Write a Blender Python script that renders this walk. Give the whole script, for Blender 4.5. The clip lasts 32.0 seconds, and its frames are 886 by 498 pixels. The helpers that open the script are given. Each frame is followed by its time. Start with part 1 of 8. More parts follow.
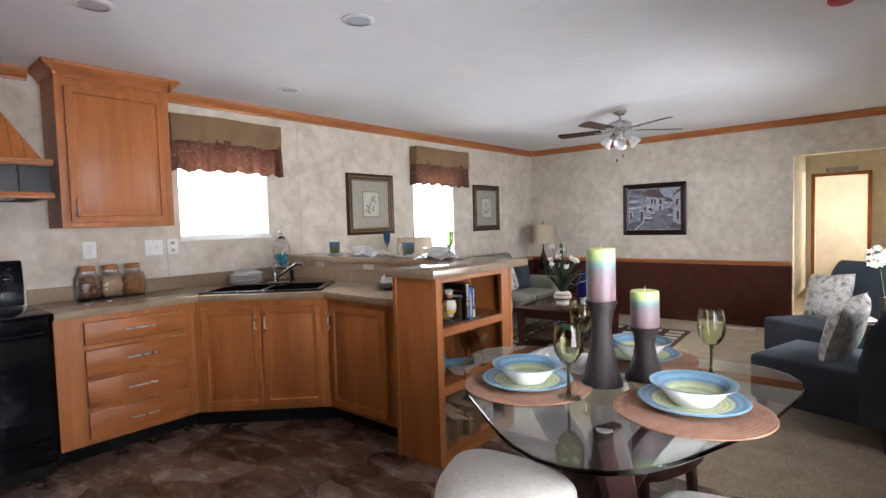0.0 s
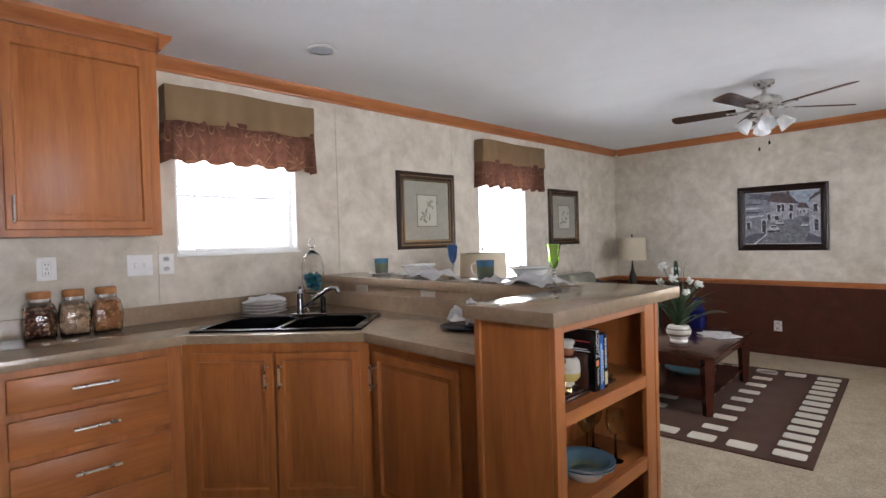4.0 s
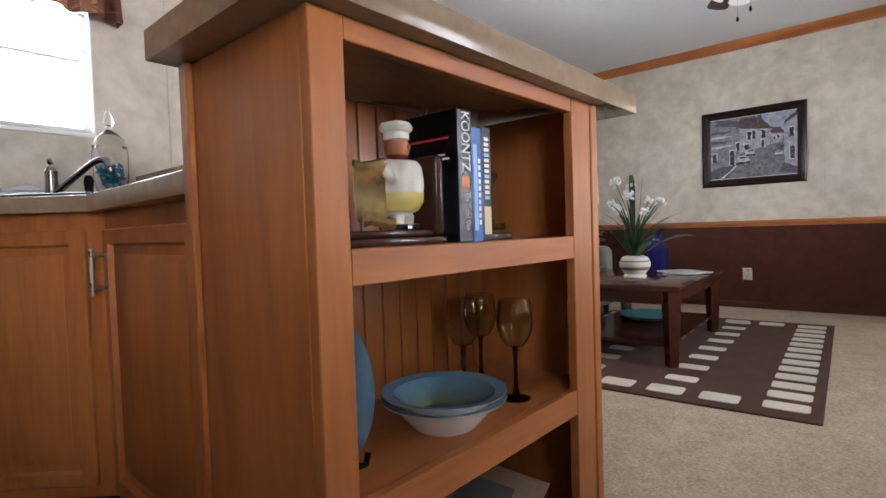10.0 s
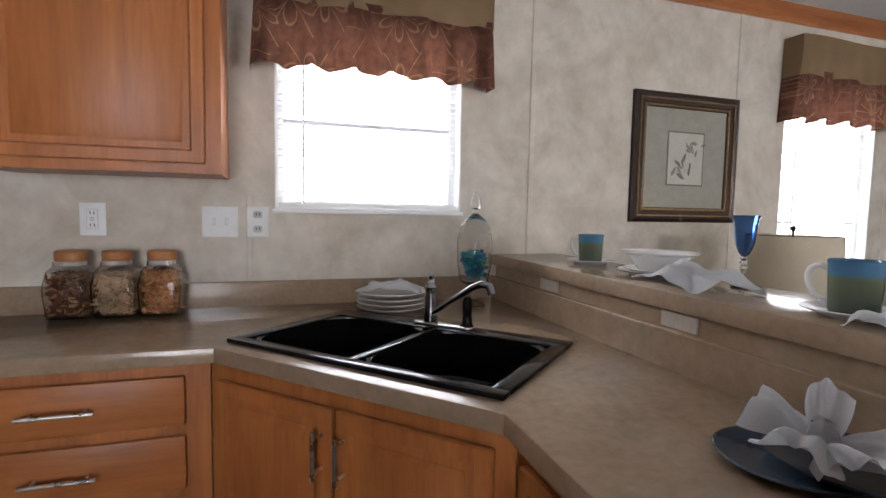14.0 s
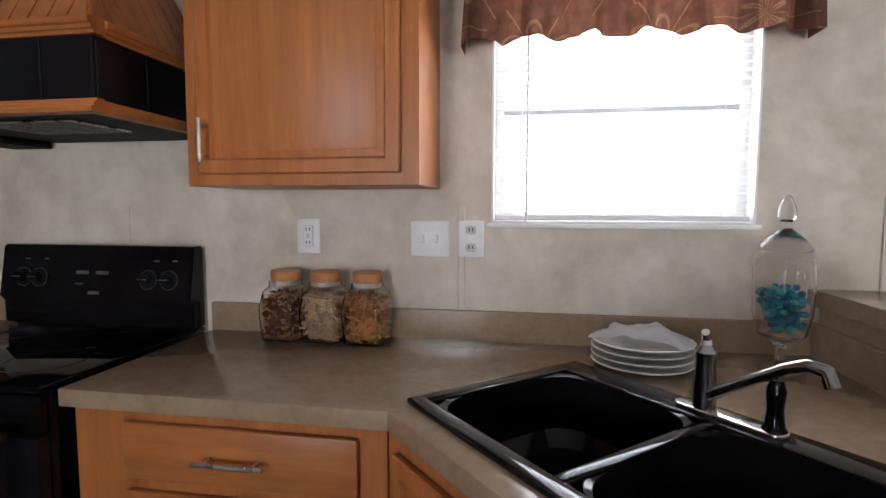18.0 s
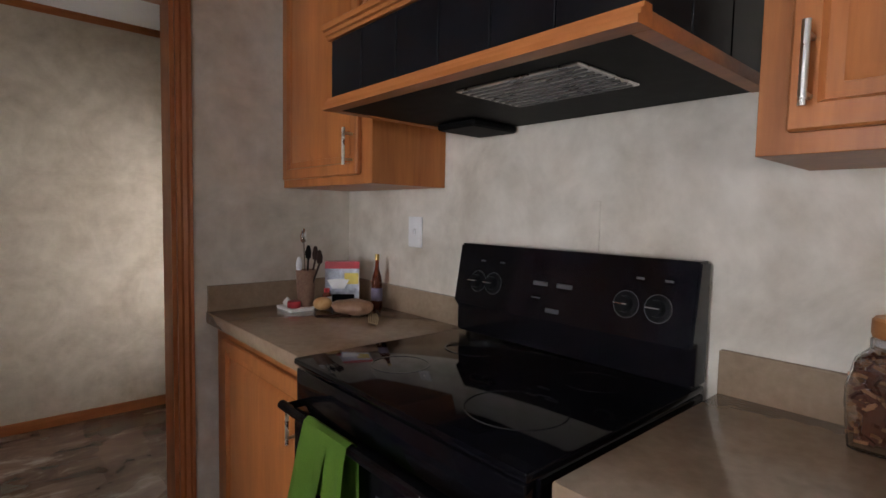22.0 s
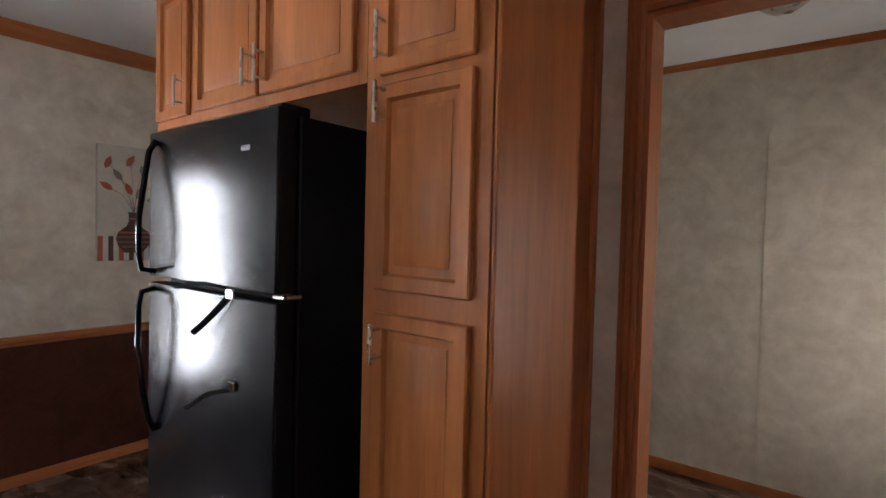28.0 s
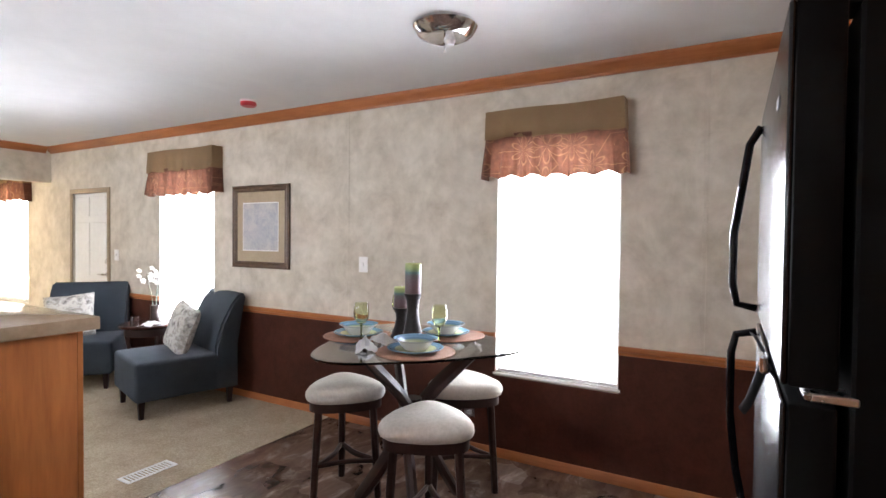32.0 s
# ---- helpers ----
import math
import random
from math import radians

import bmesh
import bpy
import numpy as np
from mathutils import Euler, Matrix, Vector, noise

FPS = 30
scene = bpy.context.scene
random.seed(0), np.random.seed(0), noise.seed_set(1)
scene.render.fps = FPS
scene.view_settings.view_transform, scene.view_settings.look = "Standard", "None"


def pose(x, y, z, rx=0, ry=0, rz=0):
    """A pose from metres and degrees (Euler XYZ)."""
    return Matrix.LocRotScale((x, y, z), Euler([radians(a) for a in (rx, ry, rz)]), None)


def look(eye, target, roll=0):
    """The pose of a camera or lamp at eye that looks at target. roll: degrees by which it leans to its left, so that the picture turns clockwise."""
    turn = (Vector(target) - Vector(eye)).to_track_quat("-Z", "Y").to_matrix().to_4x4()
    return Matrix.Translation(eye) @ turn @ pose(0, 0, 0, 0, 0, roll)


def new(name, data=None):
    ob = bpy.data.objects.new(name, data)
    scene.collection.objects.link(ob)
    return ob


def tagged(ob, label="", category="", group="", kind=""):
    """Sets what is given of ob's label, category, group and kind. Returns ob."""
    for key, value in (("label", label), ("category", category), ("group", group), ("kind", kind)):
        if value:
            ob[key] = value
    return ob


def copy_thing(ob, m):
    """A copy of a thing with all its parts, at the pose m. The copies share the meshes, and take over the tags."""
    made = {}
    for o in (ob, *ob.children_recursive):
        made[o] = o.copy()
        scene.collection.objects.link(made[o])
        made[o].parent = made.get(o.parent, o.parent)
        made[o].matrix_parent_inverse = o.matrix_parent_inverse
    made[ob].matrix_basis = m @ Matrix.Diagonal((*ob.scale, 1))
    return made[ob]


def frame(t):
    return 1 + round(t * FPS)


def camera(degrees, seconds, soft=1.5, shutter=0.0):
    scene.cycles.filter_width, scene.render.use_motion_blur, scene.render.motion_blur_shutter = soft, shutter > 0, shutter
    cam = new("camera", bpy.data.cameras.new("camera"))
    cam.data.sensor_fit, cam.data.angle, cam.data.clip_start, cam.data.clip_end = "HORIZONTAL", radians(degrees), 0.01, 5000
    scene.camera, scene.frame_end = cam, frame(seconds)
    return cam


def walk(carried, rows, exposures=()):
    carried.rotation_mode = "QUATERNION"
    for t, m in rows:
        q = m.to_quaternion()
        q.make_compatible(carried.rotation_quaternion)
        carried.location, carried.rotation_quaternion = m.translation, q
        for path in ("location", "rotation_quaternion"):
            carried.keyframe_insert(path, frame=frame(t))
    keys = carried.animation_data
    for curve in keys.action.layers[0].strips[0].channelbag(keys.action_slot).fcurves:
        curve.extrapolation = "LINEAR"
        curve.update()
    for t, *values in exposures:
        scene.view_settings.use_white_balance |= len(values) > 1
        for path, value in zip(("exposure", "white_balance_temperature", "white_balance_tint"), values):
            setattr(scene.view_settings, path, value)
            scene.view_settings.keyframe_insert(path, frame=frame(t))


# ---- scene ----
# ---- camera and walk ----
cam = camera(81.4, 32.0, 1.5)
ROWS = [
    (0, (0.265, 0.382, 1.381), (-1.028, 1.904, 1.279), -1.7),
    (0.5, (0.205, 0.418, 1.380), (-1.159, 1.877, 1.277), -1.0),
    (1, (0.105, 0.467, 1.380), (-1.318, 1.868, 1.273), -0.2),
    (1.5, (-0.005, 0.540, 1.363), (-1.471, 1.898, 1.282), -0.1),
    (2, (-0.133, 0.631, 1.361), (-1.626, 1.961, 1.310), -0.2),
    (2.5, (-0.259, 0.736, 1.378), (-1.768, 2.048, 1.348), -0.7),
    (4.5, (-0.843, 1.289, 1.337), (-2.206, 2.752, 1.300), -1.7),
    (5, (-0.979, 1.459, 1.314), (-2.272, 2.985, 1.287), -1.5),
    (5.5, (-1.058, 1.639, 1.290), (-2.309, 3.200, 1.274), -1.8),
    (6, (-1.087, 1.828, 1.266), (-2.327, 3.397, 1.237), -2.2),
    (6.5, (-1.112, 1.990, 1.193), (-2.363, 3.550, 1.144), -2.6),
    (7, (-1.113, 2.104, 1.112), (-2.392, 3.639, 1.032), -2.4),
    (7.5, (-1.117, 2.151, 1.012), (-2.409, 3.676, 0.927), -2.2),
    (8, (-1.094, 2.153, 0.911), (-2.393, 3.672, 0.840), -2.4),
    (8.5, (-1.074, 2.147, 0.834), (-2.372, 3.666, 0.763), -2.3),
    (9, (-1.067, 2.137, 0.803), (-2.361, 3.659, 0.712), -2.0),
    (9.5, (-1.069, 2.134, 0.803), (-2.369, 3.651, 0.696), -1.9),
    (10, (-1.087, 2.148, 0.803), (-2.408, 3.648, 0.732), -1.8),
    (10.5, (-1.118, 2.166, 0.863), (-2.476, 3.634, 0.809), -1.3),
    (11, (-1.158, 2.177, 0.968), (-2.569, 3.593, 0.908), -0.4),
    (11.5, (-1.207, 2.166, 1.097), (-2.683, 3.513, 1.006), 0.4),
    (12, (-1.288, 2.130, 1.226), (-2.830, 3.398, 1.097), 1.5),
    (12.5, (-1.396, 2.100, 1.323), (-3.023, 3.250, 1.151), 1.7),
    (13, (-1.531, 2.091, 1.347), (-3.257, 3.087, 1.173), 1.1),
    (13.5, (-1.656, 2.099, 1.359), (-3.475, 2.912, 1.186), 0.8),
    (14, (-1.801, 2.123, 1.318), (-3.690, 2.762, 1.167), 1.1),
    (14.5, (-1.961, 2.174, 1.281), (-3.888, 2.680, 1.108), 1.3),
    (16.5, (-2.274, 2.349, 1.254), (-4.221, 2.658, 0.917), -0.7),
    (17, (-2.291, 2.351, 1.277), (-4.265, 2.492, 0.992), -1.5),
    (17.5, (-2.276, 2.327, 1.330), (-4.262, 2.268, 1.107), -1.4),
    (18, (-2.297, 2.268, 1.359), (-4.262, 1.936, 1.198), 0.1),
    (18.5, (-2.367, 2.200, 1.364), (-4.262, 1.577, 1.220), 0.7),
    (19, (-2.461, 2.107, 1.353), (-4.267, 1.261, 1.206), 0.7),
    (19.5, (-2.528, 2.008, 1.350), (-4.246, 0.998, 1.185), 0.8),
    (20, (-2.571, 1.916, 1.348), (-4.192, 0.759, 1.167), 1.0),
    (20.5, (-2.618, 1.821, 1.356), (-4.125, 0.522, 1.152), 1.1),
    (21, (-2.661, 1.725, 1.333), (-4.063, 0.312, 1.140), 1.2),
    (21.5, (-2.692, 1.652, 1.300), (-4.028, 0.171, 1.142), 1.5),
    (22, (-2.711, 1.602, 1.316), (-4.033, 0.108, 1.181), 1.2),
    (22.5, (-2.719, 1.575, 1.376), (-4.064, 0.099, 1.271), 0.8),
    (23, (-2.714, 1.571, 1.458), (-4.093, 0.125, 1.395), 1.0),
    (23.5, (-2.720, 1.556, 1.521), (-4.118, 0.126, 1.491), 1.5),
    (24, (-2.717, 1.540, 1.542), (-4.100, 0.095, 1.529), 2.0),
    (24.5, (-2.746, 1.524, 1.523), (-4.030, -0.009, 1.515), 2.5),
    (26.5, (-2.879, 1.451, 1.436), (-2.918, -0.546, 1.335), 1.9),
    (27, (-2.885, 1.390, 1.435), (-2.514, -0.572, 1.332), 1.4),
    (27.5, (-2.958, 1.246, 1.421), (-2.086, -0.553, 1.347), 0.9),
    (28, (-2.969, 1.134, 1.415), (-1.738, -0.442, 1.352), 1.4),
    (28.5, (-2.929, 1.016, 1.421), (-1.435, -0.311, 1.338), 1.5),
    (29, (-2.880, 0.886, 1.435), (-1.173, -0.149, 1.306), 1.0),
    (29.5, (-2.823, 0.763, 1.434), (-0.963, 0.041, 1.289), 0.4),
    (30, (-2.766, 0.669, 1.429), (-0.811, 0.275, 1.290), 0.5),
    (30.5, (-2.694, 0.587, 1.424), (-0.698, 0.552, 1.299), 0.6),
    (31, (-2.650, 0.524, 1.420), (-0.679, 0.846, 1.319), 0.8),
    (31.5, (-2.624, 0.462, 1.426), (-0.741, 1.131, 1.349), 0.6),
    (32, (-2.598, 0.415, 1.427), (-0.857, 1.397, 1.381), 0.6),
]
walk(cam, [(t, look(e, g, r)) for t, e, g, r in ROWS], [(0.0, -0.4, 6500, 16), (2.5, -0.65, 6500, 16), (6.0, -0.6, 6500, 16), (9.0, -0.5, 6500, 16), (14.5, -0.9, 6500, 16), (19.0, -0.75, 6500, 16), (26.8, -0.45, 6500, 16), (28.0, -0.58, 6500, 16), (30.0, -0.18, 6500, 16), (32.0, 0.18, 6500, 16)])

# ---- world and large lights ----
world = bpy.data.worlds.new("sky")
scene.world = world
world.use_nodes = True
sky = world.node_tree.nodes.new("ShaderNodeTexSky")
sky.sky_type, sky.sun_disc = "NISHITA", False
sky.sun_elevation, sky.sun_rotation = radians(48), radians(100)
world.node_tree.links.new(sky.outputs["Color"], world.node_tree.nodes["Background"].inputs["Color"])
world.node_tree.nodes["Background"].inputs["Strength"].default_value = 0.12


def window_light(name, x, y, z, w, h, toward, watts, colour, lift=0.13):
    """Daylight in a window's opening."""
    d = bpy.data.lights.new(name, "AREA")
    d.shape, d.size, d.size_y, d.energy, d.color = "RECTANGLE", w, h, watts, colour
    o = new(name, d)
    o.matrix_world = look((x, y, z), (x + toward[0], y + toward[1], z + lift))
    return o


SKYC = (0.86, 0.93, 1.0)
window_light("daylight_sink_window", -4.09, 2.535, 1.665, 0.76, 0.68, (1, 0), 42, SKYC, 0.0)
window_light("daylight_sofa_window", -4.09, 5.205, 1.285, 0.73, 1.44, (1, 0), 80, SKYC, 0.0)
window_light("daylight_dining_window", 0.625, 1.367, 1.285, 0.76, 1.44, (-1, 0), 125, SKYC, 0.0)
window_light("daylight_chair_window", 0.625, 4.98, 1.285, 0.77, 1.44, (-1, 0), 125, SKYC, 0.0)
window_light("daylight_far_hall_window", 0.625, 8.55, 1.285, 0.78, 1.44, (-1, 0), 120, (1.0, 0.93, 0.78), 0.0)
# warm fill lamp, added out of view to brighten the far room
window_light("far_room_fill", 0.625, 12.6, 1.285, 0.78, 1.44, (-1, 0), 120, (1.0, 0.93, 0.78), 0.0)
window_light("daylight_hall_window", -4.09, -1.77, 1.10, 0.48, 1.28, (1, 0), 25, (1.0, 0.95, 0.86), 0.0)
# ---- plan (metres) ----
XS, XR, YF, YD, CEIL = -3.95, 0.485, 7.556, -0.45, 2.45
YH = -2.18                      # far side of the hall behind the doorway
YB = 11.8                       # end of the hall beyond the far opening

# ---- materials ----


def mat(name, rough=0.5, metal=0.0, spec=0.5):
    m = bpy.data.materials.new(name)
    m.use_nodes = True
    b = m.node_tree.nodes["Principled BSDF"]
    b.inputs["Roughness"].default_value = rough
    b.inputs["Metallic"].default_value = metal
    b.inputs["Specular IOR Level"].default_value = spec
    return m, m.node_tree, b


def node(nt, kind, **inputs):
    n = nt.nodes.new(kind)
    for k, v in inputs.items():
        n.inputs[k.replace("_", " ")].default_value = v
    return n


def ramp(nt, fac, stops):
    r = nt.nodes.new("ShaderNodeValToRGB")
    e = r.color_ramp.elements
    while len(e) < len(stops):
        e.new(0.5)
    for i, (p, c) in enumerate(stops):
        e[i].position, e[i].color = p, (*c, 1)
    nt.links.new(fac, r.inputs["Fac"])
    return r.outputs["Color"]


def coords(nt, scale=(1, 1, 1)):
    g = nt.nodes.new("ShaderNodeNewGeometry")
    mp = nt.nodes.new("ShaderNodeMapping")
    mp.inputs["Scale"].default_value = scale
    nt.links.new(g.outputs["Position"], mp.inputs["Vector"])
    return mp.outputs["Vector"]


def noise_fac(nt, scale, detail=4, rough=0.55, stretch=(1, 1, 1), distort=0.0):
    n = node(nt, "ShaderNodeTexNoise", Scale=scale, Detail=detail, Roughness=rough, Distortion=distort)
    nt.links.new(coords(nt, stretch), n.inputs["Vector"])
    return n.outputs["Fac"]


def blend(nt, a, b, fac, mode="MIX"):
    x = nt.nodes.new("ShaderNodeMix")
    x.data_type, x.blend_type = "RGBA", mode
    if isinstance(fac, float):
        x.inputs["Factor"].default_value = fac
    else:
        nt.links.new(fac, x.inputs["Factor"])
    nt.links.new(a, x.inputs["A"])
    nt.links.new(b, x.inputs["B"])
    return x.outputs["Result"]


def bump(nt, b, height, strength=0.2, dist=0.002):
    n = node(nt, "ShaderNodeBump", Strength=strength, Distance=dist)
    nt.links.new(height, n.inputs["Height"])
    nt.links.new(n.outputs["Normal"], b.inputs["Normal"])


def mottled(name, c1, c2, scale, fine=60.0, rough=0.6, bstr=0.1, spec=0.5, spread=(0.35, 0.65), metal=0.0, fine_amt=0.35):
    """Two-scale mottling between two colours."""
    m, nt, b = mat(name, rough, metal, spec)
    big = ramp(nt, noise_fac(nt, scale, 6, 0.65, distort=0.6), [(spread[0], c1), (spread[1], c2)])
    f = noise_fac(nt, fine, 4)
    small = ramp(nt, f, [(0.3, c1), (0.7, c2)])
    nt.links.new(blend(nt, big, small, fine_amt), b.inputs["Base Color"])
    bump(nt, b, f, bstr)
    return m


def wood(name, dark, light, axis, rough=0.38, scale=1.0):
    """Wood with its grain along one axis."""
    m, nt, b = mat(name, rough, spec=0.28)
    st = {"x": (1.2, 14, 14), "y": (14, 1.2, 14), "z": (14, 14, 1.2)}[axis]
    st = tuple(v * scale for v in st)
    fine = tuple(v * 6 for v in st)
    g = ramp(nt, noise_fac(nt, 1.0, 5, 0.6, st, 0.8), [(0.3, dark), (0.7, light)])
    f = noise_fac(nt, 1.0, 3, 0.6, fine)
    h = ramp(nt, f, [(0.3, tuple(c * 0.9 for c in dark)), (0.6, light)])
    blot = ramp(nt, noise_fac(nt, 1.0, 5, 0.6, tuple(v * 0.32 for v in st), 1.5), [(0.32, (0.70, 0.68, 0.66)), (0.50, (0.98, 0.97, 0.96)), (0.68, (1.16, 1.13, 1.10))])
    nt.links.new(blend(nt, blend(nt, g, h, 0.3), blot, 0.7, "MULTIPLY"), b.inputs["Base Color"])
    bump(nt, b, f, 0.04)
    return m


def plain(name, c, rough=0.5, metal=0.0, spec=0.5, var=0.12, scale=25.0):
    """One colour with faint unevenness of tone and gloss."""
    m, nt, b = mat(name, rough, metal, spec)
    lo, hi = tuple(v * (1 - var) for v in c), tuple(min(1, v * (1 + var)) for v in c)
    f = noise_fac(nt, scale, 4)
    nt.links.new(ramp(nt, f, [(0.3, lo), (0.7, hi)]), b.inputs["Base Color"])
    r = nt.nodes.new("ShaderNodeMapRange")
    r.inputs["To Min"].default_value, r.inputs["To Max"].default_value = max(0.02, rough - 0.05), rough + 0.05
    nt.links.new(f, r.inputs["Value"])
    nt.links.new(r.outputs["Result"], b.inputs["Roughness"])
    return m


def glass(name, c=(1, 1, 1), rough=0.0):
    m, nt, b = mat(name, rough)
    b.inputs["Base Color"].default_value = (*c, 1)
    b.inputs["Transmission Weight"].default_value = 1
    b.inputs["IOR"].default_value = 1.45
    return m


def cloth(name, c1, c2, scale=300.0, rough=0.9, translucent=0.0, big=6.0):
    m, nt, b = mat(name, rough, spec=0.08)
    f = noise_fac(nt, scale, 2)
    a = ramp(nt, f, [(0.3, c1), (0.7, c2)])
    k = ramp(nt, noise_fac(nt, big, 3), [(0.3, c1), (0.7, c2)])
    col = blend(nt, a, k, 0.4)
    nt.links.new(col, b.inputs["Base Color"])
    bump(nt, b, f, 0.35, 0.001)
    b.inputs["Sheen Weight"].default_value = 0.04
    if translucent:
        t = nt.nodes.new("ShaderNodeBsdfTranslucent")
        nt.links.new(col, t.inputs["Color"])
        x = node(nt, "ShaderNodeMixShader", Fac=translucent)
        nt.links.new(b.outputs["BSDF"], x.inputs[1])
        nt.links.new(t.outputs["BSDF"], x.inputs[2])
        nt.links.new(x.outputs["Shader"], nt.nodes["Material Output"].inputs["Surface"])
    return m


WALL = mottled("wallpaper", (0.440, 0.382, 0.300), (0.70, 0.638, 0.545), 3.6, 11.0, 0.7, 0.03, 0.3, (0.33, 0.62), fine_amt=0.46)
YELLOW = mottled("yellow_paper", (0.60, 0.54, 0.42), (0.72, 0.66, 0.53), 5.0, 38.0, 0.7, 0.03, 0.3)
RED = mottled("dark_panel", (0.046, 0.013, 0.008), (0.080, 0.024, 0.014), 7.0, 60.0, 0.45, 0.03, 0.15)
CEILM = mottled("ceiling_paint", (0.74, 0.74, 0.74), (0.80, 0.80, 0.80), 3.0, 160.0, 0.85, 0.25, 0.2)
MAP_D, MAP_L = (0.290, 0.093, 0.026), (0.415, 0.146, 0.042)
WZ, WY, WX = (wood("maple_" + a, MAP_D, MAP_L, a) for a in "zyx")
TRIM_D, TRIM_L = (0.30, 0.095, 0.030), (0.44, 0.165, 0.058)
TZ, TY, TX = (wood("oak_trim_" + a, TRIM_D, TRIM_L, a, 0.35) for a in "zyx")
DARKW = wood("espresso_wood", (0.016, 0.007, 0.006), (0.036, 0.014, 0.010), "z", 0.45)
DARKX = wood("espresso_wood_flat", (0.022, 0.008, 0.006), (0.055, 0.020, 0.012), "x", 0.22)
COUNTER = mottled("laminate", (0.240, 0.165, 0.105), (0.330, 0.240, 0.160), 7.0, 45.0, 0.14, 0.012, 0.5, fine_amt=0.5)
CARPET = mottled("carpet", (0.25, 0.195, 0.130), (0.57, 0.485, 0.365), 5.0, 120.0, 0.95, 1.0, 0.1, fine_amt=0.75)
WHITE = plain("white_plastic", (0.80, 0.79, 0.77), 0.35, var=0.03)
PAINT = plain("white_paint", (0.80, 0.80, 0.78), 0.5, var=0.03)
BLACK = plain("black_enamel", (0.004, 0.004, 0.005), 0.12, spec=0.2, var=0.2)
BLACKG = plain("black_glass", (0.003, 0.003, 0.004), 0.05, spec=0.16, var=0.1)
BLACKT = plain("black_tile", (0.005, 0.006, 0.008), 0.3, spec=0.22, var=0.4, scale=8.0)
BLACKM = plain("black_matte", (0.005, 0.005, 0.005), 0.6, spec=0.1)
SINKM = plain("black_composite", (0.006, 0.006, 0.007), 0.10, spec=0.3, var=0.3)
CHROME = plain("chrome", (0.75, 0.75, 0.76), 0.12, 1.0)
NICKEL = plain("brushed_nickel", (0.55, 0.53, 0.50), 0.28, 1.0)
CERAM = plain("white_ceramic", (0.78, 0.77, 0.74), 0.15, var=0.03)
NAPKIN = cloth("white_linen", (0.76, 0.76, 0.76), (0.86, 0.86, 0.86), 400.0, translucent=0.15)
CHAIRF = cloth("slate_blue_upholstery", (0.032, 0.040, 0.050), (0.058, 0.070, 0.085), 350.0)
SOFAF = cloth("sage_upholstery", (0.16, 0.16, 0.125), (0.24, 0.24, 0.19), 300.0)
STOOLF = cloth("cream_suede", (0.52, 0.48, 0.42), (0.66, 0.62, 0.56), 60.0, big=12.0)
TOWEL = cloth("green_towel", (0.10, 0.20, 0.025), (0.16, 0.29, 0.045), 400.0)
RUGM = cloth("brown_rug", (0.046, 0.019, 0.011), (0.085, 0.040, 0.026), 250.0)
RUGC = cloth("cream_rug_pile", (0.50, 0.46, 0.38), (0.66, 0.62, 0.54), 250.0)
TAN = cloth("tan_valance_band", (0.195, 0.125, 0.066), (0.255, 0.170, 0.094), 350.0, translucent=0.15)
GLASS = glass("clear_glass")
GREENG = glass("olive_glass", (0.88, 0.91, 0.72))
LIMEG = glass("lime_glass", (0.68, 0.88, 0.45))
BLUEG = glass("blue_glass", (0.28, 0.44, 0.72))
AMBERG = glass("smoky_amber_glass", (0.80, 0.75, 0.55))
DKGREEN = glass("dark_olive_glass", (0.30, 0.34, 0.12))
DKAMBER = glass("dark_amber_glass", (0.22, 0.17, 0.07))
CORK = mottled("turned_wood_lid", (0.34, 0.125, 0.035), (0.46, 0.20, 0.07), 30.0, 200.0, 0.45)
CARD = mottled("cardboard", (0.27, 0.18, 0.11), (0.36, 0.25, 0.16), 10.0, 120.0, 0.85)
LEAF = plain("leaf_green", (0.030, 0.062, 0.024), 0.5, var=0.4)
PETAL = plain("white_petal", (0.75, 0.75, 0.70), 0.6, var=0.1)
GOLD = plain("gold_paint", (0.45, 0.30, 0.10), 0.35, 0.6)
SHADE = cloth("cream_lampshade", (0.68, 0.60, 0.46), (0.78, 0.70, 0.56), 200.0, translucent=0.4)
BLINDM = cloth("white_blind", (0.84, 0.84, 0.84), (0.88, 0.88, 0.88), 20.0, 0.5, 0.75)
FROST = plain("frosted_glass", (0.80, 0.80, 0.80), 0.4)
REDP = plain("red_plastic", (0.45, 0.03, 0.04), 0.4)
MAT_W = mottled("woven_placemat", (0.20, 0.095, 0.055), (0.32, 0.17, 0.11), 30.0, 300.0, 0.85, 0.8)


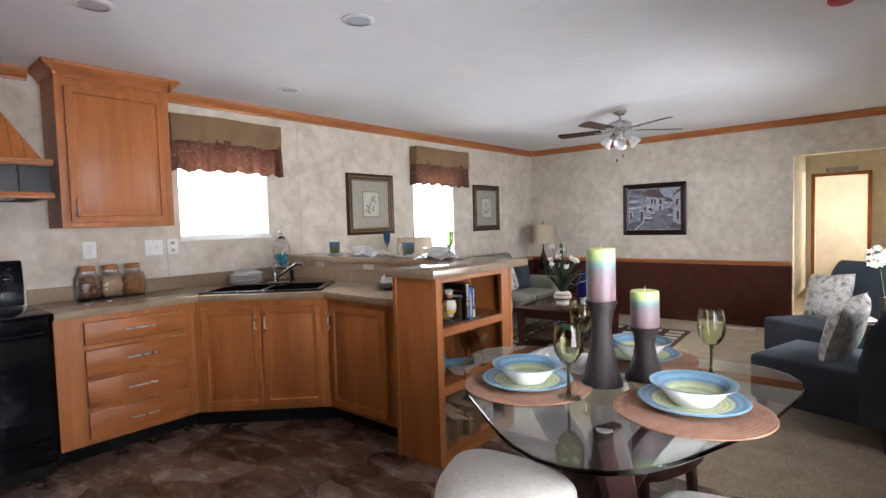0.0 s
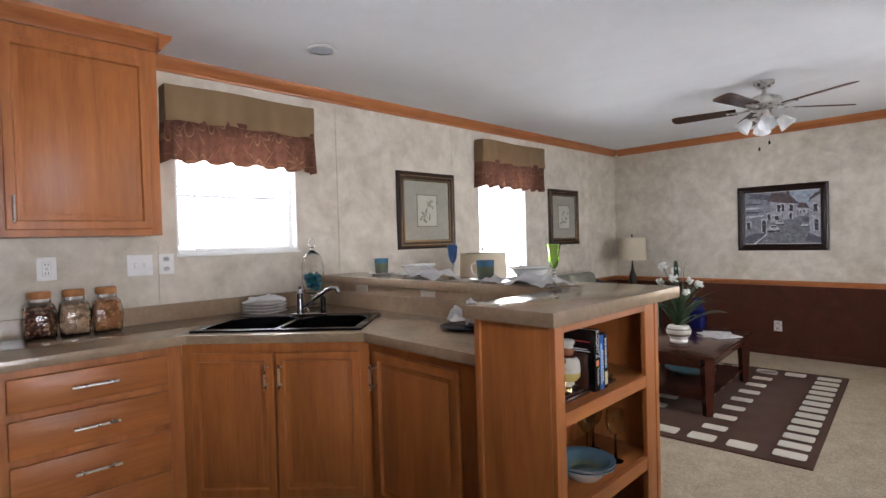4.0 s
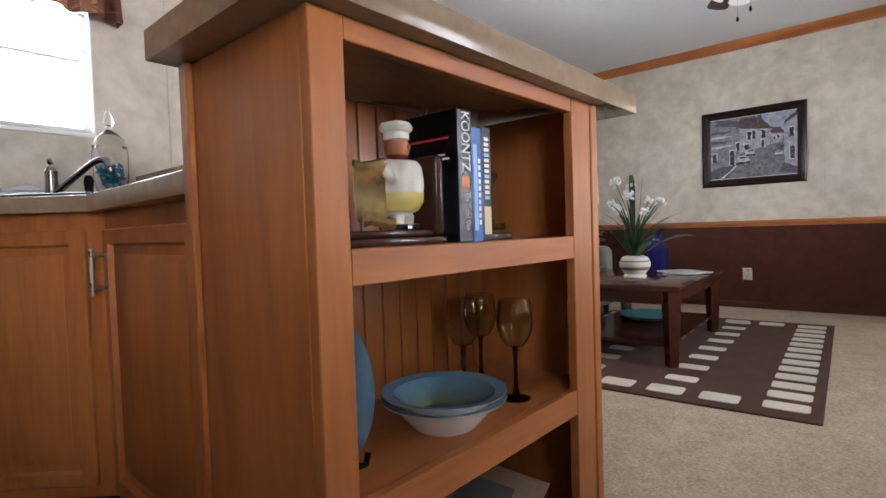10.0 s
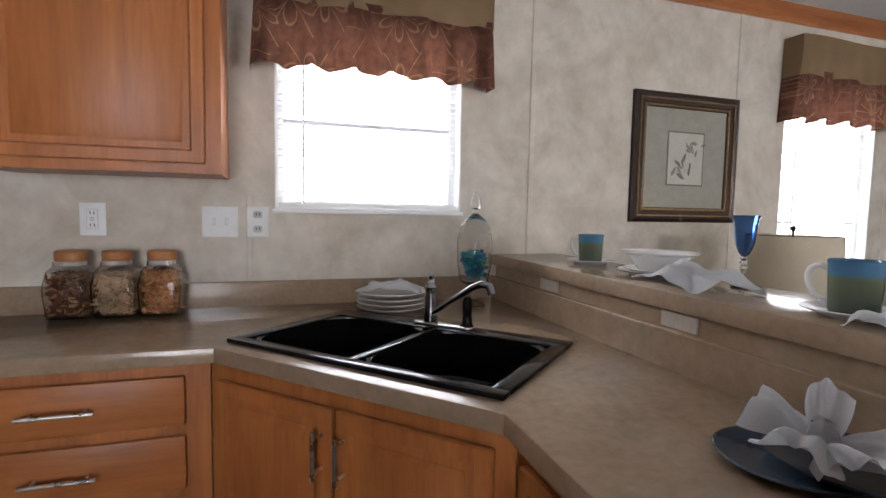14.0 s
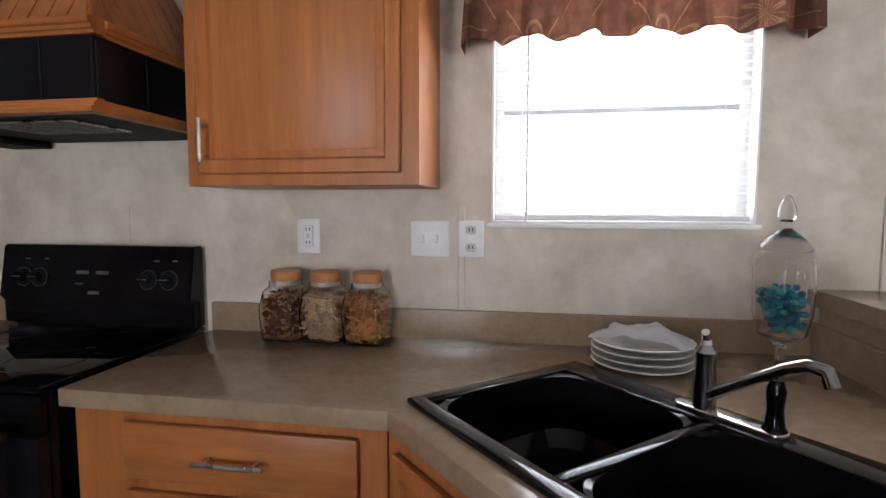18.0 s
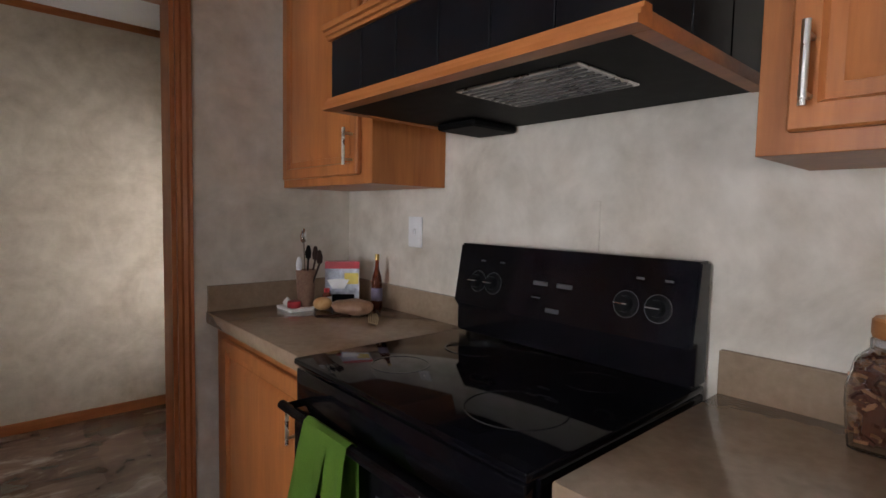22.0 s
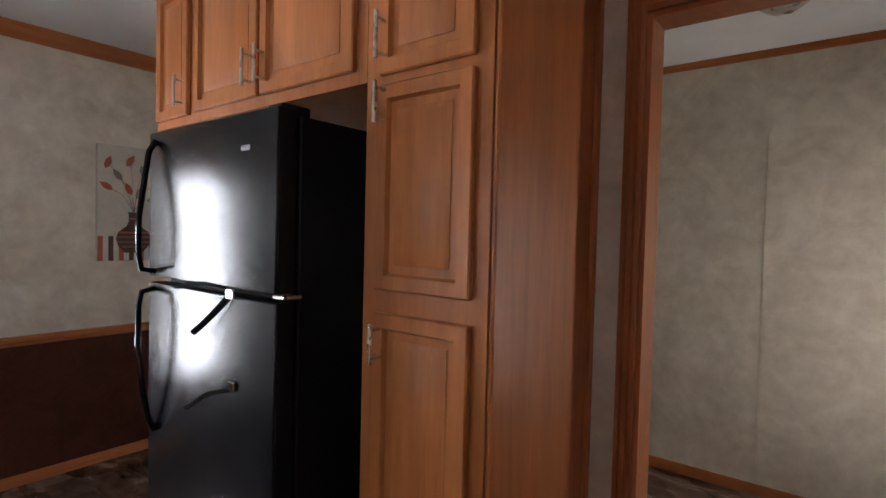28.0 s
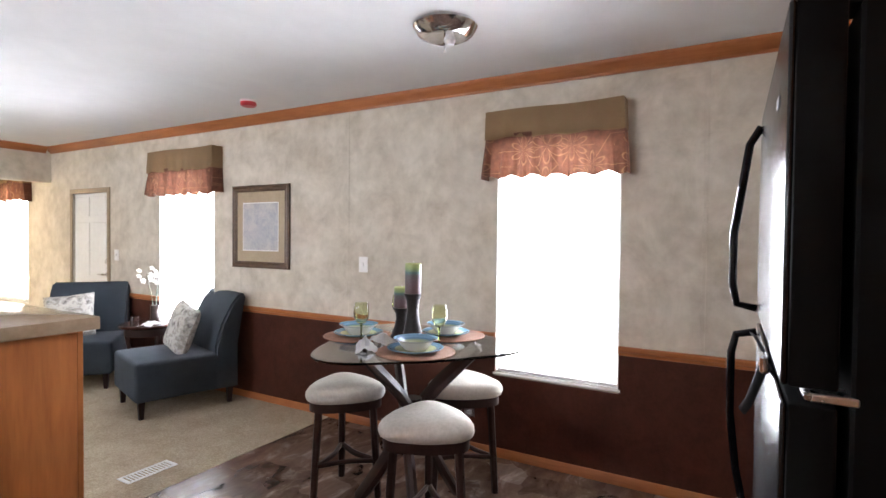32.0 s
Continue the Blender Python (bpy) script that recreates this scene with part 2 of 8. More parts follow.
def vinyl_floor():
    """Printed slate-look sheet vinyl: patches of brown and grey with pale streaks."""
    m, nt, b = mat("slate_vinyl", 0.27)
    v = node(nt, "ShaderNodeTexVoronoi", Scale=4.6, Randomness=0.7)
    v.distance = "CHEBYCHEV"
    d = nt.nodes.new("ShaderNodeVectorMath")
    d.operation = "ADD"
    n = node(nt, "ShaderNodeTexNoise", Scale=3.0, Detail=3.0)
    pos = coords(nt)
    nt.links.new(pos, n.inputs["Vector"])
    s = nt.nodes.new("ShaderNodeVectorMath")
    s.operation = "SCALE"
    s.inputs["Scale"].default_value = 0.10
    nt.links.new(n.outputs["Color"], s.inputs[0])
    nt.links.new(pos, d.inputs[0])
    nt.links.new(s.outputs["Vector"], d.inputs[1])
    nt.links.new(d.outputs["Vector"], v.inputs["Vector"])
    sep = nt.nodes.new("ShaderNodeSeparateColor")
    nt.links.new(v.outputs["Color"], sep.inputs["Color"])
    patch = ramp(nt, sep.outputs["Red"], [(0.0, (0.050, 0.024, 0.015)), (0.45, (0.105, 0.056, 0.036)), (0.75, (0.175, 0.110, 0.082)), (1.0, (0.31, 0.245, 0.205))])
    streak = ramp(nt, noise_fac(nt, 5.0, 8, 0.64, (0.75, 1.5, 1), 0.5), [(0.38, (0.045, 0.022, 0.015)), (0.55, (0.155, 0.105, 0.078)), (0.66, (0.42, 0.36, 0.315)), (0.74, (0.52, 0.47, 0.43))])
    nt.links.new(blend(nt, patch, streak, 0.5), b.inputs["Base Color"])
    bump(nt, b, noise_fac(nt, 30.0, 5), 0.15)
    return m


VINYL = vinyl_floor()


def valance_print():
    """Brown sheer cloth with pale flower lines."""
    m, nt, b = mat("brown_print_sheer", 0.8, spec=0.2)
    # petals: rays round scattered centres, in the cloth's upright plane
    v = node(nt, "ShaderNodeTexVoronoi", Scale=1.0, Randomness=0.75)
    at = coords(nt, (0.001, 4.6, 4.6))
    nt.links.new(at, v.inputs["Vector"])
    d = nt.nodes.new("ShaderNodeVectorMath")
    d.operation = "SUBTRACT"
    nt.links.new(at, d.inputs[0])
    nt.links.new(v.outputs["Position"], d.inputs[1])
    s = nt.nodes.new("ShaderNodeSeparateXYZ")
    nt.links.new(d.outputs["Vector"], s.inputs[0])

    def calc(op, a, b_=None):
        n = nt.nodes.new("ShaderNodeMath")
        n.operation = op
        for k, q in enumerate((a, b_)):
            if q is None:
                continue
            if isinstance(q, (int, float)):
                n.inputs[k].default_value = q
            else:
                nt.links.new(q, n.inputs[k])
        return n.outputs[0]

    ang = calc("ARCTAN2", s.outputs["Z"], s.outputs["Y"])
    wave = calc("ABSOLUTE", calc("SINE", calc("MULTIPLY", ang, 3.0)))
    rad = v.outputs["Distance"]
    petal = calc("ABSOLUTE", calc("SUBTRACT", rad, calc("ADD", calc("MULTIPLY", wave, 0.34), 0.16)))
    rays = calc("MULTIPLY", wave, calc("ADD", rad, 0.15))
    line = calc("MINIMUM", petal, calc("MULTIPLY", rays, 0.6))
    base = ramp(nt, noise_fac(nt, 30.0, 4), [(0.3, (0.070, 0.026, 0.016)), (0.7, (0.125, 0.050, 0.030))])
    pale = ramp(nt, noise_fac(nt, 60.0, 3), [(0.3, (0.165, 0.085, 0.048)), (0.7, (0.235, 0.13, 0.075))])
    fac = ramp(nt, line, [(0.0, (1, 1, 1)), (0.016, (0.7, 0.7, 0.7)), (0.036, (0, 0, 0))])
    col = blend(nt, base, pale, fac)
    nt.links.new(col, b.inputs["Base Color"])
    t = nt.nodes.new("ShaderNodeBsdfTranslucent")
    nt.links.new(col, t.inputs["Color"])
    x = node(nt, "ShaderNodeMixShader", Fac=0.3)
    nt.links.new(b.outputs["BSDF"], x.inputs[1])
    nt.links.new(t.outputs["BSDF"], x.inputs[2])
    nt.links.new(x.outputs["Shader"], nt.nodes["Material Output"].inputs["Surface"])
    return m


VALP = valance_print()


def by_height(name, stops, z0, z1, rough=0.4, transmission=0.0):
    """Glaze or wax that changes colour with height above the ground."""
    m, nt, b = mat(name, rough)
    s = nt.nodes.new("ShaderNodeSeparateXYZ")
    g = nt.nodes.new("ShaderNodeNewGeometry")
    nt.links.new(g.outputs["Position"], s.inputs[0])
    r = nt.nodes.new("ShaderNodeMapRange")
    r.inputs["From Min"].default_value, r.inputs["From Max"].default_value = z0, z1
    nt.links.new(s.outputs["Z"], r.inputs["Value"])
    nt.links.new(ramp(nt, r.outputs["Result"], stops), b.inputs["Base Color"])
    b.inputs["Transmission Weight"].default_value = transmission
    return m


def ringed(name, stops, rough=0.15):
    """Glazed rings round the object's own upright axis."""
    m, nt, b = mat(name, rough)
    t = nt.nodes.new("ShaderNodeTexCoord")
    mp = nt.nodes.new("ShaderNodeMapping")
    mp.inputs["Scale"].default_value = (1, 1, 0)
    nt.links.new(t.outputs["Object"], mp.inputs["Vector"])
    ln = nt.nodes.new("ShaderNodeVectorMath")
    ln.operation = "LENGTH"
    nt.links.new(mp.outputs["Vector"], ln.inputs[0])
    r = nt.nodes.new("ShaderNodeMapRange")
    r.inputs["From Max"].default_value = 0.16
    nt.links.new(ln.outputs["Value"], r.inputs["Value"])
    col = ramp(nt, r.outputs["Result"], stops)
    n = ramp(nt, noise_fac(nt, 40.0, 4), [(0.3, (0.85, 0.85, 0.85)), (0.7, (1.1, 1.1, 1.1))])
    nt.links.new(blend(nt, col, n, 0.6, "MULTIPLY"), b.inputs["Base Color"])
    return m


BLUE_GLZ, GREEN_GLZ, LIME_GLZ = (0.15, 0.27, 0.37), (0.30, 0.35, 0.22), (0.46, 0.49, 0.29)
DEEP_GLZ = (0.09, 0.18, 0.27)
BOWLG = ringed("bowl_glaze", [(0.0, GREEN_GLZ)] + [(0.06 + 0.036 * k, (GREEN_GLZ, LIME_GLZ)[k % 2]) for k in range(11)] + [(0.47, DEEP_GLZ), (0.50, BLUE_GLZ), (0.57, DEEP_GLZ), (0.62, BLUE_GLZ)])
PLATEG = ringed("plate_glaze", [(0.0, GREEN_GLZ)] + [(0.06 + 0.04 * k, (GREEN_GLZ, LIME_GLZ)[k % 2]) for k in range(14)] + [(0.64, DEEP_GLZ), (0.68, BLUE_GLZ), (0.76, DEEP_GLZ), (0.80, BLUE_GLZ), (0.9, (0.20, 0.33, 0.41))])

# ---- building helpers ----
Z3 = Vector((0, 0, 1))
PLACE = {}


def thing(name, label, category, m=None, group="", kind=""):
    o = new(name)
    m = m if m is not None else Matrix()
    o.matrix_basis = m
    PLACE[o] = m.copy()
    return tagged(o, label, category, group, kind)


def mesh_from(name, bm, material, smooth=True):
    me = bpy.data.meshes.new(name)
    bm.normal_update()
    if smooth:
        for f in bm.faces:
            f.smooth = True
        for e in bm.edges:
            if len(e.link_faces) == 2 and e.calc_face_angle(0) > 0.6:
                e.smooth = False
    bm.to_mesh(me)
    bm.free()
    me.materials.append(material)
    return me


def part(name, bm, material, parent, label="", local=False):
    """Links bm, given in world metres (or in the parent's own frame), as one mesh under parent."""
    if not local:
        bm.transform(PLACE[parent].inverted())
    o = new(name, mesh_from(name, bm, material))
    o.parent = parent
    PLACE[o] = PLACE[parent]
    return tagged(o, label)


def single(name, bm, material, label, category, kind="", group="", base=None):
    """A thing that is one mesh; base: its origin."""
    base = Vector(base) if base else Vector()
    bm.transform(Matrix.Translation(-base))
    o = new(name, mesh_from(name, bm, material))
    o.matrix_basis = Matrix.Translation(base)
    PLACE[o] = o.matrix_basis.copy()
    return tagged(o, label, category, group, kind)


def join(*bms):
    out = bms[0]
    for b in bms[1:]:
        me = bpy.data.meshes.new("tmp")
        b.to_mesh(me)
        b.free()
        out.from_mesh(me)
        bpy.data.meshes.remove(me)
    return out


def box(x0, y0, z0, x1, y1, z1, bev=0.0, seg=1):
    bm = bmesh.new()
    bmesh.ops.create_cube(bm, size=1)
    bm.transform(Matrix.Translation(((x0 + x1) / 2, (y0 + y1) / 2, (z0 + z1) / 2)) @ Matrix.Diagonal((abs(x1 - x0), abs(y1 - y0), abs(z1 - z0), 1)))
    if bev:
        bmesh.ops.bevel(bm, geom=bm.edges[:], offset=bev, segments=seg, affect="EDGES", profile=0.5)
    return bm


def prism(poly, z0, z1, bev=0.0, seg=2):
    """A level outline, drawn upwards."""
    bm = bmesh.new()
    vs = [bm.verts.new((x, y, z0)) for x, y in poly]
    f = bm.faces.new(vs)
    if f.calc_area() and f.normal.z > 0:
        f.normal_flip()
    bm.normal_update()
    if f.normal.z > 0:
        f.normal_flip()
    r = bmesh.ops.extrude_face_region(bm, geom=[f])
    bmesh.ops.translate(bm, verts=[v for v in r["geom"] if isinstance(v, bmesh.types.BMVert)], vec=(0, 0, z1 - z0))
    bmesh.ops.recalc_face_normals(bm, faces=bm.faces[:])
    if bev:
        e = [e for e in bm.edges if abs(e.verts[0].co.z - e.verts[1].co.z) < 1e-6]
        bmesh.ops.bevel(bm, geom=e, offset=bev, segments=seg, affect="EDGES", profile=0.5)
    return bm


def lathe(prof, seg=24, at=(0, 0, 0), caps=True):
    """A profile of (radius, height) turned round an upright axis."""
    bm = bmesh.new()
    rings = []
    for r, z in prof:
        if r < 1e-5:
            rings.append([bm.verts.new((at[0], at[1], at[2] + z))])
        else:
            rings.append([bm.verts.new((at[0] + r * math.cos(2 * math.pi * i / seg), at[1] + r * math.sin(2 * math.pi * i / seg), at[2] + z)) for i in range(seg)])
    for a, b in zip(rings, rings[1:]):
        for i in range(seg):
            j = (i + 1) % seg
            if len(a) == 1 and len(b) == 1:
                continue
            if len(a) == 1:
                bm.faces.new((a[0], b[j], b[i]))
            elif len(b) == 1:
                bm.faces.new((a[i], a[j], b[0]))
            else:
                bm.faces.new((a[i], a[j], b[j], b[i]))
    if caps:
        for ring in (rings[0], rings[-1]):
            if len(ring) > 2:
                bm.faces.new(ring)
    bmesh.ops.recalc_face_normals(bm, faces=bm.faces[:])
    return bm


def tube(pts, r, seg=8, flat=1.0):
    """A round bar along points; r may be one radius or one for each point."""
    bm = bmesh.new()
    pts = [Vector(p) for p in pts]
    rs = r if isinstance(r, (list, tuple)) else [r] * len(pts)
    rings, side = [], None
    for i, p in enumerate(pts):
        d = (pts[min(i + 1, len(pts) - 1)] - pts[max(i - 1, 0)]).normalized()
        if side is None:
            side = d.orthogonal().normalized()
        side = (side - d * side.dot(d)).normalized()
        up = d.cross(side)
        rings.append([bm.verts.new(p + (side * math.cos(2 * math.pi * k / seg) + up * flat * math.sin(2 * math.pi * k / seg)) * rs[i]) for k in range(seg)])
    for a, b in zip(rings, rings[1:]):
        for k in range(seg):
            bm.faces.new((a[k], a[(k + 1) % seg], b[(k + 1) % seg], b[k]))
    bm.faces.new(rings[0])
    bm.faces.new(rings[-1])
    bmesh.ops.recalc_face_normals(bm, faces=bm.faces[:])
    return bm


def sweep(p0, p1, prof, out):
    """A moulding from p0 to p1: a profile of (away from the wall, up)."""
    p0, p1, out = Vector(p0), Vector(p1), Vector(out)
    bm = bmesh.new()
    a = [bm.verts.new(p0 + out * u + Z3 * v) for u, v in prof]
    b = [bm.verts.new(p1 + out * u + Z3 * v) for u, v in prof]
    n = len(prof)
    for i in range(n):
        bm.faces.new((a[i], a[(i + 1) % n], b[(i + 1) % n], b[i]))
    bm.faces.new(a)
    bm.faces.new(b)
    bmesh.ops.recalc_face_normals(bm, faces=bm.faces[:])
    return bm


def moved(bm, m):
    bm.transform(m)
    return bm


def facing(x, y, z, d):
    """A frame for fronts: its x runs to the viewer's right, its y inwards along d, its z up."""
    d = Vector((d[0], d[1], 0)).normalized()
    r = d.cross(Z3)
    return Matrix(((r.x, d.x, 0, x), (r.y, d.y, 0, y), (0, 0, 1, z), (0, 0, 0, 1)))


def arc(cx, cy, r, a0, a1, n):
    return [(cx + r * math.cos(radians(a0 + (a1 - a0) * i / n)), cy + r * math.sin(radians(a0 + (a1 - a0) * i / n))) for i in range(n + 1)]


def handle_bar(m, x, z0, z1, parent, level=False):
    """A bar pull on two posts, at x from z0 to z1 (or at height x from z0 to z1 across)."""
    if level:
        a, b = Vector((z0, -0.034, x)), Vector((z1, -0.034, x))
    else:
        a, b = Vector((x, -0.034, z0)), Vector((x, -0.034, z1))
    bm = tube([a, b], 0.0058, 10)
    for k in (0.15, 0.85):
        q = a.lerp(b, k)
        bm = join(bm, tube([q, q + Vector((0, 0.036, 0))], 0.0045, 8))
    return part("handle", moved(bm, m), NICKEL, parent, "brushed nickel bar handle")


def raised_front(w, h, rim, pan=True):
    """A door's frame with its edges eased and a sunken field (front towards -y)."""
    bm = box(0, -0.02, 0, w, 0, h, 0.004)
    f = max((f for f in bm.faces if f.normal.y < -0.9), key=lambda f: f.calc_area())
    if pan:
        bmesh.ops.inset_region(bm, faces=[f], thickness=rim - 0.004, depth=0)
        bmesh.ops.inset_region(bm, faces=[f], thickness=0.009, depth=-0.013)
    return bm


def door_front(m, x0, x1, z0, z1, parent, hside, hz=None, name="door", wz=None, length=0.12):
    """A raised-panel door with its handle on the side 'l' or 'r'."""
    w, h, rim = x1 - x0, z1 - z0, 0.052
    at = m @ Matrix.Translation((x0, 0, z0))
    d = part(name, moved(raised_front(w, h, rim), at), wz or WZ, parent)
    p = box(rim + 0.014, -0.0175, rim + 0.014, w - rim - 0.014, -0.004, h - rim - 0.014)
    f = max((f for f in p.faces if f.normal.y < -0.9), key=lambda f: f.calc_area())
    bmesh.ops.inset_region(p, faces=[f], thickness=0.028, depth=0)
    for v in p.verts:
        if v.co.y < -0.01 and not all(abs(v.co.x - e) > 1e-4 for e in (rim + 0.014, w - rim - 0.014)) or v.co.y < -0.01 and not all(abs(v.co.z - e) > 1e-4 for e in (rim + 0.014, h - rim - 0.014)):
            v.co.y = -0.0085
    part("raised_panel", moved(p, at), wz or WZ, d)
    if hside:
        hx = 0.028 if hside == "l" else w - 0.028
        lo = hz if hz is not None else h - 0.17
        handle_bar(at @ Matrix.Translation((0, -0.02, 0)), hx, lo, lo + length, d)
    return d


def drawer_front(m, x0, x1, z0, z1, parent, grain):
    at = m @ Matrix.Translation((x0, 0, z0))
    bm = box(0, -0.02, 0, x1 - x0, 0, z1 - z0, 0.007, 2)
    d = part("drawer", moved(bm, at), grain, parent)
    c = (x1 - x0) / 2
    handle_bar(at @ Matrix.Translation((0, -0.02, 0)), (z1 - z0) / 2, c - 0.085, c + 0.085, d, True)
    return d

# ---- structure ----
T = 0.12


def wall(name, axis, at, a0, a1, out, holes, label, mat_=WALL, z1=CEIL):
    """A wall T thick, its face at 'at', running from a0 to a1, with rectangular holes (b0, b1, z0, z1); out: +1 or -1, the side away from the room."""
    cuts = sorted({a0, a1, *[h[0] for h in holes], *[h[1] for h in holes]})
    bm = bmesh.new()
    for p, q in zip(cuts, cuts[1:]):
        mid = (p + q) / 2
        spans = [(0.0, z1)]
        for h in holes:
            if h[0] < mid < h[1]:
                spans = [s for lo, hi in spans for s in ((lo, min(hi, h[2])), (max(lo, h[3]), hi)) if s[1] - s[0] > 1e-4]
        for lo, hi in spans:
            b = box(at, p, lo, at + out * T, q, hi) if axis == "x" else box(p, at, lo, q, at + out * T, hi)
            bm = join(bm, b)
    bmesh.ops.remove_doubles(bm, verts=bm.verts[:], dist=1e-5)
    return single(name, bm, mat_, label, "wall", "structure")


W1 = (2.145, 2.925, 1.31, 2.02)
W2 = (4.83, 5.58, 0.55, 2.02)
W3 = (0.98, 1.755, 0.555, 2.02)
W4 = (4.56, 5.40, 0.55, 2.02)
W5 = (8.15, 8.95, 0.55, 2.02)
# W7: unseen opening, added only to let in the far room's fill
W7 = (12.2, 13.0, 0.55, 2.02)
HALL_W = (-2.02, -1.52, 0.45, 1.75)
DOORX = (-3.225, -2.482, 0.0, 2.080)     # doorway to the hall
OPENX = (-0.505, XR, 0.0, 2.03)         # opening to the far hall
LEAFY = (6.33, 7.06, 0.0, 1.88)         # front door

wall("wall_west", "x", XS, YH - T, YB + T, -1, [W1, W2, HALL_W], "cream mottled wallpapered wall with windows")
wall("wall_east", "x", XR, YH - T, YB + T, 1, [W3, W4, W5, LEAFY], "cream mottled wallpapered wall with windows")
wall("wall_north", "y", YF, XS, XR, 1, [OPENX], "cream mottled wallpapered wall with an opening")
wall("wall_south", "y", YD, XS, XR, -1, [DOORX], "cream mottled wallpapered wall with a doorway")
wall("wall_hall", "y", YH, XS, XR, -1, [], "cream mottled wallpapered hall wall")
wall("wall_far_end", "y", YB, XS, XR, 1, [(-0.63, 0.10, 0.0, 2.0)], "pale yellow wall with a trimmed doorway", YELLOW)
wall("wall_far_side", "x", -0.76, YF + T, YB, -1, [], "pale wall of the far hall", YELLOW)
wall("wall_far_room", "y", YB + 1.6, XS, XR, 1, [], "pale yellow far room wall", YELLOW)
for xx in (XS, XR):
    wall("wall_far_room_side", "x", xx, YB + T, YB + 1.6 + T, -1 if xx < 0 else 1, [] if xx < 0 else [W7], "pale yellow far room wall", YELLOW)
single("ceiling", box(XS - T, YH - T, CEIL, XR + T, YB + 1.8, CEIL + 0.1), CEILM, "white textured flat ceiling", "ceiling", "structure")
YC = 3.165
single("floor_kitchen", box(XS - T, YH - T, -0.1, XR + T, YC, 0.0), VINYL, "dark brown slate-look vinyl floor", "floor", "structure")
single("floor_living", join(box(XS - T, YC, -0.1, XR + T, YB + 1.8, 0.004)), CARPET, "beige carpet floor", "floor", "structure")
single("ground", box(-60, -60, -0.7, 60, 60, -0.6), mottled("grass_ground", (0.05, 0.08, 0.02), (0.12, 0.13, 0.05), 0.6), "grass outside", "ground", "structure")

# self-lit sheets added outside, so that the window openings burn out white
GLOW_SHEET, hz_nt, hz_b = mat("glowing_backdrop", 1.0)
hz_b.inputs["Base Color"].default_value = (0.8, 0.8, 0.8, 1)
hz_b.inputs["Emission Color"].default_value = (0.92, 0.96, 1.0, 1)
hz_b.inputs["Emission Strength"].default_value = 4.0
for hx, hside in ((-5.6, 1), (2.1, -1)):
    single("backdrop", box(hx - 0.01, -6, -0.59, hx + 0.01, 18, 4.5), GLOW_SHEET, "plain glowing sheet added outside the windows", "backdrop", "structure")

CROWN = [(0.0, 0.0), (0.012, 0.0), (0.016, 0.014), (0.030, 0.024), (0.046, 0.050), (0.058, 0.064), (0.060, 0.078), (0.0, 0.078)]
RAIL = [(0.0, 0.0), (0.010, 0.002), (0.012, 0.018), (0.020, 0.026), (0.020, 0.044), (0.012, 0.052), (0.0, 0.054)]
BASE = [(0.0, 0.0), (0.012, 0.0), (0.012, 0.052), (0.006, 0.062), (0.0, 0.062)]
CASE = [(0.0, 0.0), (0.017, 0.0), (0.019, 0.012), (0.012, 0.022), (0.019, 0.034), (0.012, 0.045), (0.018, 0.054), (0.0, 0.06)]


def trim(name, p0, p1, prof, out, grain, label):
    return single(name, sweep(p0, p1, prof, out), grain, label, "trim", "structure")


zc = CEIL - 0.078
for a, b in ((1.98, YF), (0.207, 0.515), (1.02, 1.238)):
    trim("crown_trim", (XS, a, zc), (XS, b, zc), CROWN, (1, 0, 0), TY, "stained oak crown moulding")
trim("crown_trim", (XR, YD, zc), (XR, YF, zc), CROWN, (-1, 0, 0), TY, "stained oak crown moulding")
trim("crown_trim", (XR, YF + T, zc), (XR, YB, zc), CROWN, (-1, 0, 0), TY, "stained oak crown moulding")
trim("crown_trim", (XS + 0.06, YF, zc), (XR - 0.06, YF, zc), CROWN, (0, -1, 0), TX, "stained oak crown moulding")
trim("crown_trim", (XS, YH, CEIL - 0.039), (XR, YH, CEIL - 0.039), [(u * 0.4, v * 0.5) for u, v in CROWN], (0, 1, 0), TX, "thin stained oak crown strip in the hall")
for p0, p1, o, g in (((XS, YC + 0.05, 0), (XS, YF, 0), (1, 0, 0), TY), ((XR, YD, 0), (XR, 6.24, 0), (-1, 0, 0), TY), ((XS, YH, 0), (XR, YH, 0), (0, 1, 0), TX), ((-3.95, YF, 0), (-0.51, YF, 0), (0, -1, 0), RED)):
    trim("baseboard", p0, p1, BASE, o, g, "dark painted baseboard" if g == RED else "stained oak baseboard")

trim("crown_trim", (-3.634, YD, zc), (-2.346, YD, zc), CROWN, (0, 1, 0), TX, "stained oak crown moulding")

# wainscot: dark panels and chair rail
RZ = 0.755


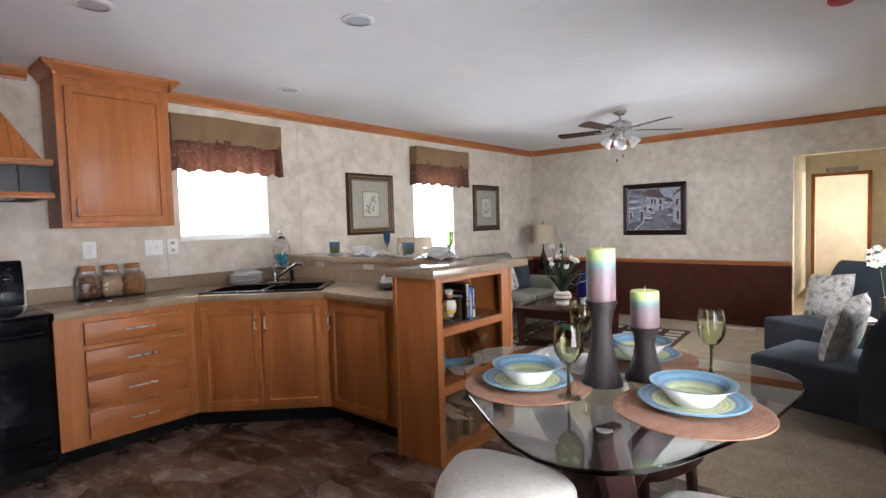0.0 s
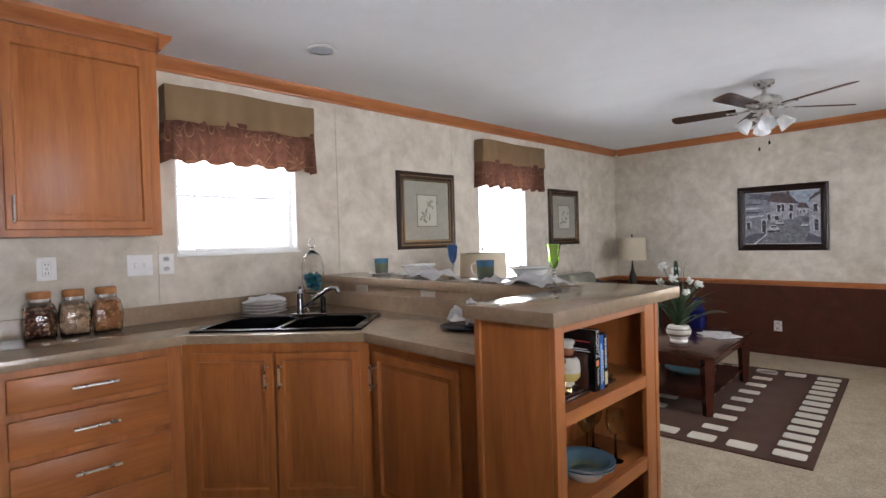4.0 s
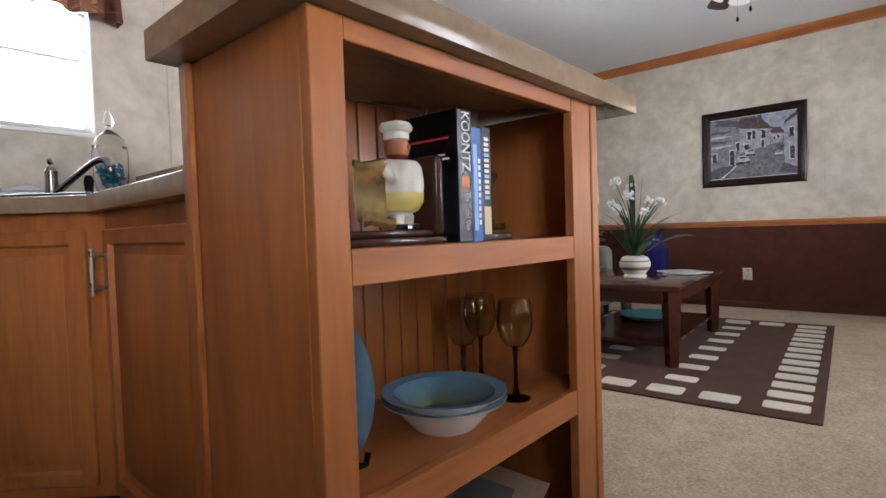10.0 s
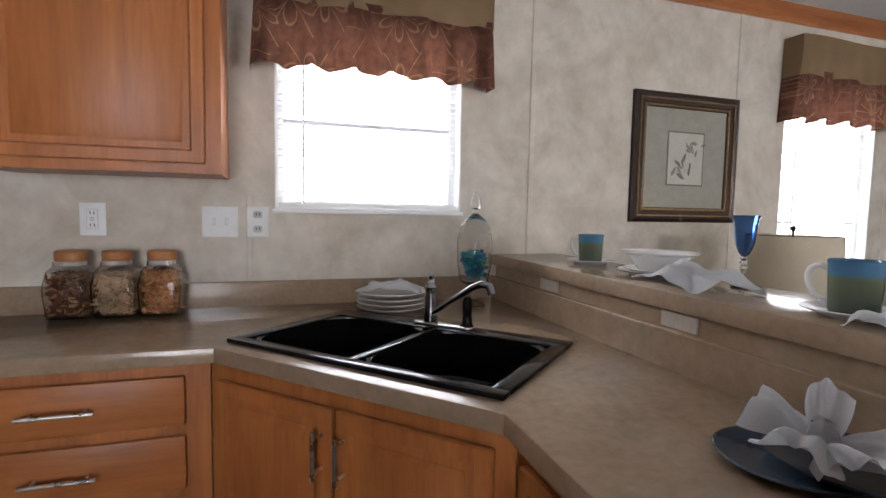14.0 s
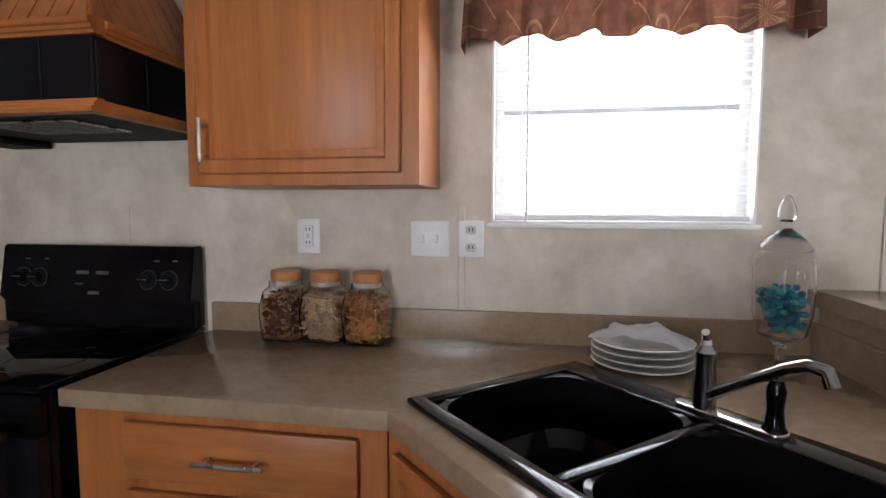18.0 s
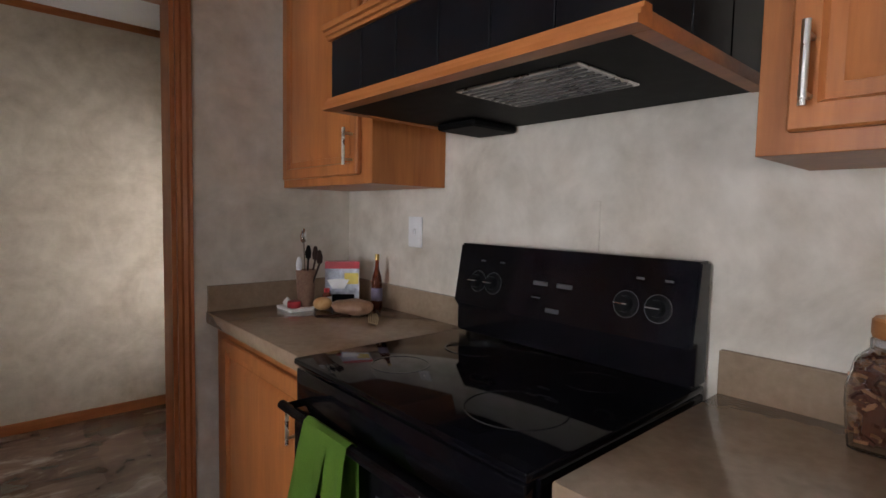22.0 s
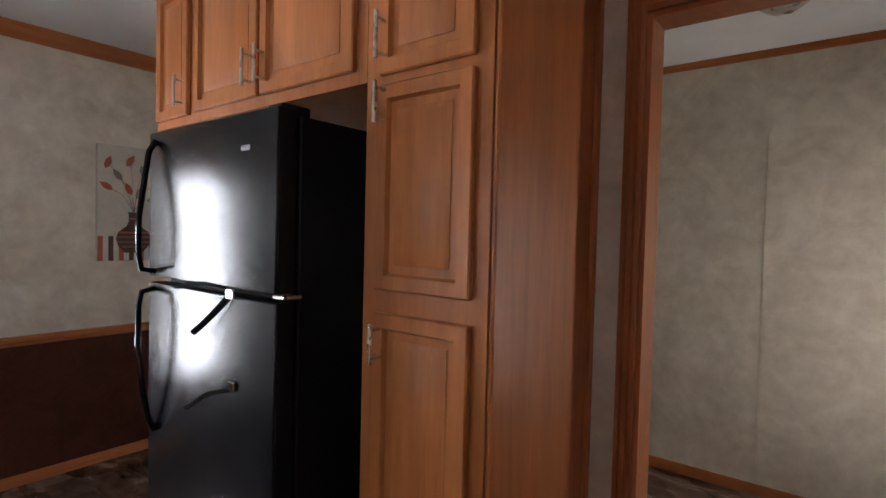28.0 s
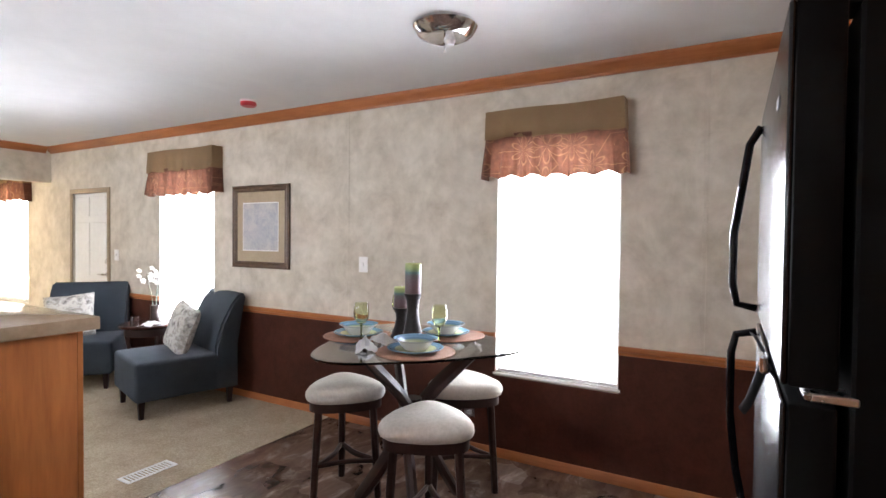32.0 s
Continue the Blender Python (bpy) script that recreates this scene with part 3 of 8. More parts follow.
def wainscot(p0, p1, out, holes, name="wainscot_panel"):
    """Dark panels under the chair rail, 4 ft wide, 6 mm proud of the wall."""
    p0, p1 = Vector(p0), Vector(p1)
    d = (p1 - p0).normalized()
    length = (p1 - p0).length
    a = 0.0
    while a < length - 0.01:
        b = min(length, a + 1.22)
        spans = [(a, b, 0.06, RZ)]
        for h0, h1, hz in holes:
            nxt = []
            for s0, s1, z0, z1 in spans:
                if h1 <= s0 or h0 >= s1:
                    nxt.append((s0, s1, z0, z1))
                else:
                    if h0 > s0:
                        nxt.append((s0, h0, z0, z1))
                    if h1 < s1:
                        nxt.append((h1, s1, z0, z1))
                    nxt.append((max(s0, h0), min(s1, h1), z0, hz))
            spans = nxt
        for s0, s1, z0, z1 in spans:
            q0, q1 = p0 + d * s0, p0 + d * s1
            o = Vector(out) * 0.006
            single(name, box(min(q0.x, q1.x, q0.x + o.x, q1.x + o.x), min(q0.y, q1.y, q0.y + o.y, q1.y + o.y), z0, max(q0.x, q1.x, q0.x + o.x, q1.x + o.x), max(q0.y, q1.y, q0.y + o.y, q1.y + o.y), z1), RED, "dark red-brown wainscot panel", "wainscot", "structure")
        a = b


wainscot((XR, YD, 0), (XR, 6.24, 0), (-1, 0, 0), [(W3[0] - YD, W3[1] - YD, 0.53), (W4[0] - YD, W4[1] - YD, 0.53)])
wainscot((XS, YC + 0.3, 0), (XS, YF, 0), (1, 0, 0), [(W2[0] - YC - 0.3, W2[1] - YC - 0.3, 0.53)])
wainscot((XS, YF, 0), (-0.51, YF, 0), (0, -1, 0), [])
for p0, p1, o, g in (((XR, YD, RZ), (XR, W3[0], RZ), (-1, 0, 0), TY), ((XR, W3[1], RZ), (XR, W4[0], RZ), (-1, 0, 0), TY), ((XR, W4[1], RZ), (XR, 6.24, RZ), (-1, 0, 0), TY), ((XS, YC + 0.3, RZ), (XS, W2[0], RZ), (1, 0, 0), TY), ((XS, W2[1], RZ), (XS, YF, RZ), (1, 0, 0), TY), ((XS, YF, RZ), (-0.51, YF, RZ), (0, -1, 0), TX)):
    trim("chair_rail", p0, p1, RAIL, o, g, "stained oak chair rail")

# wallpaper battens over the panel joints
for y in (3.268, 4.485, 5.705, 6.925, 2.05, 0.83):
    z0, z1 = (0.81 if y > 3.4 else (1.02 if y != 0.83 else 1.0)), (zc if y not in (2.05, 0.83) else 1.36)
    single("wall_batten", box(XS, y - 0.011, z0, XS + 0.005, y + 0.011, z1, 0.002), WALL, "cream wallpapered joint strip", "trim", "structure")
for y in (0.55, 2.99, 4.21, 5.43):
    single("wall_batten", box(XR - 0.004, y - 0.011, 0.81, XR, y + 0.011, zc, 0.0015), WALL, "cream wallpapered joint strip", "trim", "structure")
for x in (-1.55, -2.77):
    single("wall_batten", box(x - 0.011, YF - 0.005, 0.81, x + 0.011, YF, zc, 0.002), WALL, "cream wallpapered joint strip", "trim", "structure")
for x in (-2.627, -1.407, -3.847):
    single("wall_batten", box(x - 0.011, YH, 0.06, x + 0.011, YH + 0.002, zc, 0.0006), WALL, "cream wallpapered joint strip", "trim", "structure")
single("wall_batten", box(-3.272, YD, 2.150, -3.250, YD + 0.005, zc, 0.002), WALL, "cream wallpapered joint strip", "trim", "structure")

# doorway casing
dx0, dx1, dz = DOORX[0], DOORX[1], DOORX[3]


def casing(p0, p1, across, out, grain, label="stained oak door casing"):
    """A fluted flat casing from p0 to p1; across: the direction of its width."""
    p0, p1, across, out = Vector(p0), Vector(p1), Vector(across), Vector(out)
    bm = bmesh.new()
    a = [bm.verts.new(p0 + out * u + across * v) for u, v in CASE]
    b = [bm.verts.new(p1 + out * u + across * v) for u, v in CASE]
    n = len(CASE)
    for i in range(n):
        bm.faces.new((a[i], a[(i + 1) % n], b[(i + 1) % n], b[i]))
    bm.faces.new(a)
    bm.faces.new(b)
    bmesh.ops.recalc_face_normals(bm, faces=bm.faces[:])
    return single("door_casing", bm, grain, label, "trim", "structure")


casing((dx0, YD, 0), (dx0, YD, dz + 0.06), (-1, 0, 0), (0, 1, 0), TZ)
casing((dx1, YD, 0), (dx1, YD, dz + 0.06), (1, 0, 0), (0, 1, 0), TZ)
casing((dx0 + 0.001, YD, dz), (dx1 - 0.001, YD, dz), (0, 0, 1), (0, 1, 0), TX)
single("door_jamb", join(box(dx0, YD - T, 0, dx0 + 0.015, YD + 0.001, dz), box(dx1 - 0.015, YD - T, 0, dx1, YD + 0.001, dz), box(dx0 + 0.015, YD - T, dz - 0.015, dx1 - 0.015, YD + 0.001, dz)), TZ, "stained oak door jamb", "trim", "structure")
# doorway at the end of the far hall
casing((-0.63, YB, 0), (-0.63, YB, 2.06), (-1, 0, 0), (0, -1, 0), TZ)
casing((0.10, YB, 0), (0.10, YB, 2.06), (1, 0, 0), (0, -1, 0), TZ)
casing((-0.629, YB, 2.0), (0.099, YB, 2.0), (0, 0, 1), (0, -1, 0), TX)


# grey puts the rail's backlit shade into its colour
RAILM = plain("shaded_rail_grey", (0.40, 0.40, 0.41), 0.4)


def window(name, face, side, w, blind_label):
    """A window with its frame, panes, sill and a lowered slatted blind. side: +1 where the room lies towards +x."""
    y0, y1, z0, z1 = w
    e = thing(name, "white vinyl window with " + blind_label, "window", Matrix.Translation((face, (y0 + y1) / 2, z0)), kind="structure")
    xo = face - side * 0.085
    fr = join(box(xo - 0.02, y0, z0, xo + 0.02, y0 + 0.035, z1), box(xo - 0.02, y1 - 0.035, z0, xo + 0.02, y1, z1), box(xo - 0.02, y0 + 0.035, z0, xo + 0.02, y1 - 0.035, z0 + 0.035), box(xo - 0.02, y0 + 0.035, z1 - 0.035, xo + 0.02, y1 - 0.035, z1))
    part("window_frame", fr, PAINT, e)
    zm = z0 + (z1 - z0) * 0.5
    # the sink window's white rail is greyed to look dark against the sky
    part("meeting_rail", box(xo - 0.018, y0 + 0.035, zm - 0.008, xo + 0.018, y1 - 0.035, zm + 0.008, 0.002), RAILM if z0 > 1 else PAINT, e)
    for a, b in ((z0 + 0.035, zm - 0.008), (zm + 0.008, z1 - 0.035)):
        g = part("pane", box(xo - 0.002, y0 + 0.036, a, xo + 0.002, y1 - 0.036, b), GLASS, e)
        g.visible_shadow = False
    lining = join(box(face - side * T, y0, z0, face, y0 + 0.006, z1), box(face - side * T, y1 - 0.006, z0, face, y1, z1), box(face - side * T, y0 + 0.006, z0, face, y1 - 0.006, z0 + 0.006))
    part("reveal", lining, PAINT, e)
    part("sill", box(min(face, face + side * 0.014), y0 - 0.012, z0 - 0.016, max(face, face + side * 0.014), y1 + 0.012, z0 - 0.001, 0.003), PAINT, e)
    xb = face - side * 0.022
    bl = thing("window_blind", "lowered white slatted mini blind", "blind", Matrix.Translation((xb, (y0 + y1) / 2, z0)))
    part("bottom_rail", box(xb - 0.012, y0 + 0.012, z0 + 0.010, xb + 0.012, y1 - 0.012, z0 + 0.026, 0.003), WHITE, bl)
    sl = box(-0.008, 0, -0.0004, 0.008, y1 - y0 - 0.03, 0.0004)
    sl.transform(Matrix.Rotation(radians(-6 * side), 4, "Y"))
    me = mesh_from("slat", sl, BLINDM)
    z = z0 + 0.045
    while z < z1 - 0.04:
        s = new("slat", me)
        s.parent = bl
        s.matrix_basis = Matrix.Translation((0, y0 + 0.015 - (y0 + y1) / 2, z - z0))
        z += 0.024
    for k in (0.12, 0.88):
        part("cord", tube([(xb + side * 0.013, y0 + (y1 - y0) * k, z0 + 0.02), (xb + side * 0.013, y0 + (y1 - y0) * k, z1 - 0.02)], 0.0012, 5), WHITE, bl)
    part("wand", tube([(xb + side * 0.018, y0 + 0.11, z0 - 0.10), (xb + side * 0.018, y0 + 0.11, z1 - 0.05)], 0.004, 6), WHITE, bl)
    part("head_rail", box(xb - 0.014, y0 + 0.01, z1 - 0.035, xb + 0.014, y1 - 0.01, z1 - 0.004, 0.002), WHITE, bl)
    return e


window("window_1", XS, 1, W1, "a blind over the sink")
window("window_2", XS, 1, W2, "a blind behind the sofa")
window("window_3", XR, -1, W3, "a blind beside the dining table")
window("window_4", XR, -1, W4, "a blind between the armchairs")
window("window_5", XR, -1, W5, "a blind in the far hall")
window("window_6", XS, 1, HALL_W, "a blind in the utility hall")


def valance(face, side, y0, y1, z0, zm, z1, seed, proud=0.10):
    """A gathered valance: tan band over a brown printed skirt, returned to the wall at both ends."""
    rng = random.Random(seed)
    e = thing("valance", "gathered valance, tan band over brown printed skirt", "valance", Matrix.Translation((face, (y0 + y1) / 2, z1)))
    ph = [rng.uniform(0, 6.28) for _ in range(4)]

    def strip(za, zb, amp, wide, wave, nz, sag):
        bm = bmesh.new()
        path = []
        n = 90
        for i in range(n + 1):
            t = i / n
            y = y0 + (y1 - y0) * t
            path.append((proud, y, t))
        path = [(0.0, y0, 0.0), (proud * 0.5, y0, 0.0)] + path + [(proud * 0.5, y1, 1.0), (0.0, y1, 1.0)]
        rows = []
        for k in range(nz + 1):
            s = k / nz
            row = []
            for u, y, t in path:
                fold = amp * s * (math.sin(t * wave + ph[0]) + 0.6 * math.sin(t * wave * 2.3 + ph[1]))
                lump = 0.006 * math.sin(t * 9 + ph[2] + s * 3)
                flare = wide * s
                yy = y + (t - 0.5) * 2 * flare + 0.004 * math.sin(t * wave * 1.7 + ph[3]) * s
                z = za + (zb - za) * s + sag * s * math.sin(t * wave + ph[1]) + 0.003 * math.sin(t * 7 + ph[2])
                row.append(bm.verts.new((face + side * max(0.003, u + (fold + lump if u > 0.02 else 0)), yy, z)))
            rows.append(row)
        for a, b in zip(rows, rows[1:]):
            for i in range(len(a) - 1):
                bm.faces.new((a[i], a[i + 1], b[i + 1], b[i]))
        return bm

    part("skirt", strip(zm + 0.03, z0, 0.021, 0.02, 38, 8, 0.012), VALP, e, "brown sheer skirt with pale flower lines")
    b = strip(z1, zm, 0.009, 0.006, 22, 6, 0.006)
    for v in b.verts:
        v.co.x += side * 0.012 if abs(v.co.x - face) > 0.01 else 0
    part("band", b, TAN, e, "plain tan band")
    part("rod_board", box(min(face, face + side * proud), y0 + 0.005, z1 - 0.03, max(face, face + side * proud), y1 - 0.005, z1 - 0.012), PAINT, e)
    return e


valance(XS, 1, 2.075, 3.015, 1.845, 2.075, 2.28, 1)
valance(XS, 1, 4.79, 5.79, 1.835, 2.07, 2.28, 2)
valance(XR, -1, 0.955, 1.795, 1.80, 2.04, 2.215, 3)
valance(XR, -1, 4.445, 5.42, 1.80, 2.02, 2.22, 4)
# unseen window, added to hold the far room's fill lamp
window("added_window_7", XR, -1, W7, "a blind, added unseen for the far room fill lamp")
valance(XR, -1, 8.05, 9.05, 1.83, 2.05, 2.25, 5)

# ---- kitchen ----
CT = 0.927                      # counter height
FX = -3.368                     # face of the cabinets along the west wall


def base_cabinet(name, label, m, w, depth, fronts, grain=None):
    """A base cabinet with its front at y=0 of the frame m; fronts: (kind, x0, x1, z0, z1, handle side)."""
    e = thing(name, label, "cabinet", m, "kitchen base cabinets")
    part("body", box(0, 0, 0.10, w, depth, 0.881, 0.001), WZ, e, local=True)
    part("toe_kick", box(0.0, 0.07, 0.0, w, depth, 0.0995), BLACKM, e, "black recessed toe kick", local=True)
    for kind, x0, x1, z0, z1, hs in fronts:
        if kind == "door":
            door_front(m, x0, x1, z0, z1, e, hs)
        else:
            drawer_front(m, x0, x1, z0, z1, e, grain or WY)
    return e


WEST, SOUTH, NORTH = (-1, 0), (0, -1), (0, 1)
# fronts on the west wall: the viewer looks west, his right is north
base_cabinet("base_cabinet", "maple base cabinet with one door beside the doorway", facing(FX, YD + 0.003, 0, WEST), 0.352 - YD - 0.006, 0.575,
             [("door", 0.10, 0.76, 0.13, 0.84, "r")])
base_cabinet("drawer_cabinet", "maple base cabinet with four drawers", facing(FX, 1.163, 0, WEST), 0.80, 0.575,
             [("drawer", 0.145, 0.735, 0.705, 0.845, ""), ("drawer", 0.145, 0.735, 0.52, 0.675, ""), ("drawer", 0.145, 0.735, 0.325, 0.49, ""), ("drawer", 0.145, 0.735, 0.13, 0.295, "")])
C1, C2 = Vector((FX, 1.966)), Vector((-2.70, 2.592))
dv = (C2 - C1)
DIAG = (-dv.y, dv.x)            # the way that one looks at the sink cabinet
wd = dv.length
e = thing("sink_cabinet", "maple corner sink cabinet with two doors", "cabinet", facing(C1.x, C1.y, 0, DIAG), "kitchen base cabinets")
md = facing(C1.x, C1.y, 0, DIAG)
part("body", prism([(C1.x, C1.y), (C2.x, C2.y), (C2.x, 3.095), (XS + 0.01, 3.095), (XS + 0.01, C1.y)], 0.10, 0.72), WZ, e)
part("face_frame", moved(box(0, 0, 0.7205, wd, 0.02, 0.881), md), WZ, e)
inn = Vector(DIAG).normalized() * 0.07
part("toe_kick", prism([(C1.x + inn.x, C1.y + 0.001), (C2.x - 0.001, C2.y + inn.y), (C2.x - 0.001, 3.13), (XS + 0.01, 3.13), (XS + 0.01, C1.y + 0.001)], 0.0, 0.0995), BLACKM, e, "black recessed toe kick")
door_front(md, 0.045, wd / 2 - 0.006, 0.135, 0.835, e, "r")
door_front(md, wd / 2 + 0.006, wd - 0.045, 0.135, 0.835, e, "l")
base_cabinet("base_cabinet", "maple base cabinet with one door beside the bar", facing(C2.x + 0.003, C2.y, 0, NORTH), -1.925 - C2.x - 0.006, 0.50,
             [("door", 0.045, 0.60, 0.135, 0.835, "l")])

# worktops with their splashbacks
CB = 0.882
w1 = thing("worktop", "mottled tan laminate worktop beside the doorway", "worktop", Matrix.Translation((XS, 0, CT)))
part("slab", box(XS, YD, CB, -3.325, 0.352, CT, 0.004, 2), COUNTER, w1)
part("splashback", join(box(XS, YD, CT - 0.003, XS + 0.018, 0.352, CT + 0.098, 0.002), box(XS + 0.018, YD, CT - 0.003, -3.33, YD + 0.018, CT + 0.098, 0.002)), COUNTER, w1)
w2 = thing("worktop", "mottled tan laminate worktop round the corner sink", "worktop", Matrix.Translation((XS, 2.5, CT)))
K1, K2 = (-3.325, 1.975), (-2.682, 2.552)
outline = [(XS, 1.163), (-3.325, 1.163), K1, K2, (-1.945, 2.532), (-1.945, 3.10), (XS, 3.10)]
slab = prism(outline, CB, CT, 0.004, 2)
# the sink's cut-out
SC = Vector((-3.235, 2.488))
sx = Vector((math.cos(radians(42)), math.sin(radians(42))))
sy = Vector((-sx.y, sx.x))
MS = Matrix(((sx.x, sy.x, 0, SC.x), (sx.y, sy.y, 0, SC.y), (0, 0, 1, 0), (0, 0, 0, 1)))
SINK_W, SINK_D = 0.86, 0.53
slab_o = part("slab", slab, COUNTER, w2)
cut = new("sink_cutter", mesh_from("sink_cutter", moved(box(-0.395, -0.235, 0.5, 0.395, 0.235, 1.2), MS), COUNTER, False))
mod = slab_o.modifiers.new("cut", "BOOLEAN")
mod.object, mod.solver = cut, "EXACT"
slab_o.matrix_basis = Matrix()
cut.matrix_basis = Matrix()
bpy.context.view_layer.update()
dg = bpy.context.evaluated_depsgraph_get()
cutmesh = bpy.data.meshes.new_from_object(slab_o.evaluated_get(dg))
slab_o.modifiers.clear()
slab_o.data = cutmesh
bpy.data.objects.remove(cut)
part("splashback", join(box(XS, 1.163, CT - 0.003, XS + 0.018, 3.10, CT + 0.098, 0.002), box(XS + 0.018, 3.078, CT - 0.003, -1.9455, 3.0995, CT + 0.098, 0.002), box(XS + 0.0185, 3.1002, CT - 0.003, -1.9455, 3.120, 1.0735)), COUNTER, w2)
# pale blocks under the ledge
BLOCK = mottled("pale_laminate", (0.36, 0.30, 0.24), (0.44, 0.38, 0.31), 20.0)
for x in (-3.454, -2.82):
    part("bracket", box(x - 0.06, 3.094, 1.030, x + 0.06, 3.0999, 1.070, 0.001), BLOCK, w2, "pale joint block under the ledge")

# double sink
s = thing("kitchen_sink", "black double-bowl drop-in composite sink", "sink", MS @ Matrix.Translation((0, 0, CT)))


def rrect(x0, y0, x1, y1, r, n=5):
    return arc(x1 - r, y1 - r, r, 0, 90, n) + arc(x0 + r, y1 - r, r, 90, 180, n) + arc(x0 + r, y0 + r, r, 180, 270, n) + arc(x1 - r, y0 + r, r, 270, 360, n)


def loops(rings, close_end=False):
    """Skin stacked outlines (each a list of (x, y, z))."""
    bm = bmesh.new()
    rs = [[bm.verts.new(p) for p in r] for r in rings]
    n = len(rs[0])
    for a, b in zip(rs, rs[1:]):
        for i in range(n):
            bm.faces.new((a[i], a[(i + 1) % n], b[(i + 1) % n], b[i]))
    if close_end:
        bm.faces.new(rs[-1])
    return bm


def ring_at(o, z):
    return [(x, y, z) for x, y in o]


rim = bmesh.new()
hw, hd = SINK_W / 2, SINK_D / 2
bowls = [(-hw + 0.045, -0.015), (0.015, hw - 0.045)]
y_front, y_back = -hd + 0.04, hd - 0.085
rimm = box(-hw, -hd, -0.002, hw, hd, 0.012, 0.009, 3)
part("rim", join(*[box(a, b, -0.002, c, d, 0.013, 0.005, 2) for a, b, c, d in ((-hw, -hd, hw, y_front), (-hw, y_back, hw, hd), (-hw, y_front - 0.006, bowls[0][0], y_back + 0.006), (bowls[0][1], y_front - 0.006, bowls[1][0], y_back + 0.006), (bowls[1][1], y_front - 0.006, hw, y_back + 0.006))]), SINKM, s, local=True)
rimm.free()
rim.free()
for a, b in bowls:
    o0, o1, o2 = rrect(a - 0.006, y_front - 0.006, b + 0.006, y_back + 0.006, 0.075), rrect(a, y_front, b, y_back, 0.085), rrect(a + 0.03, y_front + 0.03, b - 0.03, y_back - 0.03, 0.07)
    bw = loops([ring_at(o0, 0.008), ring_at(o1, 0.004), ring_at(o1, -0.13), ring_at(o2, -0.165)], True)
    bmesh.ops.recalc_face_normals(bw, faces=bw.faces[:])
    for f in bw.faces:
        f.normal_flip()
    bo = part("bowl", bw, SINKM, s, local=True)
    part("drain", lathe([(0.0, 0.003), (0.03, 0.003), (0.042, 0.006), (0.045, 0.0)], 20, ((a + b) / 2, 0, -0.166)), CHROME, bo, "steel drain", local=True)
DARKCH = plain("dull_chrome", (0.36, 0.36, 0.37), 0.16, 1.0)
fc = thing("kitchen_tap", "chrome kitchen tap with a black side spray", "tap", MS @ Matrix.Translation((0.015, hd - 0.045, CT + 0.013)))
part("base", prism([(x * 1.0, y) for x, y in rrect(-0.11, -0.025, 0.11, 0.025, 0.022)], 0, 0.010, 0.003), CHROME, fc, local=True)
part("column", lathe([(0.024, 0.0101), (0.022, 0.05), (0.019, 0.10), (0.021, 0.125), (0.012, 0.14), (0.0, 0.142)], 18, (-0.05, 0, 0)), DARKCH, fc, local=True)
part("lever", tube([(-0.05, 0, 0.135), (-0.052, 0.004, 0.152), (-0.046, -0.012, 0.168)], [0.012, 0.010, 0.008], 10), CHROME, fc, local=True)
part("spout", tube([(-0.045, -0.004, 0.035), (0.0, -0.012, 0.065), (0.06, -0.022, 0.105), (0.115, -0.032, 0.140), (0.15, -0.038, 0.155), (0.178, -0.042, 0.152), (0.188, -0.044, 0.128)], [0.014, 0.012, 0.011, 0.011, 0.012, 0.013, 0.013], 12), DARKCH, fc, local=True)
part("side_spray", lathe([(0.022, 0.0101), (0.017, 0.02), (0.014, 0.05), (0.017, 0.085), (0.011, 0.105), (0.0, 0.108)], 14, (0.085, 0.0, 0)), BLACK, fc, "black side spray", local=True)

# range
RY0, RY1 = 0.368, 1.136
r = thing("cooking_range", "black electric range with a glass cooktop", "range", Matrix.Translation((-3.6, (RY0 + RY1) / 2, 0)))
part("body", box(XS + 0.02, RY0, 0.06, -3.33, RY1, 0.905, 0.003), BLACK, r)
part("cooktop", box(XS + 0.02, RY0 - 0.002, 0.906, -3.295, RY1 + 0.002, 0.925, 0.006, 2), BLACKG, r, "black ceramic glass cooktop")
bp = prism([(XS + 0.012, 0), (XS + 0.080, 0), (XS + 0.080, 0.088), (XS + 0.098, 0.094), (XS + 0.066, 0.285), (XS + 0.012, 0.285)], 0, RY1 - RY0)
bp.transform(Matrix(((1, 0, 0, 0), (0, 0, 1, RY0), (0, 1, 0, 0.926), (0, 0, 0, 1))))
bmesh.ops.recalc_face_normals(bp, faces=bp.faces[:])
bmesh.ops.bevel(bp, geom=bp.edges[:], offset=0.006, segments=2, affect="EDGES")
panel = part("control_panel", bp, BLACK, r)
tilt = Matrix.Rotation(radians(-9.5), 4, "Y")


def on_panel(y, z):
    return Vector((XS + 0.098 - 0.032 * ((z - 0.094) / 0.191), y, 0.926 + z))


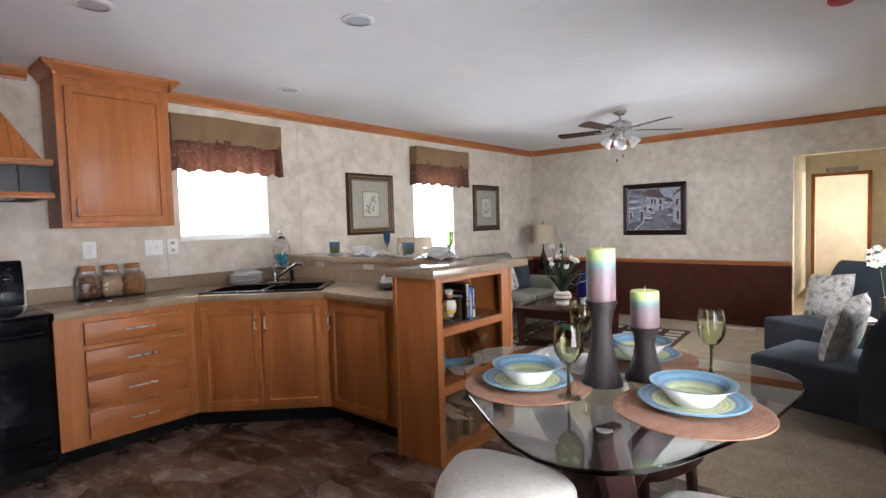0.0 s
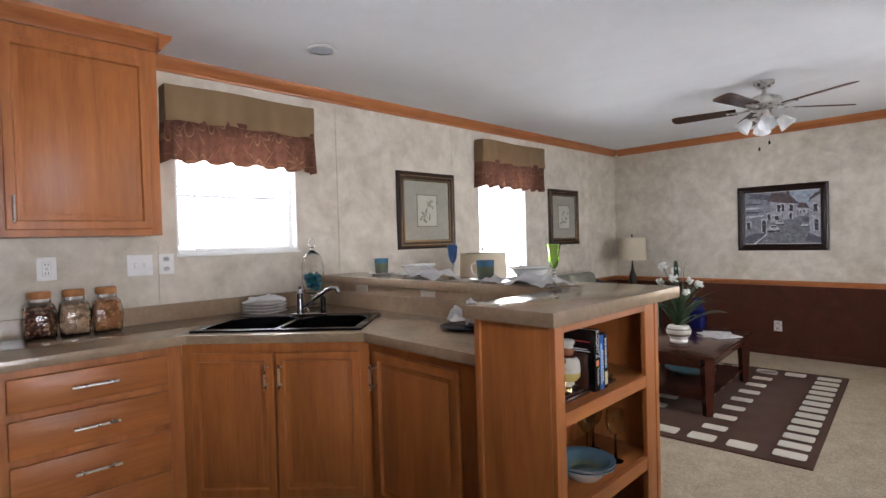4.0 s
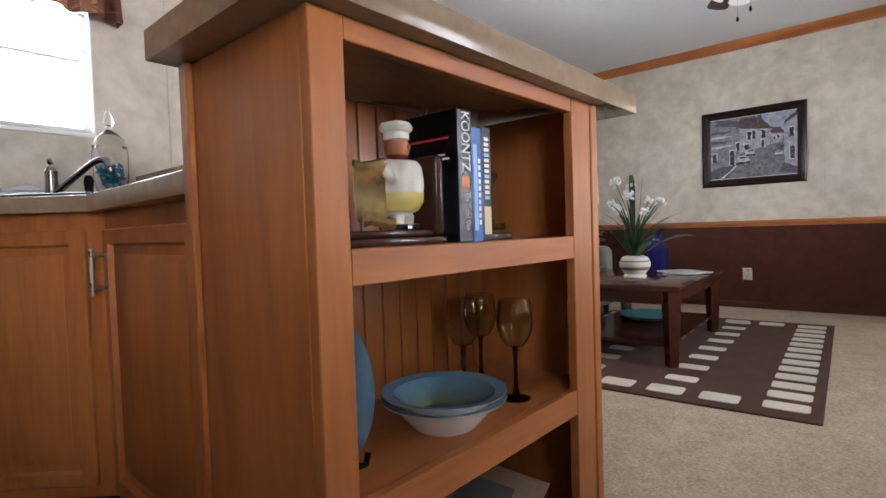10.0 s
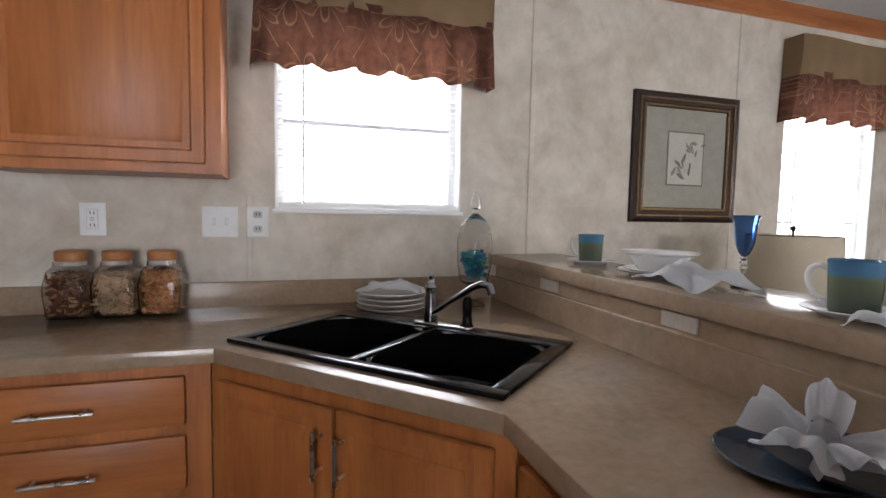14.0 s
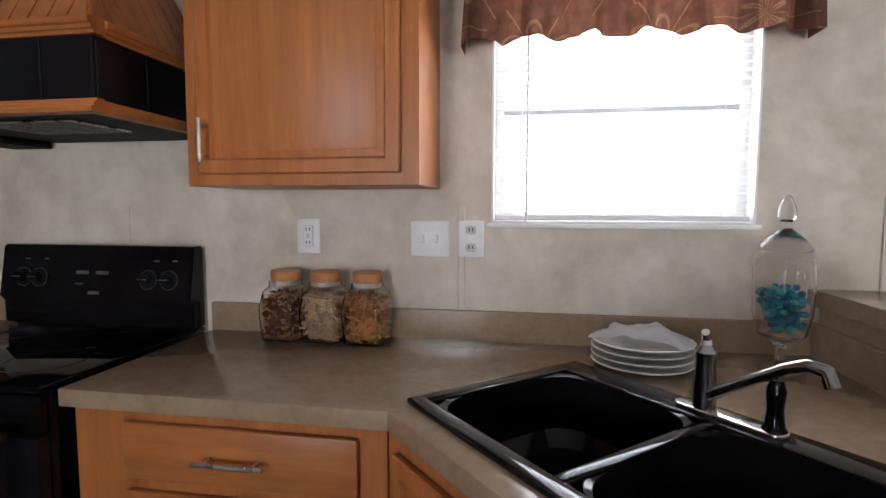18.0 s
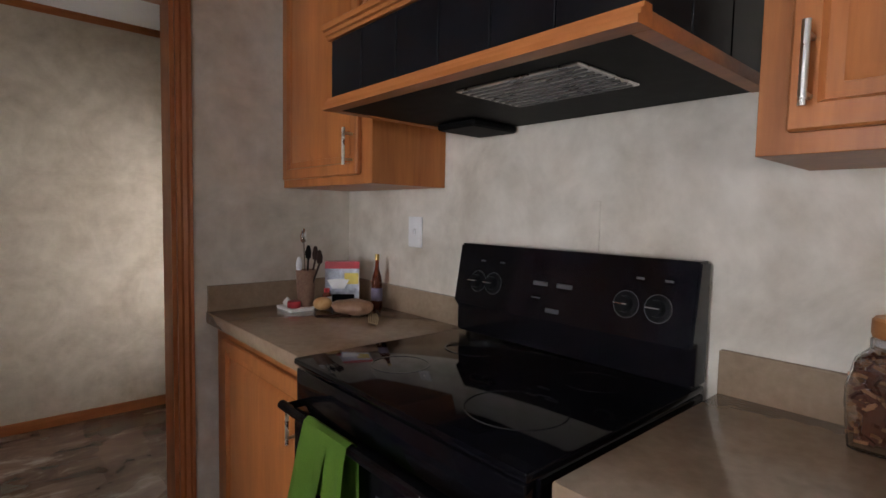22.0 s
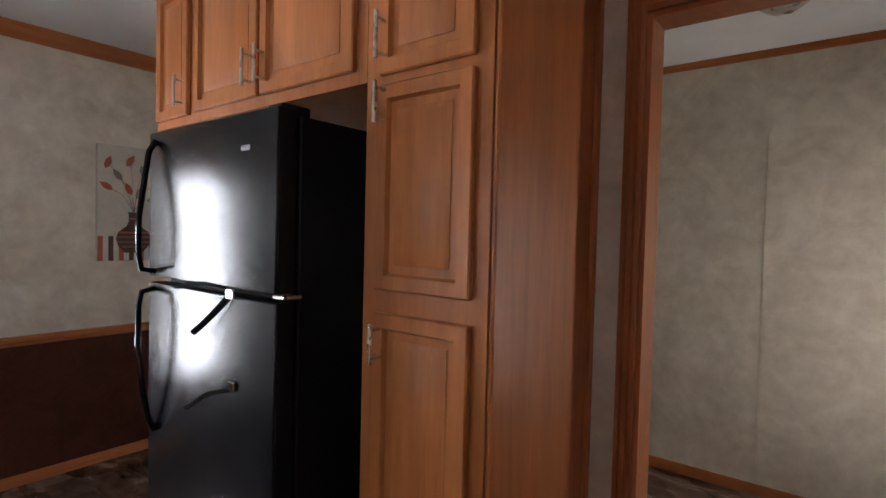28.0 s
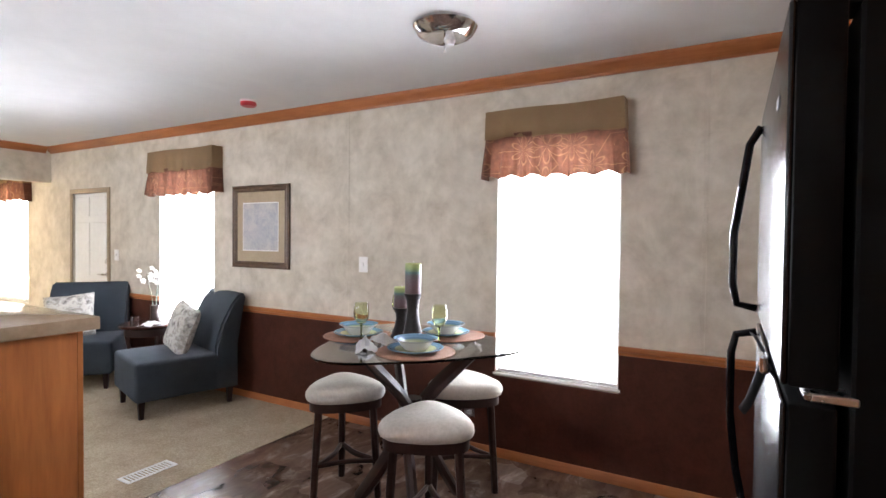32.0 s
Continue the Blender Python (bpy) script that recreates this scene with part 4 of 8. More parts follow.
for y in (RY0 + 0.10, RY0 + 0.165, RY1 - 0.165, RY1 - 0.085):
    c = on_panel(y, 0.17)
    k = lathe([(0.030, 0.0), (0.030, 0.004), (0.021, 0.006), (0.018, 0.022), (0.0, 0.023)], 20)
    k = join(k, box(-0.004, -0.018, 0.018, 0.004, 0.018, 0.030, 0.002))
    part("knob", moved(k, Matrix.Translation(c) @ Matrix.Rotation(radians(80.5), 4, "Y")), BLACKM, panel)
    part("knob_pointer", moved(box(-0.0012, -0.017, 0.0302, 0.0012, 0.017, 0.0312), Matrix.Translation(c) @ Matrix.Rotation(radians(80.5), 4, "Y")), NICKEL, panel)
    part("dial_mark", moved(lathe([(0.0335, 0.0), (0.0335, 0.001), (0.032, 0.001), (0.032, 0.0)], 28, caps=False), Matrix.Translation(c) @ Matrix.Rotation(radians(80.5), 4, "Y")), plain("grey_print", (0.09, 0.09, 0.09), 0.5) if "grey_print" not in bpy.data.materials else bpy.data.materials["grey_print"], panel)
GREYP = bpy.data.materials["grey_print"]
FAINT = plain("faint_burner_print", (0.022, 0.022, 0.024), 0.15)
for i, (y, z, w, h) in enumerate(((0.71, 0.19, 0.05, 0.012), (0.79, 0.19, 0.05, 0.012), (0.76, 0.12, 0.045, 0.012), (0.70, 0.15, 0.03, 0.004), (0.48, 0.235, 0.02, 0.005), (0.56, 0.235, 0.02, 0.005), (1.0, 0.235, 0.02, 0.005), (1.07, 0.235, 0.02, 0.005))):
    c = on_panel(y, z)
    part("printed_mark", moved(box(-0.001, -w / 2, -h / 2, 0.0008, w / 2, h / 2), Matrix.Translation(c) @ tilt), GREYP, panel)
for cx, cy, rr in ((-3.75, 0.58, 0.09), (-3.75, 0.96, 0.075), (-3.48, 0.58, 0.075), (-3.48, 0.96, 0.105)):
    part("burner_mark", lathe([(rr, 0.0), (rr, 0.0006), (rr - 0.004, 0.0006), (rr - 0.004, 0.0)], 40, (cx, cy, 0.9252), False), FAINT, r)
od = part("oven_door", box(-3.33, RY0 + 0.006, 0.22, -3.292, RY1 - 0.006, 0.80, 0.006, 2), BLACK, r)
part("oven_window", box(-3.2925, RY0 + 0.12, 0.34, -3.2895, RY1 - 0.12, 0.66, 0.001), BLACKG, od)
part("control_strip", box(-3.33, RY0 + 0.006, 0.81, -3.300, RY1 - 0.006, 0.90, 0.004, 2), BLACK, r)
part("oven_handle", join(tube([(-3.245, RY0 + 0.04, 0.825), (-3.245, RY1 - 0.04, 0.825)], 0.012, 10), tube([(-3.30, RY0 + 0.06, 0.825), (-3.245, RY0 + 0.06, 0.825)], 0.010, 8), tube([(-3.30, RY1 - 0.06, 0.825), (-3.245, RY1 - 0.06, 0.825)], 0.010, 8)), BLACK, od)
part("storage_drawer", box(-3.33, RY0 + 0.006, 0.075, -3.296, RY1 - 0.006, 0.21, 0.005, 2), BLACK, r)
part("logo_mark", box(-3.2915, 0.755, 0.705, -3.2903, 0.785, 0.725), GREYP, od)

part("plinth", box(XS + 0.04, RY0 + 0.02, -0.011, -3.36, RY1 - 0.02, 0.0595), BLACKM, r)
r.matrix_basis = Matrix.Translation((0, 0, 0.012)) @ r.matrix_basis

# towel and tag on the oven handle
tw = bmesh.new()


def drape(y0, y1, front, back, lean, seed):
    """One fold of cloth over the handle: down behind it, over, and down in front."""
    path = [(-0.020, -back), (-0.019, -back * 0.5), (-0.0165, -0.02), (-0.012, 0.010), (0.0, 0.0165), (0.012, 0.010), (0.0175, -0.02)]
    path += [(0.019 + 0.004 * k, -0.02 - (front - 0.02) * k / 6) for k in range(1, 7)]
    rows = []
    for k, (u, v) in enumerate(path):
        row = []
        for i in range(11):
            t = i / 10
            sag = max(0.0, -v)
            y = y0 + (y1 - y0) * t * (1 + 0.25 * sag) + lean * sag
            x = -3.245 + u + 0.05 * sag * math.sin(6.5 * t + seed)
            row.append(tw.verts.new((x, y, 0.837 + v - 0.06 * sag * math.sin(3.1 * t + seed))))
        rows.append(row)
    for a, b in zip(rows, rows[1:]):
        for i in range(10):
            tw.faces.new((a[i], a[i + 1], b[i + 1], b[i]))


drape(0.550, 0.665, 0.25, 0.16, -0.16, 0.4)
drape(0.662, 0.735, 0.31, 0.20, 0.03, 2.0)
bmesh.ops.solidify(tw, geom=tw.faces[:], thickness=0.004)
single("dish_towel", tw, TOWEL, "green dish towel folded over the oven handle", "towel", base=(-3.245, 0.62, 0.84))
TGY = 0.685
tg = thing("paper_tag", "white printed paper tag hanging from the oven handle", "tag", Matrix.Translation((-3.229, TGY, 0.40)))
part("sheet", box(-3.2298, TGY - 0.048, 0.39, -3.2282, TGY + 0.048, 0.56), WHITE, tg)
for i in range(7):
    part("text_line", box(-3.2281, TGY - 0.038, 0.41 + i * 0.014, -3.2276, TGY + 0.036 - 0.012 * (i % 3), 0.4135 + i * 0.014), GREYP, tg)
part("orange_band", box(-3.2281, TGY - 0.036, 0.525, -3.2276, TGY + 0.036, 0.535), plain("orange_print", (0.6, 0.2, 0.03), 0.5), tg)

# upper cabinets
CABCR = [(0.0, 0.0), (0.012, 0.0), (0.020, 0.02), (0.045, 0.045), (0.062, 0.06), (0.066, 0.082), (0.0, 0.082)]


def upper_cabinet(label, m, w, depth, z0, z1, doors, crown_l=True, crown_r=True, cz=CEIL - 0.084):
    e = thing("wall_cabinet", label, "cabinet", m @ Matrix.Translation((0, 0, z0)), "kitchen wall cabinets")
    part("body", moved(box(0, 0, z0, w, depth, z1, 0.001), m), WZ, e)
    for x0, x1, a, b, hs, hz in doors:
        door_front(m, x0, x1, a, b, e, hs, hz)
    c = sweep((0, 0, cz), (w, 0, cz), CABCR, (0, -1, 0))
    if crown_r:
        c = join(c, sweep((w, -0.06, cz), (w, depth, cz), CABCR, (1, 0, 0)))
    if crown_l:
        c = join(c, sweep((0, -0.06, cz), (0, depth, cz), CABCR, (-1, 0, 0)))
    part("crown", moved(c, m), TY, e, "stepped crown moulding")
    return e


UX = -3.636
upper_cabinet("maple wall cabinet with one raised-panel door", facing(UX, 1.306, 0, WEST), 0.672, 0.312, 1.418, CEIL - 0.084, [(0.045, 0.624, 1.450, 2.31, "l", 0.03)])
upper_cabinet("maple wall cabinet beside the doorway", facing(UX, YD + 0.004, 0, WEST), 0.207 - YD - 0.004, 0.312, 1.410, CEIL - 0.084, [(0.03, 0.592, 1.440, 2.30, "r", 0.03)], False, False)

# range hood
HY0, HY1, HX = 0.326, 1.212, -3.420
h = thing("range_hood", "tapered maple range hood with a black tile band", "range hood", Matrix.Translation((XS, 0.78, 1.594)))
part("lower_trim", join(sweep((HX, HY0 - 0.012, 1.59), (HX, HY1 + 0.012, 1.59), [(-0.02, 0.0), (0.020, 0.0), (0.021, 0.011), (0.013, 0.014), (0.012, 0.023), (0.005, 0.025), (0.003, 0.034), (-0.02, 0.034)], (1, 0, 0)), sweep((XS, HY1, 1.59), (HX - 0.021, HY1, 1.59), [(-0.02, 0.0), (0.012, 0.0), (0.010, 0.018), (0.003, 0.032), (-0.02, 0.032)], (0, 1, 0)), sweep((XS, HY0, 1.59), (HX - 0.021, HY0, 1.59), [(-0.02, 0.0), (0.012, 0.0), (0.010, 0.018), (0.003, 0.032), (-0.02, 0.032)], (0, -1, 0))), WY, h, "maple trim")
part("core", box(XS + 0.002, HY0 + 0.012, 1.6225, HX - 0.012, HY1 - 0.012, 1.789), BLACKM, h)
n = 6
tw_ = (HY1 - HY0) / n
for i in range(n):
    part("tile", box(HX - 0.0118, HY0 + i * tw_ + 0.0015, 1.623, HX - 0.002, HY0 + (i + 1) * tw_ - 0.0015, 1.776, 0.002), BLACKT, h, "black glazed tile" if i == 0 else "")
for yy in (HY0 + 0.0118, HY1 - 0.0118):
    for i in range(3):
        q = (HX - 0.014 - XS) / 3
        part("tile", box(XS + i * q + 0.003, min(yy, yy + (0.0098 if yy > 0.8 else -0.0098)), 1.623, XS + (i + 1) * q - 0.0015, max(yy, yy + (0.0098 if yy > 0.8 else -0.0098)), 1.776, 0.002), BLACKT, h)
UPR = [(-0.03, 0.0), (0.003, 0.0), (0.006, 0.008), (0.011, 0.010), (0.013, 0.019), (0.020, 0.022), (0.023, 0.034), (0.018, 0.038), (-0.03, 0.040)]
part("upper_trim", join(sweep((HX, HY0 - 0.014, 1.778), (HX, HY1 + 0.014, 1.778), UPR, (1, 0, 0)), sweep((XS, HY1, 1.778), (HX - 0.031, HY1, 1.778), UPR, (0, 1, 0)), sweep((XS, HY0, 1.778), (HX - 0.031, HY0, 1.778), UPR, (0, -1, 0))), WY, h, "maple trim")
ZB, ZT = 1.810, 2.245
TX0, TY0, TY1 = -3.690, 0.585, 0.953
B = [(XS + 0.002, HY0 + 0.03), (HX - 0.03, HY0 + 0.03), (HX - 0.03, HY1 - 0.03), (XS + 0.002, HY1 - 0.03)]
TT = [(XS + 0.002, TY0), (TX0, TY0), (TX0, TY1), (XS + 0.002, TY1)]
cone = loops([ring_at(B, ZB), ring_at(TT, ZT), ring_at(TT, CEIL - 0.086)])
bmesh.ops.recalc_face_normals(cone, faces=cone.faces[:])
GROOVE = plain("groove_brown", (0.11, 0.045, 0.018), 0.5)
part("chimney", cone, GROOVE, h)


def bead_board(pts, lift):
    """One upright board on the hood: an outline raised by lift."""
    bm = bmesh.new()
    lo, hi = [bm.verts.new(q) for q in pts], [bm.verts.new(Vector(q) + lift) for q in pts]
    bm.faces.new(hi)
    for i in range(len(pts)):
        j = (i + 1) % len(pts)
        bm.faces.new((lo[i], lo[j], hi[j], hi[i]))
    bmesh.ops.recalc_face_normals(bm, faces=bm.faces[:])
    part("bead_board", bm, WZ, h)


def hip(v, b0, b1, t0, t1):
    """How far up the slope the boards reach at v, between two leaning edges."""
    return max(0.0, min(1.0, (v - b0) / (t0 - b0) if v < t0 else ((b1 - v) / (b1 - t1) if v > t1 else 1.0)))


BOARD = 0.058
front_lift = Vector((ZT - ZB, 0, B[1][0] - TX0)).normalized() * 0.006
y = B[1][1]
while y < B[2][1] - 0.004:
    ya, yb = y + 0.0028, min(y + BOARD, B[2][1]) - 0.0028
    edge = [ya] + [q for q in (TY0, TY1) if ya < q < yb] + [yb]
    tops = [(B[1][0] + (TX0 - B[1][0]) * r_, q, ZB + (ZT - ZB) * r_) for q in reversed(edge) for r_ in [max(0.012, hip(q, B[1][1], B[2][1], TY0, TY1))]]
    bead_board([(B[1][0], ya, ZB), (B[1][0], yb, ZB)] + tops, front_lift)
    va, vb = max(ya, TY0), min(yb, TY1)
    if vb - va > 0.006:
        part("bead_board", box(TX0 - 0.0005, va, ZT + 0.003, TX0 + 0.006, vb, CEIL - 0.086), WZ, h)
    y += BOARD
for yb_, yt_, sg in ((B[0][1], TY0, -1), (B[3][1], TY1, 1)):
    x = XS + 0.004
    side_lift = Vector((0, sg * (ZT - ZB), abs(yb_ - yt_))).normalized() * 0.006
    while x < B[1][0] - 0.004:
        xa, xb = x + 0.0028, min(x + BOARD, B[1][0]) - 0.0028
        edge = [xa] + ([TX0] if xa < TX0 < xb else []) + [xb]
        tops = [(q, yb_ + (yt_ - yb_) * r_, ZB + (ZT - ZB) * r_) for q in reversed(edge) for r_ in [max(0.012, 1.0 if q <= TX0 else (B[1][0] - q) / (B[1][0] - TX0))]]
        bead_board([(xa, yb_, ZB), (xb, yb_, ZB)] + tops, side_lift)
        if min(xb, TX0) - xa > 0.006:
            part("bead_board", box(xa, min(yt_, yt_ + sg * 0.006), ZT + 0.003, min(xb, TX0), max(yt_, yt_ + sg * 0.006), CEIL - 0.086), WZ, h)
        x += BOARD
part("crown", join(sweep((TX0, TY0 - 0.06, CEIL - 0.084), (TX0, TY1 + 0.06, CEIL - 0.084), CABCR, (1, 0, 0)), sweep((XS, TY1, CEIL - 0.084), (TX0 - 0.001, TY1, CEIL - 0.084), CABCR, (0, 1, 0)), sweep((XS, TY0, CEIL - 0.084), (TX0 - 0.001, TY0, CEIL - 0.084), CABCR, (0, -1, 0))), TY, h, "stepped crown moulding")
part("underside", box(XS + 0.004, HY0 + 0.0005, 1.591, HX - 0.021, HY1 - 0.0005, 1.6105), BLACKM, h)
part("blower_housing", box(XS + 0.01, HY0 + 0.06, 1.569, XS + 0.20, HY0 + 0.22, 1.5905, 0.006), BLACKM, h)
part("filter_grille", box(-3.72, 0.74, 1.5865, -3.50, 1.06, 1.5908, 0.002), NICKEL, h, "silver mesh filter")
for i in range(9):
    part("grille_bar", box(-3.71 + i * 0.0235, 0.75, 1.5845, -3.70 + i * 0.0235, 1.05, 1.5863), GREYP, h)

# bar: raised top, ledge, knee wall and shelf unit
BX0, BX1, BY0, BY1, BZ0, BZ1 = -1.944, -1.566, 2.450, 3.425, 1.074, 1.122
single("knee_wall", box(XS, 3.1205, 0.0, -1.9445, 3.1845, 1.0735), WALL, "low wallpapered wall under the bar ledge", "wall", "structure")
bt = thing("bar_counter", "mottled tan laminate bar top in an L", "worktop", Matrix.Translation((-1.74, 2.9, BZ0)))
part("end_slab", prism([(BX0, BY0), (BX1, BY0), (BX1, BY1), (BX0, BY1)], BZ0, BZ1, 0.003, 2), COUNTER, bt)
part("ledge_slab", prism([(XS, 3.085), (BX0 - 0.0005, 3.085), (BX0 - 0.0005, BY1), (XS, BY1)], BZ0, BZ1, 0.003, 2), COUNTER, bt)
UXF, UXB, UY0, UY1 = -1.618, -1.924, 2.503, 3.262
u = thing("shelf_unit", "maple open shelf unit at the end of the bar", "shelf unit", Matrix.Translation((-1.75, 2.88, 0)))
part("side_panel", box(UXB, UY0, 0.0, UXF - 0.0005, UY0 + 0.018, BZ0 - 0.001, 0.001), WZ, u)
part("side_panel", box(UXB, UY1 - 0.018, 0.0, UXF - 0.0005, UY1, BZ0 - 0.001, 0.001), WZ, u)
nb = 14
part("back_panel", box(UXB, UY0 + 0.0185, 0.0, UXB + 0.008, UY1 - 0.0185, BZ0 - 0.002), GROOVE, u)
bw_ = (UY1 - UY0 - 0.04) / nb
for i in range(nb):
    part("bead_board", box(UXB + 0.0082, UY0 + 0.02 + i * bw_ + 0.002, 0.09, UXB + 0.014, UY0 + 0.02 + (i + 1) * bw_ - 0.002, BZ0 - 0.004, 0.0015), WZ, u)
# face frame
part("stile", box(UXF, UY0, 0.0, UXF + 0.02, 2.555, BZ0 - 0.001, 0.0015), WZ, u)
part("stile", box(UXF, 3.149, 0.0, UXF + 0.02, UY1 - 0.03, BZ0 - 0.001, 0.0015), WZ, u)
part("corner_strip", box(UXF, UY1 - 0.026, 0.0, UXF + 0.022, UY1 + 0.004, BZ0 - 0.001, 0.002), WZ, u)
part("corner_strip", box(UXB - 0.004, UY0 - 0.012, 0.0, UXB + 0.022, UY0 - 0.0005, BZ0 - 0.001, 0.002), WZ, u)
for z0, z1 in ((1.043, BZ0 - 0.001), (0.736, 0.783), (0.400, 0.453), (0.0, 0.09)):
    part("rail", box(UXF, 2.5555, z0, UXF + 0.019, 3.1485, z1, 0.0015), WY, u)
for z in (0.782, 0.452, 0.089):
    part("shelf", box(UXB + 0.0145, UY0 + 0.0185, z - 0.018, UXF - 0.001, UY1 - 0.0185, z), WY, u)

# tall pantry and fridge surround
PY = 0.157
PX0, PX1 = -2.338, -1.932
mp = facing(PX1, PY, 0, SOUTH)      # the viewer's right is west
p = thing("pantry_cabinet", "tall maple pantry cabinet with raised-panel doors", "cabinet", mp)
part("body", box(PX0, YD + 0.002, 0.10, PX1, PY, CEIL - 0.002, 0.001), WZ, p)
part("toe_kick", box(PX0 + 0.001, YD + 0.002, 0.0, PX1 - 0.001, PY - 0.07, 0.0995), BLACKM, p)
part("end_strip", box(PX0 - 0.012, YD + 0.002, 0.0, PX0 - 0.0005, YD + 0.035, CEIL - 0.002, 0.002), TZ, p)
part("end_strip", box(PX0 - 0.014, PY - 0.045, 0.0, PX0 - 0.0005, PY - 0.004, CEIL - 0.002, 0.004), WZ, p)
door_front(mp, 0.056, 0.365, 1.261, 1.795, p, "l", 0.43, length=0.105)
door_front(mp, 0.056, 0.365, 0.64, 1.201, p, "l", 0.43, length=0.105)
door_front(mp, 0.056, 0.365, 0.125, 0.60, p, "l", 0.3, length=0.105)
door_front(mp, 0.056, 0.365, 1.822, 2.40, p, "l", 0.03)
GX0, GX1 = -0.665, PX1 + 0.0005
mo = facing(GX0, PY, 0, SOUTH)
o = thing("wall_cabinet", "maple cabinet over the fridge with three doors", "cabinet", mo @ Matrix.Translation((0, 0, 1.83)), "kitchen wall cabinets")
part("body", box(GX1, YD + 0.002, 1.815, GX0, PY, CEIL - 0.002, 0.001), WZ, o)
door_front(mo, 0.02, 0.285, 1.845, 2.36, o, "r", 0.03)
door_front(mo, 0.335, 0.76, 1.85, 2.36, o, "r", 0.03)
door_front(mo, 0.775, 1.225, 1.85, 2.36, o, "l", 0.03)

FRX0, FRX1, FRY, FRB = -1.822, -1.080, 0.300, YD + 0.05
f = thing("fridge", "black textured top-freezer fridge with curved handles", "fridge", Matrix.Translation(((FRX0 + FRX1) / 2, 0.0, 0)))
FRIDGE = plain("black_textured_steel", (0.007, 0.007, 0.008), 0.20, spec=0.38, var=0.2)
nt = FRIDGE.node_tree
bump(nt, nt.nodes["Principled BSDF"], noise_fac(nt, 150.0, 3), 0.35, 0.002)
part("body", box(FRX0, FRB, 0.03, FRX1, FRY - 0.012, 1.715, 0.004), BLACKM, f, "black smooth case")
part("base_grille", box(FRX0 + 0.01, FRY - 0.05, 0.005, FRX1 - 0.01, FRY + 0.02, 0.0295), BLACKM, f)
fd = part("freezer_door", box(FRX0, FRY, 1.243, FRX1, FRY + 0.052, 1.73, 0.004, 2), BLACKM, f)
part("door_skin", box(FRX0 + 0.001, FRY + 0.0522, 1.244, FRX1 - 0.001, FRY + 0.06, 1.729, 0.004, 3), FRIDGE, fd, "black pebbled steel skin")
rd = part("fridge_door", box(FRX0, FRY, 0.075, FRX1, FRY + 0.052, 1.222, 0.004, 2), BLACKM, f)
part("door_skin", box(FRX0 + 0.001, FRY + 0.0522, 0.076, FRX1 - 0.001, FRY + 0.06, 1.221, 0.004, 3), FRIDGE, rd, "black pebbled steel skin")
part("hinge", box(FRX0 + 0.01, FRY - 0.05, 1.7155, FRX0 + 0.075, FRY + 0.04, 1.742, 0.003), BLACKM, f)
part("hinge", box(FRX0 - 0.004, FRY - 0.02, 1.2285, FRX0 + 0.05, FRY + 0.035, 1.2385, 0.002), NICKEL, f, "chrome middle hinge")
hx = FRX1 - 0.055
part("handle", tube([(hx, FRY + 0.062, 1.70), (hx, FRY + 0.085, 1.66), (hx, FRY + 0.10, 1.55), (hx, FRY + 0.115, 1.44), (hx, FRY + 0.115, 1.32), (hx, FRY + 0.105, 1.27), (hx, FRY + 0.062, 1.262)], 0.0095, 10), BLACK, fd, "curved black handle")
part("handle", tube([(hx, FRY + 0.062, 1.205), (hx, FRY + 0.105, 1.195), (hx, FRY + 0.115, 1.15), (hx, FRY + 0.115, 1.0), (hx, FRY + 0.10, 0.86), (hx, FRY + 0.08, 0.76), (hx, FRY + 0.062, 0.72)], 0.0095, 10), BLACK, rd, "curved black handle")
part("badge", box(-1.70, FRY + 0.0602, 1.625, -1.655, FRY + 0.062, 1.64, 0.0005), GREYP, fd)
# loose packing straps
for pts in (((-1.30, FRY + 0.075, 1.222), (-1.42, FRY + 0.074, 1.238), (-1.55, FRY + 0.066, 1.235), (-1.62, FRY + 0.063, 1.232)), ((-1.62, FRY + 0.066, 1.228), (-1.58, FRY + 0.075, 1.19), (-1.50, FRY + 0.085, 1.13), (-1.46, FRY + 0.095, 1.10))):
    part("packing_strap", tube(pts, 0.009, 6, 0.25), BLACKM, f, "loose black packing strap")
part("strap_clip", box(-1.645, FRY + 0.0602, 1.215, -1.605, FRY + 0.075, 1.245, 0.004), CHROME, f)
part("strap_clip", box(-1.645, FRY + 0.0602, 0.955, -1.615, FRY + 0.072, 0.985, 0.004), CHROME, f)
part("packing_strap", tube([(-1.63, FRY + 0.07, 0.96), (-1.52, FRY + 0.075, 0.93), (-1.40, FRY + 0.085, 0.86)], 0.008, 6, 0.25), BLACKM, f)

# ---- furniture ----
SMOKEG = glass("grey_tinted_glass", (0.72, 0.76, 0.75))


def tri(cx, cy, r, phase, a=0.14, n=48, k=1.0):
    """A rounded three-sided outline whose corners point at phase, phase+120, phase+240 degrees."""
    out = []
    for i in range(n):
        t = 2 * math.pi * i / n
        q = r * (1 + a * math.cos(3 * (t - radians(phase))) + a * 0.22 * math.cos(6 * (t - radians(phase))))
        out.append((cx + q * math.cos(t) * k, cy + q * math.sin(t) * k))
    return out


def dome(outline, cx, cy, levels):
    """Stack one outline, scaled about its centre, at the levels (scale, z)."""
    bm = loops([[(cx + (x - cx) * s, cy + (y - cy) * s, z) for x, y in outline] for s, z in levels], True)
    bm.faces.new([v for v in bm.verts][: len(outline)])
    bmesh.ops.recalc_face_normals(bm, faces=bm.faces[:])
    return bm


